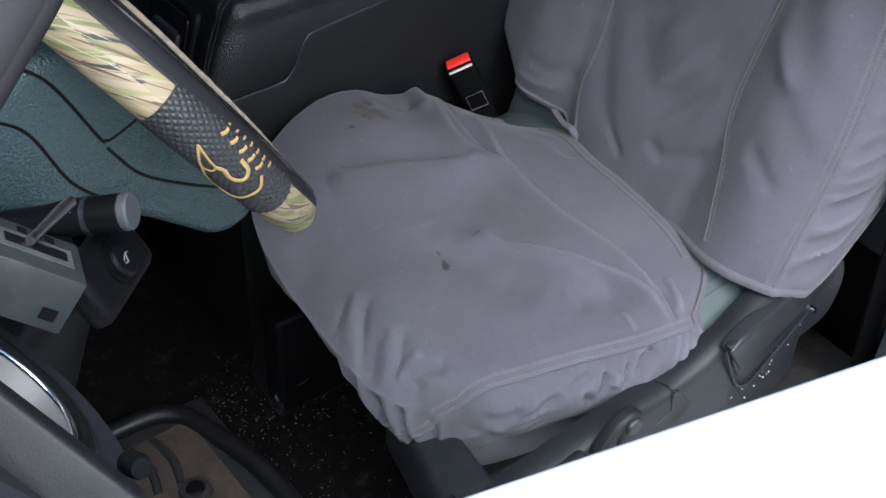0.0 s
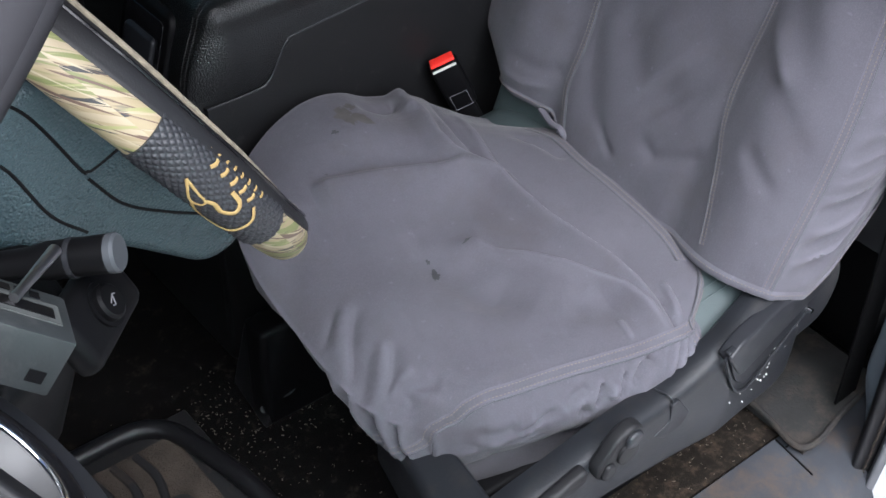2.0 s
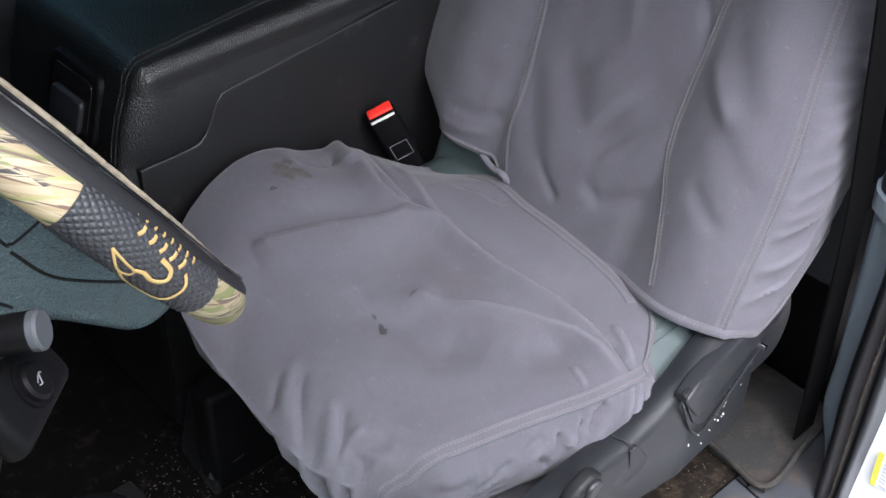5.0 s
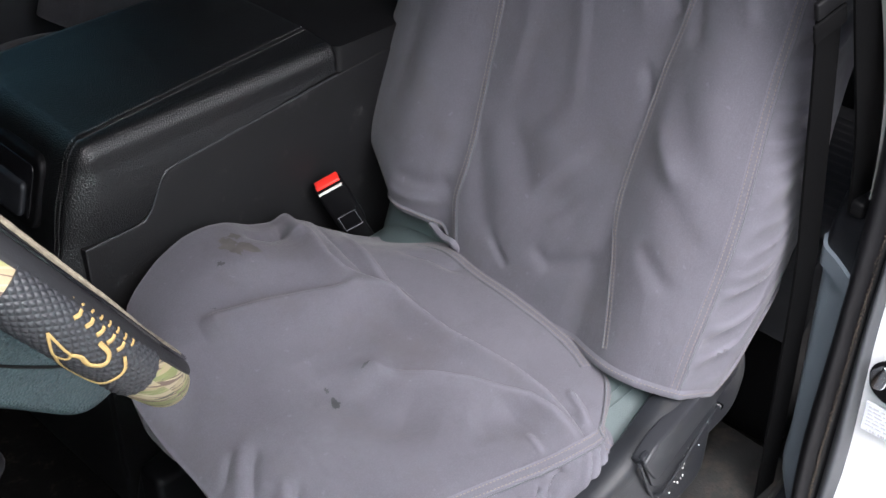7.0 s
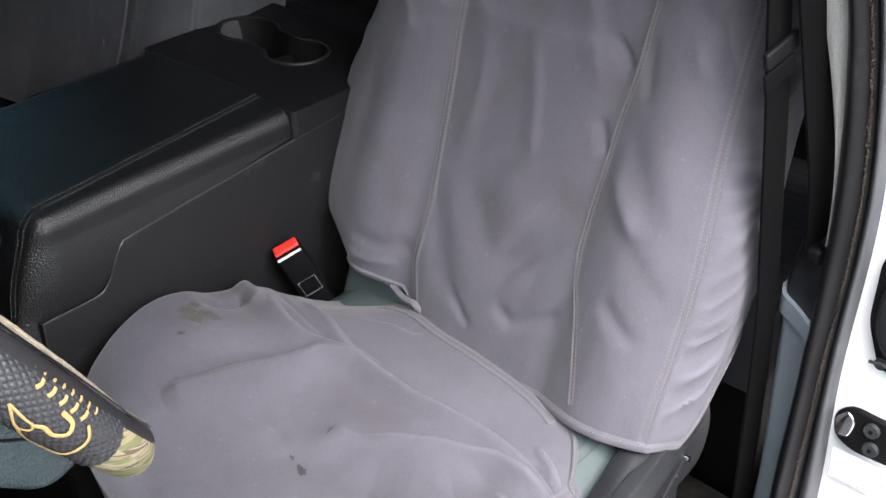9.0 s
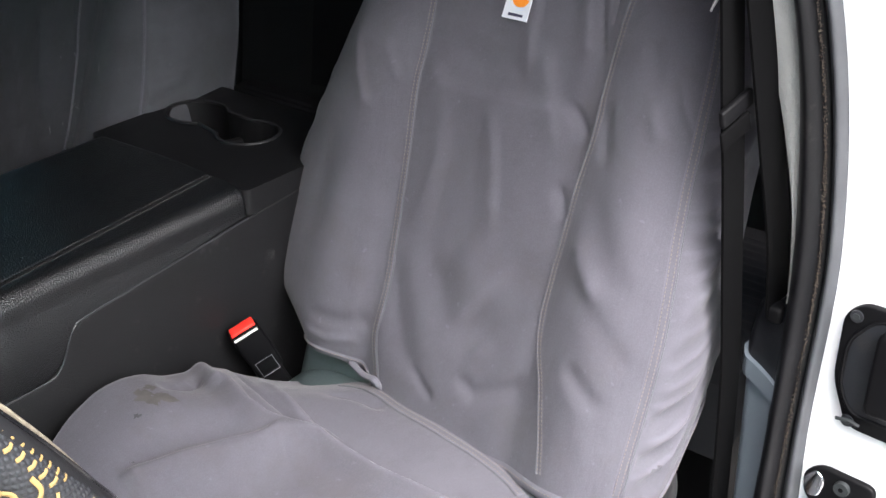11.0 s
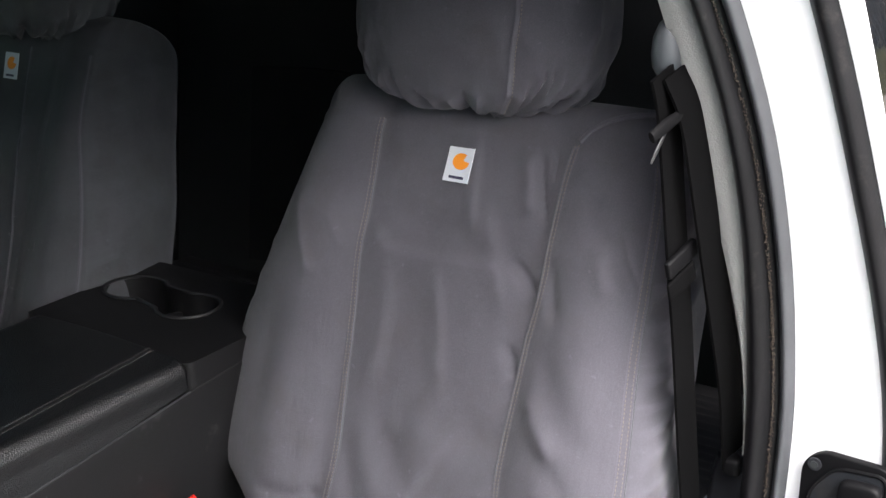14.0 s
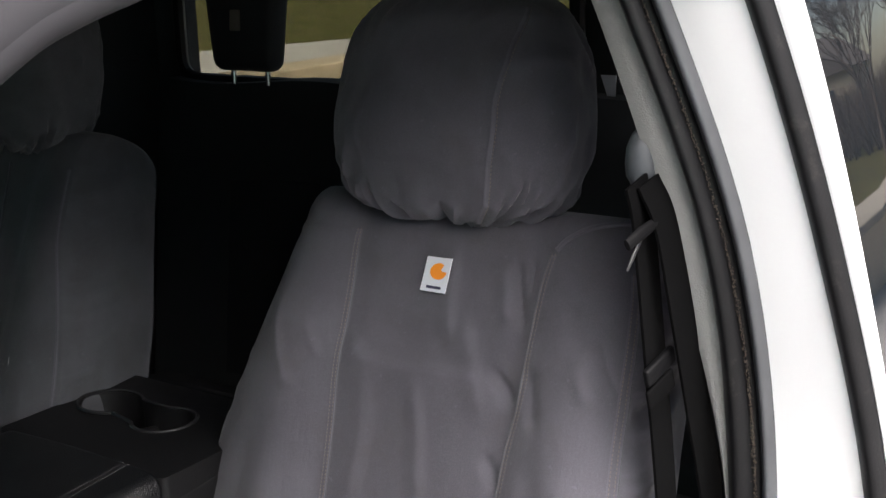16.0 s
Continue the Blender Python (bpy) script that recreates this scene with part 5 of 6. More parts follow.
    part("worn_patch", prism(rounded([(0.048, 0.898), (0.060, 0.902), (0.084, 0.866), (0.074, 0.850), (0.044, 0.846), (0.024, 0.862), (0.050, 0.872)], 0.004), 1, Y - 0.0042, Y + 0.002, 0.001), PLASTIC, sh, "scraped black patch")
    rnd = random.Random(4)
    for i in range(26):
        x = rnd.gauss(0.24, 0.045)
        z = 0.775 + rnd.uniform(0.01, 0.07) + 0.25 * max(0, x - 0.2)
        s = rnd.uniform(0.0006, 0.002)
        yy = Y - 0.0035 + 0.16 * max(0.0, x - 0.157)
        part("paint_speck", rbox((x, yy - 0.0012, z), (x + s * 0.7, yy + 0.003, z + s * rnd.uniform(0.8, 2.0)), 0), PAINT_CHIP, sh)


part("hinge_cover", prism(rounded([(0.26, 0.84), (0.28, 0.92), (0.36, 0.948), (0.415, 0.925), (0.440, 0.87), (0.42, 0.80), (0.32, 0.78)], 0.04), 1, -0.262, -0.225, 0.016, 4), PLASTIC_SMOOTH, seat, "dark grey hinge cover")
side_shield()
part("front_shield", hexa([(-0.246, -0.225, 0.76), (-0.200, -0.306, 0.77), (-0.16, -0.10, 0.76), (-0.205, -0.06, 0.76), (-0.244, -0.225, 0.852), (-0.200, -0.303, 0.884), (-0.16, -0.10, 0.860), (-0.203, -0.06, 0.850)], 0.012, 4), PLASTIC_DIRTY, seat, "dark grey front shield")
for y in (-0.19, 0.20):
    part("seat_track", rbox((-0.22, y - 0.025, FLOOR), (0.34, y + 0.025, 0.80), 0.01), BLACK, seat)
tc = part("track_cover", hexa([(-0.228, 0.173, FLOOR), (-0.093, 0.205, FLOOR), (-0.10, 0.295, FLOOR), (-0.214, 0.287, FLOOR), (-0.195, 0.190, 0.735), (-0.105, 0.212, 0.745), (-0.10, 0.292, 0.745), (-0.188, 0.282, 0.735)], 0.008), BLACK_GRAIN, seat, "black plastic cover over the seat track")
part("cap", tube([(-0.186, 0.189, 0.684), (-0.1865, 0.183, 0.687)], 0.021, 24), BLACK_GRAIN, tc)
part("cap_screw", tube([(-0.217, 0.190, 0.648), (-0.219, 0.187, 0.650)], 0.006, 12), BLACK_GRAIN, tc)
part("track_slot", rbox((-0.185, 0.205, 0.742), (-0.125, 0.262, 0.749), 0.002), MUD, tc, "dusty slot on top of the cover")

# ---- passenger seat ----
PY = 0.912
pseat = thing("passenger_seat", "truck passenger seat in a grey canvas cover darkened for shade, with pale scuffs", "car seat")
PORG = (0.225, PY, 1.000)
PFOLDS = [([(0.10, 0.5), (0.09, 0.40), (0.10, 0.3)], 0.012, 0.006, 1.6), ([(0.0, 0.35), (0.02, 0.25), (0.06, 0.15)], 0.02, 0.008, 1.3), ([(-0.1, 0.3), (-0.05, 0.2), (0.0, 0.1)], 0.02, -0.006, 1.0), ([(-0.2, 0.5), (-0.21, 0.4), (-0.2, 0.3)], 0.012, 0.004, 1.0)]
bm, pface, ploop = make_back(PORG, PFOLDS, 5.0, -1.0, 0.170)
pback = part("backrest_cover", bm, CLOTH_SHADED, pseat)
UPP = 1.0 if surface_normal(pface, 0.5, 0.3).x < 0 else -1.0
seam_on(pface, [(0.985, 0.0), (0.985, 0.15), (0.985, 0.3), (0.985, 0.45), (0.985, 0.59)], "side", pback, 0.003, 1, up_sign=UPP, thread=THREAD_DARK)
seam_on(pface, [(0.70, 0.02), (0.69, 0.2), (0.68, 0.4), (0.69, 0.59)], "panel", pback, 0.003, 1, up_sign=UPP, thread=THREAD_DARK)
label_tag(pback, pface, 0, 0.535, 0.577, 0.57, 0.64, UPP)
PHC = (0.505, PY - 0.01, 1.700)
headrest(pseat, PHC, HS, 4.0, CLOTH_SHADED)
for y in (-0.06, 0.06):
    part("head_post", tube([(0.49, PY + y, 1.52), (0.50, PY + y, 1.63)], 0.007, 10), CHROME, pseat)
part("cushion_cover", solid_sheet(lambda u, v: Vector((-0.26 + 0.52 * u, PY - 0.245 + 0.49 * v, 0.99 + 0.02 * math.cos(9 * v) - 0.03 * (2 * u - 1) ** 6 - 0.05 * (2 * v - 1) ** 8 + 0.006 * noise.noise(Vector((u * 6, v * 6, 2))))), lin(0, 1, 40), lin(0, 1, 40), lambda p: p - Vector((0, 0, 0.12))), CLOTH_SHADED, pseat)
part("seat_base", rbox((-0.2, PY - 0.24, FLOOR), (0.34, PY + 0.24, 0.92), 0.02), BLACK, pseat)
rnd = random.Random(12)
bm = bmesh.new()
for i in range(18):
    w = rnd.gauss(0.74, 0.09)
    s = rnd.uniform(0.12, 0.36)
    if not 0.05 < w < 0.97:
        continue
    p = pface(w, s) + surface_normal(pface, w, s) * UPP * 0.001
    L = rnd.choice((0.002, 0.003, 0.004, 0.012))
    a = rnd.uniform(0, 3.14)
    tube([p, p + UPB * L * math.sin(a) + Vector((0, L * math.cos(a), 0))], rnd.uniform(0.0003, 0.0005), 4, bm=bm)
tagged(part("pale_scuffs", bm, PRINT_PALE, pback), kind="stuff")

# ---- rear seat ----
rseat = thing("bench_seat", "dark grey fold-up rear bench seat with ribbed cloth", "bench seat")
def rback(u, v):
    y = -0.30 + 1.42 * v
    z = 0.98 + 0.628 * u
    dip = 0.014 * math.exp(-((y - 0.40) / 0.02) ** 2)
    return Vector((0.94 + 0.085 * u + dip + 0.02 * max(0, u - 0.85) ** 2 * 40 + 0.004 * noise.noise(Vector((y * 8, z * 8, 0))), y, z + 0.008 * math.sin(y * 11)))
part("backrest", solid_sheet(rback, lin(0, 1, 30), lin(0, 1, 80), lambda p: p + Vector((0.06, 0, 0))), REAR_VINYL, rseat, "dark vinyl rear backrest")
part("back_panel", solid_sheet(lambda u, v: rback(0.08 + 0.62 * u, 0.55 + 0.30 * v) - Vector((0.006, 0, 0)), lin(0, 1, 12), lin(0, 1, 12), lambda p: p + Vector((0.005, 0, 0))), REAR_CLOTH, rseat, "dark ribbed cloth insert")
def rcush(u, v):
    y = -0.28 + 1.36 * v
    x = 0.52 + 0.42 * u
    return Vector((x, y, 1.02 - 0.02 * u - 0.06 * max(0, 0.15 - u) ** 2 * 30 + 0.0022 * math.sin(x * 260) * (1 if 0.1 < u < 0.9 else 0)))
part("cushion", solid_sheet(rcush, lin(0, 1, 90), lin(0, 1, 40), lambda p: p - Vector((0, 0, 0.12))), REAR_CLOTH, rseat, "ribbed dark cloth rear cushion")
part("cushion_base", rbox((0.56, -0.26, FLOOR), (0.94, 1.06, 0.91), 0.02), BLACK, rseat)


def rear_headrest(y, x=1.0, z=0.0, posts=True):
    h = part("rear_head_restraint", hexa([(x, y - 0.080, z + 1.632), (x, y + 0.080, z + 1.632), (x + 0.05, y + 0.080, z + 1.632), (x + 0.05, y - 0.080, z + 1.632), (x, y - 0.100, z + 1.86), (x, y + 0.100, z + 1.86), (x + 0.065, y + 0.100, z + 1.86), (x + 0.065, y - 0.100, z + 1.86)], 0.022, 4), REAR_VINYL if posts else VINYL_LIT, rseat, "small black rear head restraint" if posts else "low rear head restraint, vinyl painted lighter as if lit by the window")
    if not posts:
        return
    # pale plate: the brightness through a see-through slot, put into the colour
    part("label", prism(rounded([(y - 0.008, 1.712), (y + 0.018, 1.712), (y + 0.014, 1.752), (y - 0.010, 1.752)], 0.004), 0, x - 0.004, x + 0.001, 0.001), SLOT_BRIGHT, h, "pale beige plate painted as the brightness through an open slot")
    for d in (-0.045, 0.045):
        part("post", tube([(1.03, y + d, 1.605), (1.03, y + d, 1.68)], 0.006, 10), CHROME, h)


rear_headrest(0.868)
# lowered and moved forward to fit the camera's view
rear_headrest(0.188, 0.94, -0.166, False)
part("paper_label", hexa([(1.072, 0.094, 1.602), (1.072, 0.104, 1.602), (1.073, 0.104, 1.602), (1.073, 0.094, 1.602), (1.072, 0.092, 1.650), (1.072, 0.121, 1.650), (1.073, 0.121, 1.650), (1.073, 0.092, 1.650)], 0), TAG_WHITE, rseat, "small white paper label")

# ---- centre console ----
con = thing("center_console", "black truck centre console with a padded leather lid and cup holders", "console")
LID = 1.222
part("body", rbox((-0.19, 0.315, FLOOR), (0.48, 0.630, 1.13), 0.012), CONSOLE_SIDE, con)
part("side_panel", prism([(-0.195, 0.70), (-0.195, 1.086), (-0.118, 1.088), (-0.104, 1.094), (-0.094, 1.106), (-0.078, 1.136), (-0.070, 1.144), (-0.056, 1.149), (0.215, 1.178), (0.44, 1.196), (0.44, 0.70)], 1, 0.301, 0.320, 0.003), CONSOLE_SIDE, con, "matt black side panel with a stepped edge")

# tube in a lighter plastic paints the highlight along the stepped edge
part("edge_highlight", tube(smooth_line([(-0.195, 0.3005, 1.087), (-0.118, 0.3005, 1.089), (-0.104, 0.3005, 1.095), (-0.094, 0.3005, 1.107), (-0.078, 0.3005, 1.137), (-0.070, 0.3005, 1.145), (-0.056, 0.3005, 1.150), (0.08, 0.3005, 1.1645), (0.215, 0.3005, 1.179)], 4), 0.0014, 6), PLASTIC_SMOOTH, con, "thin paler line painted as the highlight on the side panel's edge")

LR = 0.022
LX, LW, LY, LD = -0.156, 0.370, 0.326, 0.274


def seam_y(x):
    """The seam that runs along the lid, slightly askew to its edge."""
    return 0.331 + 0.036 * (x - LX) / LW


def lid_pt(u, v, low=None):
    """Padded lid. u, v cover the flat top; beyond 0..1 (in metres) the leather rolls over the edge and down."""
    uu, vv = min(1, max(0, u)), min(1, max(0, v))
    x = LX + LW * uu
    y = LY + LD * vv
    z = LID - 0.004 * (1 - uu) + 0.004 * math.sin(math.pi * vv)
    ef, en, es = max(0.0, -u), max(0.0, -v), max(0.0, v - 1)
    e = math.sqrt(ef * ef + en * en + es * es)
    if e > 0:
        dx, dy = -ef / e, (es - en) / e
        q = min(e / LR, math.pi / 2)
        out = LR * math.sin(q) + 0.004 * math.sin(min(1, max(0, e - 0.05) / 0.09) * math.pi)
        x, y = x + dx * out, y + dy * out
        z -= LR * (1 - math.cos(q)) + max(0.0, e - LR * math.pi / 2)
        x -= 0.30 * max(0.0, LID - 0.012 - z) * (ef / e) ** 2
    if u >= 0:
        z -= 0.0022 * math.exp(-((y - seam_y(x)) / 0.0026) ** 2)
    else:
        x += 0.0022 * math.exp(-((y - seam_y(LX)) / 0.0026) ** 2) * min(1.0, -u / 0.02)
    return Vector((x, y, z))


def side_low(x):
    """The stepped lower edge of the leather on the driver's side."""
    return interp(x, [-0.21, -0.118, -0.096, -0.078, -0.060, 0.22], [1.090, 1.092, 1.104, 1.138, 1.150, 1.182])


us = [-0.20 + 0.20 * i / 24 for i in range(24)] + lin(0, 1, 120)
vs = [-1 + i / 60 for i in range(60)] + lin(0, 0.2, 40)[:-1] + lin(0.2, 1, 40) + [1 + 0.12 * (i + 1) / 10 for i in range(10)]


def lid_grid(u, v):
    if v >= 0:
        return lid_pt(u, v)
    x = LX + LW * min(1, max(0, u)) - min(LR, max(0, -u))
    drop = LID - side_low(x)
    length = drop - LR + LR * math.pi / 2
    return lid_pt(u, v * length)


bm, _ = sheet(lid_grid, us, vs)
lid = part("lid", bm, LEATHER, con, "black padded leather lid with double grey stitching")
sol = lid.modifiers.new("thickness", "SOLIDIFY")
sol.thickness, sol.offset = 0.012, -1
for k in (-0.0048, 0.0048):
    pts, down = [], []
    for u in lin(0.0, 0.995, 110):
        yk = seam_y(LX + LW * u) + k - LY
        pts.append(lid_pt(u, yk / LD if yk > 0 else yk) + Vector((0, 0, 0.0006)))
    for i in range(30):
        yk = seam_y(LX) + k - LY
        down.append(lid_pt(-0.19 + 0.19 * i / 30, yk / LD if yk > 0 else yk))
    ups = [Vector((-0.8, 0, 0.3)).normalized()] * 30 + [Vector((0, 0, 1))] * 110
    part("stitching", stitches([p + n * 0.0008 for p, n in zip(down + pts, ups)], ups, 0.0042, 0.0016, 0.0005), LID_THREAD, lid, "double row of grey thread")
def slanted(bm):
    """Leans a piece with the front of the lid."""
    for q in bm.verts:
        q.co.x -= 0.30 * (1.19 - q.co.z)
    return bm


lt = part("latch_bezel", slanted(prism(rounded([(0.368, 1.092), (0.490, 1.092), (0.490, 1.186), (0.368, 1.186)], 0.022), 0, -0.194, -0.178, 0.005)), BLACK, con, "black latch bezel")
part("latch_well", slanted(prism(rounded([(0.382, 1.104), (0.476, 1.104), (0.476, 1.174), (0.382, 1.174)], 0.012), 0, -0.1955, -0.190, 0.001)), GLOSS, lt, "dark well behind the latch")
part("latch", slanted(prism(rounded([(0.392, 1.106), (0.466, 1.106), (0.466, 1.150), (0.392, 1.150)], 0.010), 0, -0.203, -0.194, 0.004)), PLASTIC, lt, "grey latch lever")
# cup holder block with two joined wells
def cup_block():
    x0, x1, y0, y1 = 0.217, 0.475, 0.303, 0.640
    z1 = 1.216
    A, B = (0.372, 0.578, 0.052), (0.362, 0.453, 0.047)
    rim = [(A[0] + A[2] * math.cos(radians(a)) * 0.88, A[1] + A[2] * math.sin(radians(a))) for a in range(-48, 229, 12)]
    rim += [(B[0] + B[2] * math.cos(radians(a)), B[1] + B[2] * math.sin(radians(a))) for a in range(133, 408, 12)]
    bm = bmesh.new()
    R = [bm.verts.new((x, y, z1)) for x, y in rim]
    outer = rounded([(x0, y0), (x1, y0), (x1, y1), (x0, y1)], 0.012, 4)
    O = [bm.verts.new((x, y, z1)) for x, y in outer]
    edges = [bm.edges.new((L[k], L[(k + 1) % len(L)])) for L in (R, O) for k in range(len(L))]
    bmesh.ops.triangle_fill(bm, edges=edges, use_beauty=True)
    cx, cy = 0.380, 0.535
    def inside(p):
        hit = False
        for (xa, ya), (xb, yb) in zip(rim, rim[1:] + rim[:1]):
            if (ya > p.y) != (yb > p.y) and p.x < xa + (xb - xa) * (p.y - ya) / (yb - ya):
                hit = not hit
        return hit
    for f in [f for f in bm.faces if inside(f.calc_center_median())]:
        bm.faces.remove(f)
    low = [bm.verts.new((v.co.x + (0 if v.co.y > y0 + 0.02 else -0.0), v.co.y, 1.10)) for v in O]
    deep = [bm.verts.new((v.co.x * 0.97 + 0.38 * 0.03, v.co.y, z1 - 0.075)) for v in R]
    for L, M in ((O, low), (R, deep)):
        for k in range(len(L)):
            j = (k + 1) % len(L)
            bm.faces.new((L[k], L[j], M[j], M[k]))
    bm.faces.new(deep)
    blk = part("cup_holder_block", bm, CONSOLE_SIDE, con, "matt black cup holder block with two wells")
    part("well_rim", tube([(x, y, z1 + 0.001) for x, y in rim], 0.0030, 8, closed=True), BLACK_GRAIN, blk, "raised black rim")
    part("divider", hexa([(0.345, 0.500, z1 - 0.075), (0.395, 0.500, z1 - 0.075), (0.395, 0.528, z1 - 0.075), (0.345, 0.528, z1 - 0.075), (0.345, 0.508, z1 - 0.026), (0.400, 0.508, z1 - 0.034), (0.400, 0.520, z1 - 0.034), (0.345, 0.520, z1 - 0.026)], 0.003), CONSOLE_SIDE, blk)


cup_block()

# ---- seat belt and buckle ----
bk = thing("seat_belt_buckle", "black seat belt buckle with a red release button beside the console", "belt buckle")
C = Vector((0.180, 0.268, 1.002))
ax = Vector((-0.42, 0.10, 0.90)).normalized()
sd = Vector((0.80, -0.45, 0.40))
sd = (sd - ax * sd.dot(ax)).normalized()
nn = ax.cross(sd).normalized()


def obox(c, a, b, d, ha, hb, hd, r):
    """A rounded box along three given directions."""
    pts = [c + a * i * ha + b * j * hb + d * k * hd for i in (-1, 1) for j, k in ((-1, -1), (1, -1), (1, 1), (-1, 1))]
    return hexa(pts, r)


bb = part("housing", obox(C, ax, sd, nn, 0.042, 0.021, 0.013, 0.006), BLACK, bk)
part("release_button", obox(C + ax * 0.041 + nn * 0.003, ax, sd, nn, 0.005, 0.018, 0.0085, 0.002), RED, bb, "red release button")
part("slot_edge", obox(C + ax * 0.040 - nn * 0.0125, ax, sd, nn, 0.0012, 0.018, 0.0015, 0.0), PAINT_CHIP, bb)
part("label_frame", tube([C - ax * 0.012 + sd * a * 0.013 - nn * 0.0136 - ax * b for a, b in ((-1, 0.0), (1, 0.0), (1, 0.028), (-1, 0.028))], 0.0006, 5, closed=True), PRINT_PALE, bb)
part("stalk", obox(C - ax * 0.085, ax, sd, nn, 0.05, 0.016, 0.008, 0.004), BLACK, bk)
belt = thing("seat_belt", "black webbing seat belt hanging beside the door post", "seat belt")


def strap(pts, width, across, name, parent, material, thick=0.0016):
    p = smooth_line(pts, 10)
    acr = Vector(across).normalized()
    bm = bmesh.new()
    rows = []
    for i, q in enumerate(p):
        t = (p[min(i + 1, len(p) - 1)] - p[max(i - 1, 0)]).normalized()
        s = (acr - t * acr.dot(t)).normalized()
        n = t.cross(s)
        rows.append([bm.verts.new(q + s * a * width / 2 + n * b * thick) for a, b in ((-1, -1), (1, -1), (1, 1), (-1, 1))])
    for A, B in zip(rows, rows[1:]):
        for k in range(4):
            bm.faces.new((A[k], A[(k + 1) % 4], B[(k + 1) % 4], B[k]))
    bm.faces.new(rows[0])
    bm.faces.new(rows[-1])
    return part(name, bm, material, parent)


strap([(0.305, -0.318, 1.646), (0.315, -0.322, 1.60), (0.340, -0.325, 1.45), (0.359, -0.325, 1.36), (0.381, -0.325, 1.235), (0.406, -0.325, 1.08), (0.43, -0.318, 0.88), (0.45, -0.31, 0.66)], 0.044, (0.93, -0.02, 0.1), "webbing", belt, WEB)
strap([(0.322, -0.325, 1.646), (0.332, -0.340, 1.60), (0.356, -0.350, 1.49), (0.390, -0.350, 1.40), (0.438, -0.350, 1.27), (0.458, -0.352, 1.16)], 0.046, (0.92, -0.08, 0.3), "return_webbing", belt, WEB)
gx = Vector((0.95, -0.15, 0.32)).normalized()
gz = Vector((-0.25, 0.05, 1)).normalized()
wg = part("web_guide", obox(Vector((0.333, -0.333, 1.448)), gz, gx, gz.cross(gx).normalized(), 0.010, 0.026, 0.004, 0.003), BLACK, belt, "black plastic web guide")
part("flap", obox(Vector((0.330, -0.336, 1.424)), gz, gx, gz.cross(gx).normalized(), 0.011, 0.024, 0.0022, 0.002), WEB, wg)
lp = part("latch_plate", tube([(0.262, -0.330, 1.592), (0.285, -0.333, 1.599), (0.318, -0.336, 1.606)], [0.006, 0.007, 0.005], 12, flat=0.5, up=(0.1, -0.9, 0.3)), BLACK, belt, "black latch plate with a bright tongue")
part("tongue", tube([(0.288, -0.332, 1.592), (0.276, -0.330, 1.578), (0.265, -0.329, 1.566)], [0.0035, 0.0045, 0.0025], 8, flat=0.35, up=(0.5, -0.8, 0.3)), STEEL_BRIGHT, lp, "bright metal tongue")
part("top_anchor", tube([(0.338, -0.308, z) for z in (1.632, 1.637, 1.645, 1.658, 1.675, 1.688, 1.695)], [0.004, 0.011, 0.0155, 0.017, 0.0155, 0.010, 0.004], 20), GREY_CAP, belt, "pale grey rounded belt anchor cover")

# ---- steering wheel and column ----
WC = Vector((-0.4764, -0.0325, 1.4094))
TAU, YAW = radians(35.44), radians(3.54)
WN = Vector((math.cos(TAU) * math.cos(YAW), math.cos(TAU) * math.sin(YAW), math.sin(TAU)))
WY = Vector((-math.sin(YAW), math.cos(YAW), 0))
WV = WN.cross(WY)
WR, WT = 0.2109, 0.0206
sw = thing("steering_wheel", "steering wheel in a camouflage cover with a black rubber grip", "steering wheel")


def rim_pt(phi, psi, r=WT):
    d = WY * math.cos(phi) + WV * math.sin(phi)
    return WC + d * (WR + r * math.cos(psi)) + WN * r * math.sin(psi)


def rim_part(name, a0, a1, n, r, material, label, relief=None, m=40):
    bm = bmesh.new()
    uvl = bm.loops.layers.uv.new("UVMap")
    rows = []
    for i in range(n):
        f = radians(a0 + (a1 - a0) * i / (n - 1))
        row = []
        for j in range(m):
            s = j * math.tau / m
            rr = r + (relief(f, s) if relief else 0.0)
            row.append(bm.verts.new(rim_pt(f, s, rr)))
        rows.append(row)
    for i in range(n - 1):
        for j in range(m):
            k = (j + 1) % m
            fc = bm.faces.new((rows[i][j], rows[i][k], rows[i + 1][k], rows[i + 1][j]))
            for lp_, (ii, jj) in zip(fc.loops, ((i, j), (i, j + 1), (i + 1, j + 1), (i + 1, j))):
                lp_[uvl].uv = (radians(a0 + (a1 - a0) * ii / (n - 1)) * WR * 10, jj / m * 1.6)
    bm.faces.new(rows[0])
    bm.faces.new(rows[-1])
    return part(name, bm, material, sw, label)


def scales(f, s):
    a = f * WR / 0.0036
    b = s * WT / 0.0031
    u, v = a + b, a - b
    return 0.0010 * (abs(math.sin(math.pi * u / 2)) * abs(math.sin(math.pi * v / 2)))


G0, G1 = 156, 191.5
rim_part("camo_cover", 60, G0, 60, WT, CAMO, "tan and olive marsh-grass camouflage cover")
rim_part("camo_cover", G1, 345, 80, WT, CAMO, "tan and olive marsh-grass camouflage cover")
grip = rim_part("grip_panel", G0 - 0.5, G1 + 0.5, 300, WT + 0.0012, GRIP, "black rubber grip with a scaled pattern", scales, 260)
part("bare_rim", tube([rim_pt(radians(a), 0, 0) for a in range(0, 62, 3)] + [rim_pt(radians(a), 0, 0) for a in ()], 0.018, 12), BLACK, sw)
part("bare_rim", tube([rim_pt(radians(a), 0, 0) for a in range(344, 362, 3)], 0.018, 12), BLACK, sw)
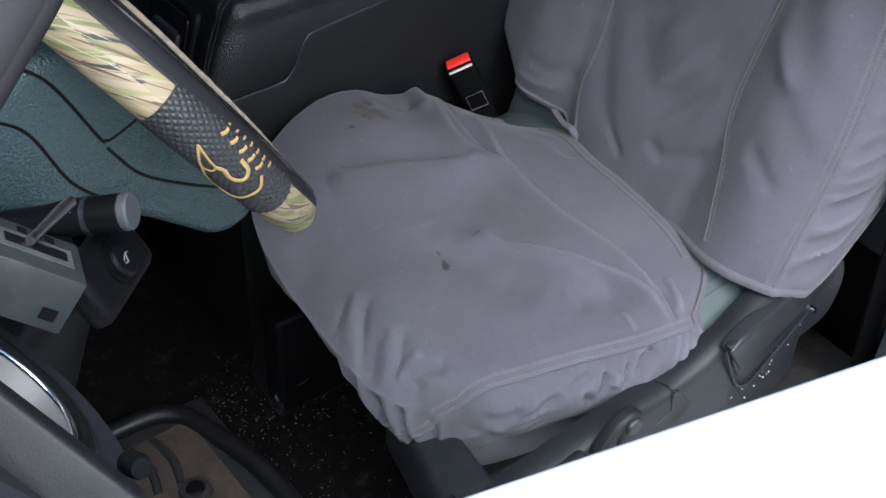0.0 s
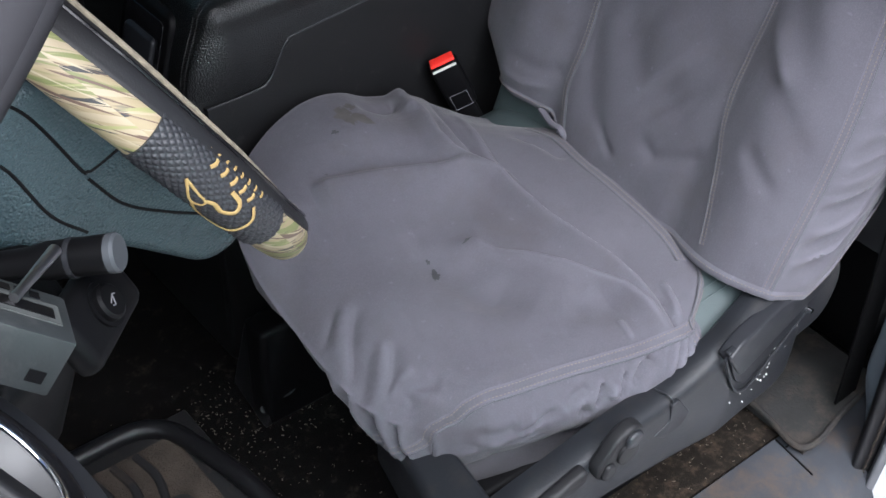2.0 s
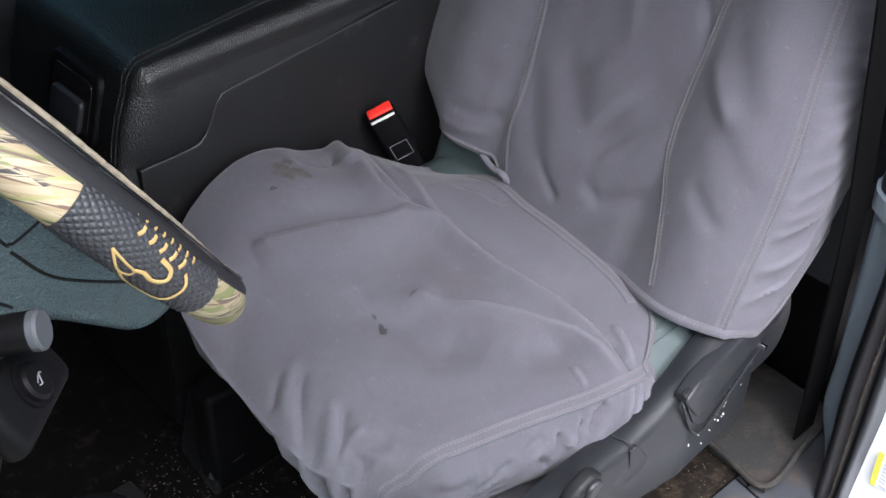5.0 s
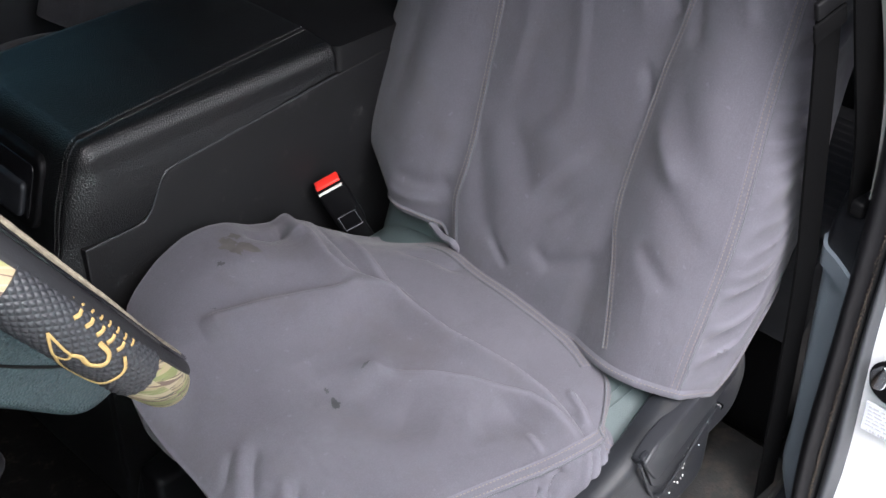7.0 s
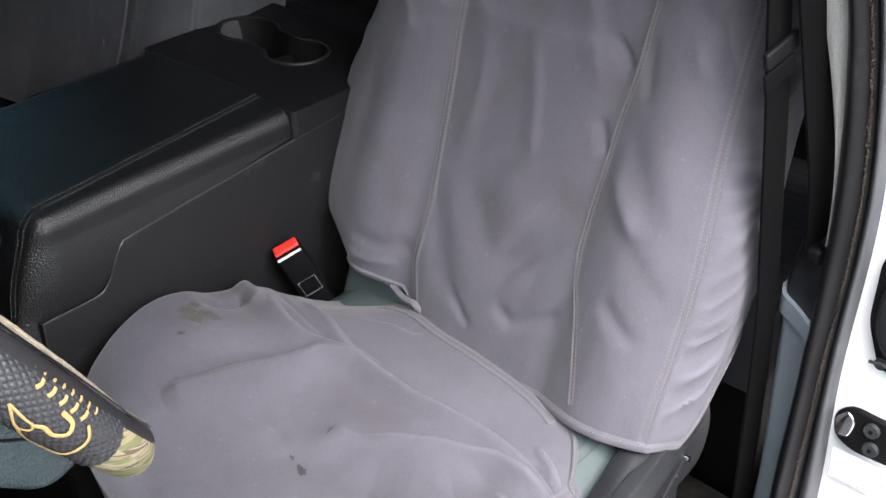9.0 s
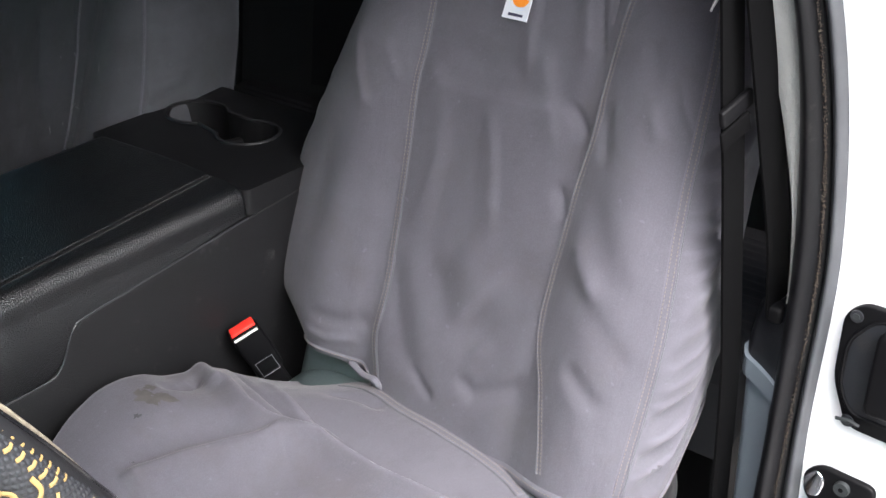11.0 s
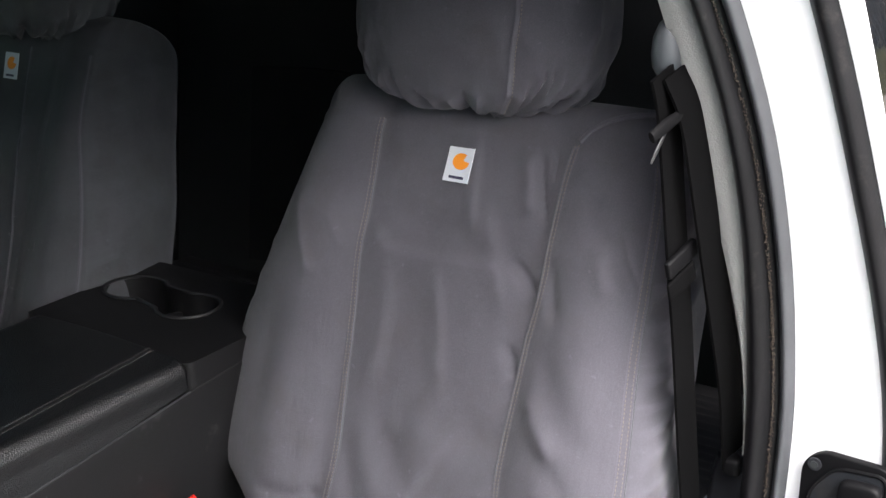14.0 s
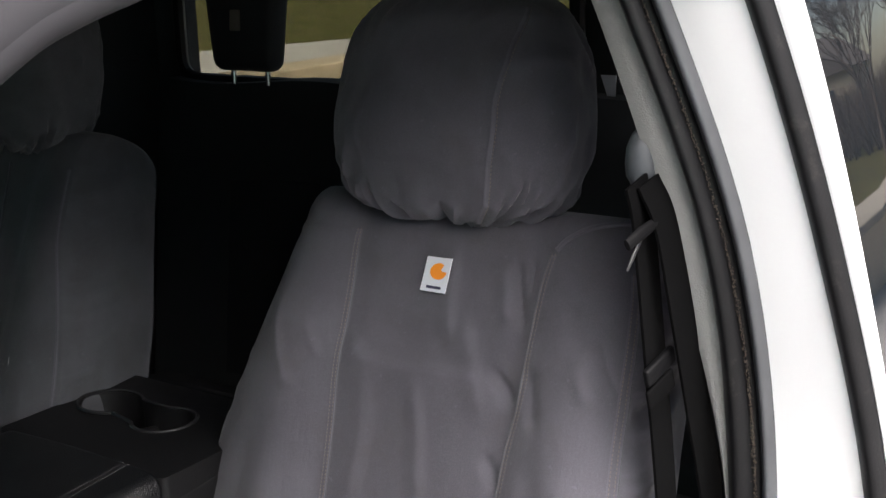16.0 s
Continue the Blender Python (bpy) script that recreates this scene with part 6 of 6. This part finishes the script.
# laced edge of the cover, standing off the rim on the driver's side
def lip_pt(a, w):
    f = radians(a)
    off = interp(a, [60, 120, 147, 159, 177, 197, 345], [0.020, 0.018, 0.014, 0.011, 0.007, 0.001, 0.002])
    p = rim_pt(f, radians(50 + 44 * w), WT + 0.0012 + off * w ** 1.5)
    return p + (rim_pt(f, radians(72), WT + 0.01) - rim_pt(f, radians(72), WT)) * 0.12 * math.sin(math.pi * w)


part("cover_edge", solid_sheet(lip_pt, lin(60, 345, 150), lin(0, 1, 10), lambda p: p - WN * 0.003), BLACK_GRAIN, sw, "black leather-grained edge of the cover")
part("cover_hem", tube([lip_pt(a, 1.02) + WN * 0.0008 for a in lin(60, 345, 200)], [0.0024 + 0.0005 * noise.noise(Vector((a * 0.9, 0, 0))) for a in lin(60, 345, 200)], 8), HEM_TAN, sw, "frayed tan hem")
part("lip_groove", tube([lip_pt(a, 0.72) + WN * 0.0008 for a in lin(60, 345, 150)], 0.0016, 6), GLOSS, sw)


def gold(pts, r, name):
    """A printed gold line on the grip: angle along the rim, angle round it."""
    line = smooth_line([(a, b, 0) for a, b in pts], 8)
    P = [rim_pt(radians(q.x), radians(q.y), WT + 0.0025) for q in line]
    N = [(rim_pt(radians(q.x), radians(q.y), WT + 0.01) - p).normalized() for q, p in zip(line, P)]
    part(name, tube(P, r, 8, flat=0.35, up=N), GOLD, grip, "gold printed mark")


gold([(165.3, -20), (169.6, -52), (172.0, -48), (171.8, -34), (169.5, -30), (165.3, -20)], 0.0011, "printed_curve")
gold([(171.8, -33), (173.5, -27), (176.0, -31), (178.2, -17), (177.4, 3), (174.5, 10)], 0.0019, "printed_curve")
gold([(170.5, -55), (172.5, -68), (176.0, -82), (179.8, -81), (182.6, -64), (183.0, -34), (182.8, -7), (181.0, 12)], 0.0015, "printed_curve")
for k in range(5):
    a = 168.4 + 2.75 * k
    gold([(a - 0.7, 23 - 2.2 * k), (a + 0.1, 33 - 2.2 * k), (a + 0.4, 44 - 2.6 * k)], 0.0016, "printed_bar")
for k in range(9):
    a = 164.6 + 2.15 * k
    c = interp(a, [164, 170, 176, 184], [72, 60, 51, 39])
    gold([(a, c - 7), (a + 0.5, c), (a + 0.7, c + 7)], 0.0011, "printed_bar")


hub = part("hub", tube([WC - WN * 0.045, WC - WN * 0.02, WC + WN * 0.01, WC + WN * 0.025], [0.05, 0.078, 0.078, 0.06], 32), BLACK, sw, "black wheel hub")
for a in (0, 180, 250, 290):
    part("spoke", tube([WC + (WY * math.cos(radians(a)) + WV * math.sin(radians(a))) * r - WN * 0.015 for r in (0.06, 0.13, WR)], [0.022, 0.017, 0.014], 12, flat=0.5, up=tuple(WN)), BLACK, sw)

dash = thing("dashboard", "teal-grey grained truck dashboard with column shroud and round vent", "dashboard")
part("column_shroud", prism(rounded([(-0.660, 1.470), (-0.560, 1.500), (-0.500, 1.470), (-0.405, 1.335), (-0.400, 1.275), (-0.440, 1.262), (-0.520, 1.325), (-0.600, 1.360), (-0.660, 1.380)], 0.03), 1, -0.150, 0.05, 0.014, 4), DASH, dash, "teal-grey steering column shroud")
for line in ([(-0.595, 1.500), (-0.566, 1.471), (-0.536, 1.412), (-0.531, 1.407), (-0.525, 1.407), (-0.504, 1.416), (-0.480, 1.428)], [(-0.531, 1.400), (-0.506, 1.364), (-0.468, 1.338), (-0.430, 1.318)], [(-0.625, 1.462), (-0.592, 1.438), (-0.566, 1.382), (-0.540, 1.352)]):
    part("shroud_gap", tube(smooth_line([(x, -0.1502, z) for x, z in line]), 0.0014, 8, flat=0.5, up=(0, 1, 0)), BLACK, dash, "dark joint of the shroud")
part("dash_body", prism(rounded([(-0.72, 1.05), (-0.645, 1.16), (-0.655, 1.34), (-0.70, 1.44), (-0.80, 1.50), (-1.24, 1.48), (-1.24, 1.0)], 0.03), 1, -0.25, 1.12, 0.015, 3), DASH, dash, "grained dashboard")
part("knee_panel", hexa([(-0.70, -0.30, 1.25), (-0.62, -0.24, 1.25), (-0.60, 0.26, 1.14), (-0.70, 0.26, 1.12), (-0.68, -0.30, 1.37), (-0.585, -0.262, 1.375), (-0.555, 0.26, 1.335), (-0.68, 0.26, 1.37)], 0.02, 4), BLACK, dash, "black knee panel below the column")
KN = Vector((0.62, -0.52, 0.58)).normalized()
KC = Vector((-0.579, -0.264, 1.381))
kp = part("switch_panel", obox(KC - KN * 0.012, Vector((0.70, 0.70, -0.12)).normalized(), Vector((-0.30, 0.46, 0.80)).normalized(), KN, 0.048, 0.026, 0.012, 0.010), BLACK, dash, "black switch panel")
part("switch_ring", tube([KC - KN * 0.004, KC + KN * 0.002], 0.0175, 28), BLACK, kp)
kn = part("switch_knob", tube([KC, KC + KN * 0.006, KC + KN * 0.008], [0.0145, 0.0140, 0.0115], 28), BLACK, kp, "round black push switch with a pale symbol")
s1 = Vector((0.70, 0.70, -0.12)).normalized()
s1 = (s1 - KN * s1.dot(KN)).normalized()
s2 = KN.cross(s1)
part("symbol", tube(smooth_line([KC + KN * 0.0086 + s1 * x + s2 * y for x, y in ((-0.005, -0.002), (-0.002, -0.003), (0.0, 0.0), (0.002, 0.003), (0.005, 0.002))], 5), 0.0006, 6), PRINT_PALE, kn)
part("symbol", tube([KC + KN * 0.0086 + s1 * x + s2 * y for x, y in ((-0.005, 0.0), (0.0, 0.0025))], 0.0005, 6), PRINT_PALE, kn)
# turn-signal stalk
st0, st1 = Vector((-0.640, -0.215, 1.412)), Vector((-0.569, -0.279, 1.433))
stalk = part("column_stalk", tube([st0, st0.lerp(st1, 0.35), st0.lerp(st1, 0.5), st0.lerp(st1, 0.97)], [0.010, 0.011, 0.0135, 0.0135], 24), BLACK, dash, "black column stalk with a grey end cap")
part("stalk_cap", tube([st0.lerp(st1, 0.95), st1, st1 + (st1 - st0) * 0.02], [0.0138, 0.0138, 0.012], 28), GREY_CAP, stalk, "round grey end cap")
part("stalk_ring", tube([st0.lerp(st1, 0.66), st0.lerp(st1, 0.70)], 0.0142, 24), PLASTIC, stalk)
for k in range(4):
    q = st0.lerp(st1, 0.55) + Vector((-0.0035 + 0.0028 * k, -0.0075, 0.0105 - 0.001 * k))
    part("mark", rbox(q - Vector((0.0008, 0.0008, 0.0008)), q + Vector((0.0008, 0.0008, 0.0008)), 0), PAINT_CHIP, stalk)
# round vent at the end of the dash
VC = Vector((-0.7165, -0.4209, 1.4557))
VN = Vector((0.781, -0.0549, 0.6221)).normalized()
v1 = Vector((0.3476, -0.7894, -0.506))
v1 = (v1 - VN * v1.dot(VN)).normalized()
v2 = VN.cross(v1)


def vent_ring(r, h, n=48):
    return [VC + VN * h + (v1 * math.cos(k * math.tau / n) + v2 * math.sin(k * math.tau / n)) * r for k in range(n)]


bm = bmesh.new()
rr = [[bm.verts.new(p) for p in vent_ring(r, h)] for r, h in ((0.050, 0.002), (0.047, -0.012), (0.038, -0.026), (0.020, -0.032), (0.004, -0.033))]
for A, B in zip(rr, rr[1:]):
    for k in range(48):
        bm.faces.new((A[k], A[(k + 1) % 48], B[(k + 1) % 48], B[k]))
bm.faces.new(rr[-1])
vt = part("vent_bowl", bm, SILVER, dash, "silver barrel of the round air vent")
part("vent_ring", tube(vent_ring(0.051, 0.002), 0.0022, 10, closed=True), CHROME, vt, "chrome ring")
part("vent_ring_outer", tube(vent_ring(0.064, -0.004), 0.0085, 12, closed=True), GLOSS, vt, "glossy black bezel")
for h in (-0.016, 0.0, 0.016):
    part("louvre", obox(VC - VN * 0.012 + v2 * h, v1, VN, v2, math.sqrt(0.046 ** 2 - h * h) * 0.97, 0.008, 0.0009, 0), SILVER, vt)
bm = bmesh.new()
rr = [[bm.verts.new(p) for p in vent_ring(r, h)] for r, h in ((0.058, -0.002), (0.076, -0.004), (0.098, -0.001), (0.105, -0.006), (0.107, -0.06))]
for A, B in zip(rr, rr[1:]):
    for k in range(48):
        bm.faces.new((A[k], A[(k + 1) % 48], B[(k + 1) % 48], B[k]))
part("vent_housing", bm, PLASTIC_SMOOTH, dash, "dark grey end housing of the dash")
part("end_panel", hexa([Vector(p) for p in [(-0.7262, -0.4408, 1.5005), (-0.6788, -0.531, 1.4486), (-0.6912, -0.5484, 1.4221), (-0.7638, -0.4937, 1.4201), (-0.7358, -0.4531, 1.5131), (-0.6884, -0.5433, 1.4612), (-0.7008, -0.5607, 1.4347), (-0.7734, -0.506, 1.4327)]], 0.004), BLACK_GRAIN, dash, "dark grey end panel of the dash")
bolt = Vector((-0.6745, -0.5119, 1.4467))
part("end_bolt", tube([bolt + Vector((0.0, 0.018, -0.012)), bolt + Vector((0.0, 0.004, -0.002)), bolt], [0.0075, 0.0075, 0.0060], 20), BLACK, dash, "dark blue-grey bumper")

# ---- trailer brake controller ----
bx = thing("brake_controller", "scuffed grey metal trailer brake controller box with a lever", "control box")
o = Vector((-0.6447, -0.3915, 1.4795))
e1 = Vector((0.0138, 0.0471, -0.0056))
e2 = Vector((-0.0233, 0.0032, -0.0311))
e3 = Vector((-0.0416, 0.0160, 0.0329)) * 1.35
box = part("case", hexa([o + e2, o + e1 + e2, o + e1 + e2 + e3, o + e2 + e3, o, o + e1, o + e1 + e3, o + e3], 0.0025, 2), STEEL, bx, "scuffed grey metal case")
n1, n2, n3 = e1.normalized(), e2.normalized(), e3.normalized()
part("slot", obox(o + e1 * 0.5 + e3 * 0.42 - n2 * 0.0002, n1, n2, n3, 0.005, 0.001, 0.020, 0.0), BLACK, box)
part("slot_plate", obox(o + e1 * 0.5 + e3 * 0.42 + n2 * 0.0003, n1, n2, n3, 0.010, 0.001, 0.024, 0.0), TAN_PLATE, box, "worn grey-green lever plate")
for k in range(3):
    part("print_bar", obox(o + e1 * 0.82 + e3 * (0.28 + 0.12 * k) - n2 * 0.0001, n1, n2, n3, 0.003, 0.0006, 0.003, 0.0), BLACK, box)
part("mount_hole", obox(Vector((-0.6704, -0.3852, 1.4656)), n1, n2, n3, 0.0012, 0.004, 0.005, 0), BLACK, box)
part("lever", tube([Vector((-0.6637, -0.3592, 1.5021)), Vector((-0.6637, -0.3592, 1.5021)).lerp(Vector((-0.623, -0.3209, 1.4905)), 0.18), Vector((-0.623, -0.3209, 1.4905))], [0.0032, 0.0030, 0.0042], 12), STEEL_BRIGHT, bx, "worn metal lever")
part("bracket", obox(o + e1 * 0.9 + e2 * 0.9 + e3 * 0.5 + Vector((-0.012, 0.018, -0.006)), n1, n2, n3, 0.03, 0.006, 0.026, 0.002), BLACK, bx)

# ---- floor of the footwell ----
fm = thing("floor_mat", "black rubber driver's floor mat caked with brown mud", "floor mat")
part("mat_tray", rbox((-0.85, -0.14, FLOOR), (-0.30, 0.275, FLOOR + 0.010), 0.003), MAT_RUBBER, fm)
part("mud_layer", solid_sheet(lambda u, v: Vector((-0.83 + 0.49 * u, -0.12 + 0.36 * v, FLOOR + 0.013 + 0.0015 * noise.noise(Vector((u * 14, v * 14, 0))))), lin(0, 1, 40), lin(0, 1, 30), lambda p: p - Vector((0, 0, 0.004))), MUD, fm, "dried brown mud")
part("mat_rim", tube(rounded([(-0.85, -0.14, FLOOR + 0.018), (-0.30, -0.14, FLOOR + 0.018), (-0.30, 0.10, FLOOR + 0.018), (-0.345, 0.275, FLOOR + 0.018), (-0.85, 0.275, FLOOR + 0.018)], 0.06), 0.014, 10, closed=True), RUBBER, fm, "raised rubber rim")

# ---- front post of the cab and the open front door ----
post_line = smooth_line([(-0.86, -0.40, 1.42), (-0.760, -0.355, 1.515), (-0.686, -0.335, 1.585), (-0.651, -0.325, 1.616), (-0.617, -0.318, 1.649), (-0.545, -0.310, 1.735), (-0.48, -0.314, 1.806), (-0.420, -0.325, 1.851), (-0.384, -0.330, 1.868), (-0.334, -0.340, 1.884), (-0.20, -0.375, 1.925), (0.25, -0.40, 1.95)])
structure("front_post", tube(post_line, 0.0195, 20), POST, "dark grey front roof post of the cab")
structure("front_post_seal", tube([p + Vector((0.003, -0.003, -0.006)) for p in post_line], 0.0160, 16), POST, "grey rubber seal along the front post")
fd = thing("front_door", "white truck front door standing partly open", "truck door")
DA, DB = Vector((-0.733, -0.845, 1.7855)), Vector((-0.657, -0.887, 1.8175))
dd = (DB - DA).normalized()
flat = Vector((dd.x, dd.y, 0)).normalized()
wide = Vector((-flat.y, flat.x, 0))
lowv = Vector((0, 0, -1))
p0, p1 = DA - dd * 0.22, DA + dd * 0.42
part("window_frame", hexa([p0 + lowv * 0.055, p1 + lowv * 0.055, p1 + lowv * 0.055 - wide * 0.035, p0 + lowv * 0.055 - wide * 0.035, p0, p1, p1 - wide * 0.035, p0 - wide * 0.035], 0.006), PAINT, fd, "white painted window frame")
hinge = Vector((DA.x, DA.y, 0)) - flat * 0.34 - wide * 0.02
part("door_panel", hexa([hinge + flat * k + wide * w + Vector((0, 0, z)) for z in (0.55, 1.20) for k, w in ((0, -0.06), (1.05, -0.06), (1.05, 0.02), (0, 0.02))], 0.02), PAINT, fd, "white door panel")
part("door_trim", hexa([hinge + flat * k + wide * w + Vector((0, 0, z)) for z in (0.60, 1.19) for k, w in ((0.04, 0.02), (1.0, 0.02), (1.0, 0.07), (0.04, 0.07))], 0.02), PLASTIC, fd, "dark grey inner door trim")
# unseen pane, added to dim low light on the cushion's front
part("dimming_pane", hexa([hinge + flat * k + wide * w + Vector((0, 0, 1.19)) for k, w in ((0.03, -0.022), (0.98, -0.022), (0.98, -0.017), (0.03, -0.017))] + [p + lowv * 0.05 - wide * w for p, w in ((p0, 0.020), (p1, 0.020), (p1, 0.015), (p0, 0.015))], 0), GLASS_TEAL, fd, "unseen green-tinted pane added to dim light from the front", False)
q0 = p0 + lowv * 0.03 - wide * 0.017
part("frame_leg", tube([hinge + flat * 0.02 + Vector((0, 0, 1.0)), q0], 0.018, 10), PAINT, fd)
q1 = p1 + lowv * 0.03 - wide * 0.017
part("frame_leg", tube([hinge + flat * 0.98 + Vector((0, 0, 1.0)), q1], 0.018, 10), PAINT, fd)

# ---- outdoors ----
structure("ground", rbox((-60, -60, -0.2), (60, 60, 0.0), 0), DRIVEWAY, "pale concrete ground, lightened to bounce light up at the cab")
# sidewalk and lawn beyond the truck, seen through the rear window
ed = Vector((2.6, -0.9, 0)).normalized()
away = Vector((0.9, 2.6, 0)).normalized()
base = Vector((14.8, 13.5, 0))
structure("pavement", hexa([base + ed * a + away * b + Vector((0, 0, z)) for z in (-0.05, 0.10) for a, b in ((-45, -6.5), (45, -6.5), (45, 0), (-45, 0))], 0.02), CONCRETE, "pale concrete sidewalk beside the lawn", False)
structure("lawn", solid_sheet(lambda u, v: base + ed * u + away * (0.02 + v) + Vector((0, 0, 0.09 + 0.05 * noise.noise(Vector((u * 0.8, v * 0.8, 0))) + 0.02 * v)), lin(-45, 45, 120), lin(0, 40, 60), lambda p: p - Vector((0, 0, 0.3))), GRASS, "dormant yellow-green lawn")

bed = thing("truck_bed", "truck bed side with a weathered wooden rail board", "truck bed")
part("bed_side", rbox((1.25, 1.20, 0.75), (3.3, 1.26, 1.535), 0.02), PAINT, bed)
part("bed_front", rbox((1.20, -0.5, 0.75), (1.25, 1.26, 1.35), 0.01), PAINT, bed)
part("rail_board", rbox((1.25, 1.16, 1.535), (3.3, 1.29, 1.575), 0.004), BOARD, bed, "weathered wooden board")
part("bed_floor", rbox((1.25, -0.5, 0.72), (3.3, 1.2, 0.76), 0), PLASTIC, bed)


def branch(bm, p, d, length, r, depth, rnd):
    q = p + d * length
    mid = p.lerp(q, 0.5) + Vector((rnd.uniform(-1, 1), rnd.uniform(-1, 1), 0)) * length * 0.06
    tube([p, mid, q], [r, r * 0.85, r * 0.65], 5, bm=bm)
    if depth == 0:
        return
    for k in range(rnd.choice((2, 3, 3)) if depth > 1 else 4):
        nd_ = (d + Vector((rnd.uniform(-1, 1), rnd.uniform(-1, 1), rnd.uniform(-0.25, 0.6))) * 0.75).normalized()
        branch(bm, p.lerp(q, rnd.uniform(0.55, 1.0)), nd_, length * rnd.uniform(0.6, 0.8), r * 0.6, depth - 1, rnd)


def bare_tree(x, y, seed, h):
    t = thing("bare_tree", "leafless tree with fine reddish-brown twigs on the lawn", "tree", (x, y, 0), "trees along the street")
    rnd = random.Random(seed)
    bm = bmesh.new()
    tube([(0, 0, -0.05), (0.03, 0.0, h * 0.12), (0.0, 0.04, h * 0.26)], [0.22, 0.17, 0.14], 10, bm=bm)
    part("trunk", bm, BARK, t)
    bm = bmesh.new()
    for k in range(6):
        a = k * 1.05 + rnd.uniform(-0.3, 0.3)
        branch(bm, Vector((0, 0.04, h * rnd.uniform(0.18, 0.26))), Vector((math.cos(a) * 0.6, math.sin(a) * 0.6, 0.8)).normalized(), h * 0.24, 0.045, 5, rnd)
    part("crown", bm, BARK, t, "bare twiggy crown")


bare_tree(21.0, -7.8, 3, 6.5)
bare_tree(26.5, -11.0, 5, 7.5)
bare_tree(29.5, -5.8, 8, 7.0)
bare_tree(18.5, -12.0, 9, 6.0)
bare_tree(33.0, -13.5, 13, 7.5)


def brush(x0, x1, y0, y1, h, n, seed):
    """A thicket of bare stems."""
    rnd = random.Random(seed)
    bm = bmesh.new()
    for k in range(n):
        p = Vector((rnd.uniform(x0, x1), rnd.uniform(y0, y1), 0.03))
        for j in range(5):
            d = Vector((rnd.gauss(0, 0.35), rnd.gauss(0, 0.35), 1)).normalized()
            q = p + d * h * rnd.uniform(0.55, 1.0)
            tube([p, p.lerp(q, 0.5) + Vector((rnd.gauss(0, 0.06), rnd.gauss(0, 0.06), 0)), q], [0.025, 0.018, 0.006], 3, bm=bm)
    return bm


tagged(part("brush", brush(24, 36, -20, -5.5, 2.2, 900, 31), BARK), "dense bare brown brush on the far lawn", "shrubs", kind="stuff")
house = thing("house", "tan-sided house with a brown shingle roof across the street", "house", (50, -25, 0))
part("wall", rbox((-5, -6, 0), (5, 6, 3.0), 0), SIDING, house, "tan lap-sided walls", False)
part("roof", prism([(-6.6, 2.9), (6.6, 2.9), (0, 5.6)], 0, -5.5, 5.5, 0), SHINGLE, house, "brown shingle roof", False)
part("garage_door", rbox((-5.06, -3, 0), (-5.0, 1.5, 2.2), 0.01), TAG_WHITE, house)
part("window", rbox((-5.05, 2.5, 1.0), (-5.0, 4.2, 2.2), 0.01), GLASS_DARK, house)
gw = thing("retaining_wall", "low tan garden wall beside the driveway", "garden wall", (7, -4.2, 0))
part("wall_body", rbox((-3.5, -0.3, 0), (6, 0.3, 0.55), 0.02), SIDING, gw)
part("coping", rbox((-3.6, -0.36, 0.55), (6.1, 0.36, 0.63), 0.02), CONCRETE, gw)
structure("lawn_far", rbox((9, -58, -0.1), (58, -4.6, 0.04), 0), GRASS, "dormant lawn around the house")

# ---- crumbs on the carpet ----
rnd = random.Random(21)
bm = bmesh.new()
for k in range(700):
    x, y = rnd.uniform(-0.55, 0.02), rnd.uniform(-0.10, 0.29)
    if rnd.random() < 0.35:
        x, y = rnd.gauss(-0.27, 0.07), rnd.gauss(0.20, 0.06)
    L = rnd.choice((0.0010, 0.0014, 0.002, 0.002, 0.004))
    g = rnd.uniform(0, 6.28)
    tube([(x, y, FLOOR + 0.002), (x + L * math.cos(g), y + L * math.sin(g), FLOOR + 0.0028)], rnd.uniform(0.0003, 0.0008), 4, bm=bm)
for k in range(280):
    x, y = rnd.uniform(-0.05, 0.38), rnd.uniform(-0.28, -0.16)
    L = rnd.choice((0.0008, 0.001, 0.0015, 0.002, 0.004))
    g = rnd.uniform(0, 6.28)
    tube([(x, y, 0.629), (x + L * math.cos(g), y + L * math.sin(g), 0.6295)], rnd.uniform(0.0003, 0.0007), 4, bm=bm)
tagged(part("crumbs", bm, DEBRIS), "pale straw and wood crumbs scattered on the carpet", "debris", kind="stuff")
# ribs of the mat
for k in range(4):
    x = -0.40 - 0.034 * k
    part("mat_rib", tube(smooth_line([(x, 0.235, FLOOR + 0.012), (x + 0.006, 0.185, FLOOR + 0.014), (x - 0.004, 0.14, FLOOR + 0.012)]), 0.0065, 8, flat=0.8, up=(0, 0, 1)), MAT_RUBBER, fm)
part("mat_stud", tube([(-0.395, 0.115, FLOOR + 0.012), (-0.395, 0.115, FLOOR + 0.020)], [0.024, 0.021], 28), MAT_RUBBER, fm, "round mat fixing stud")
part("stud_cap", tube([(-0.395, 0.115, FLOOR + 0.019), (-0.395, 0.115, FLOOR + 0.024)], [0.014, 0.011], 24), BLACK, fm)
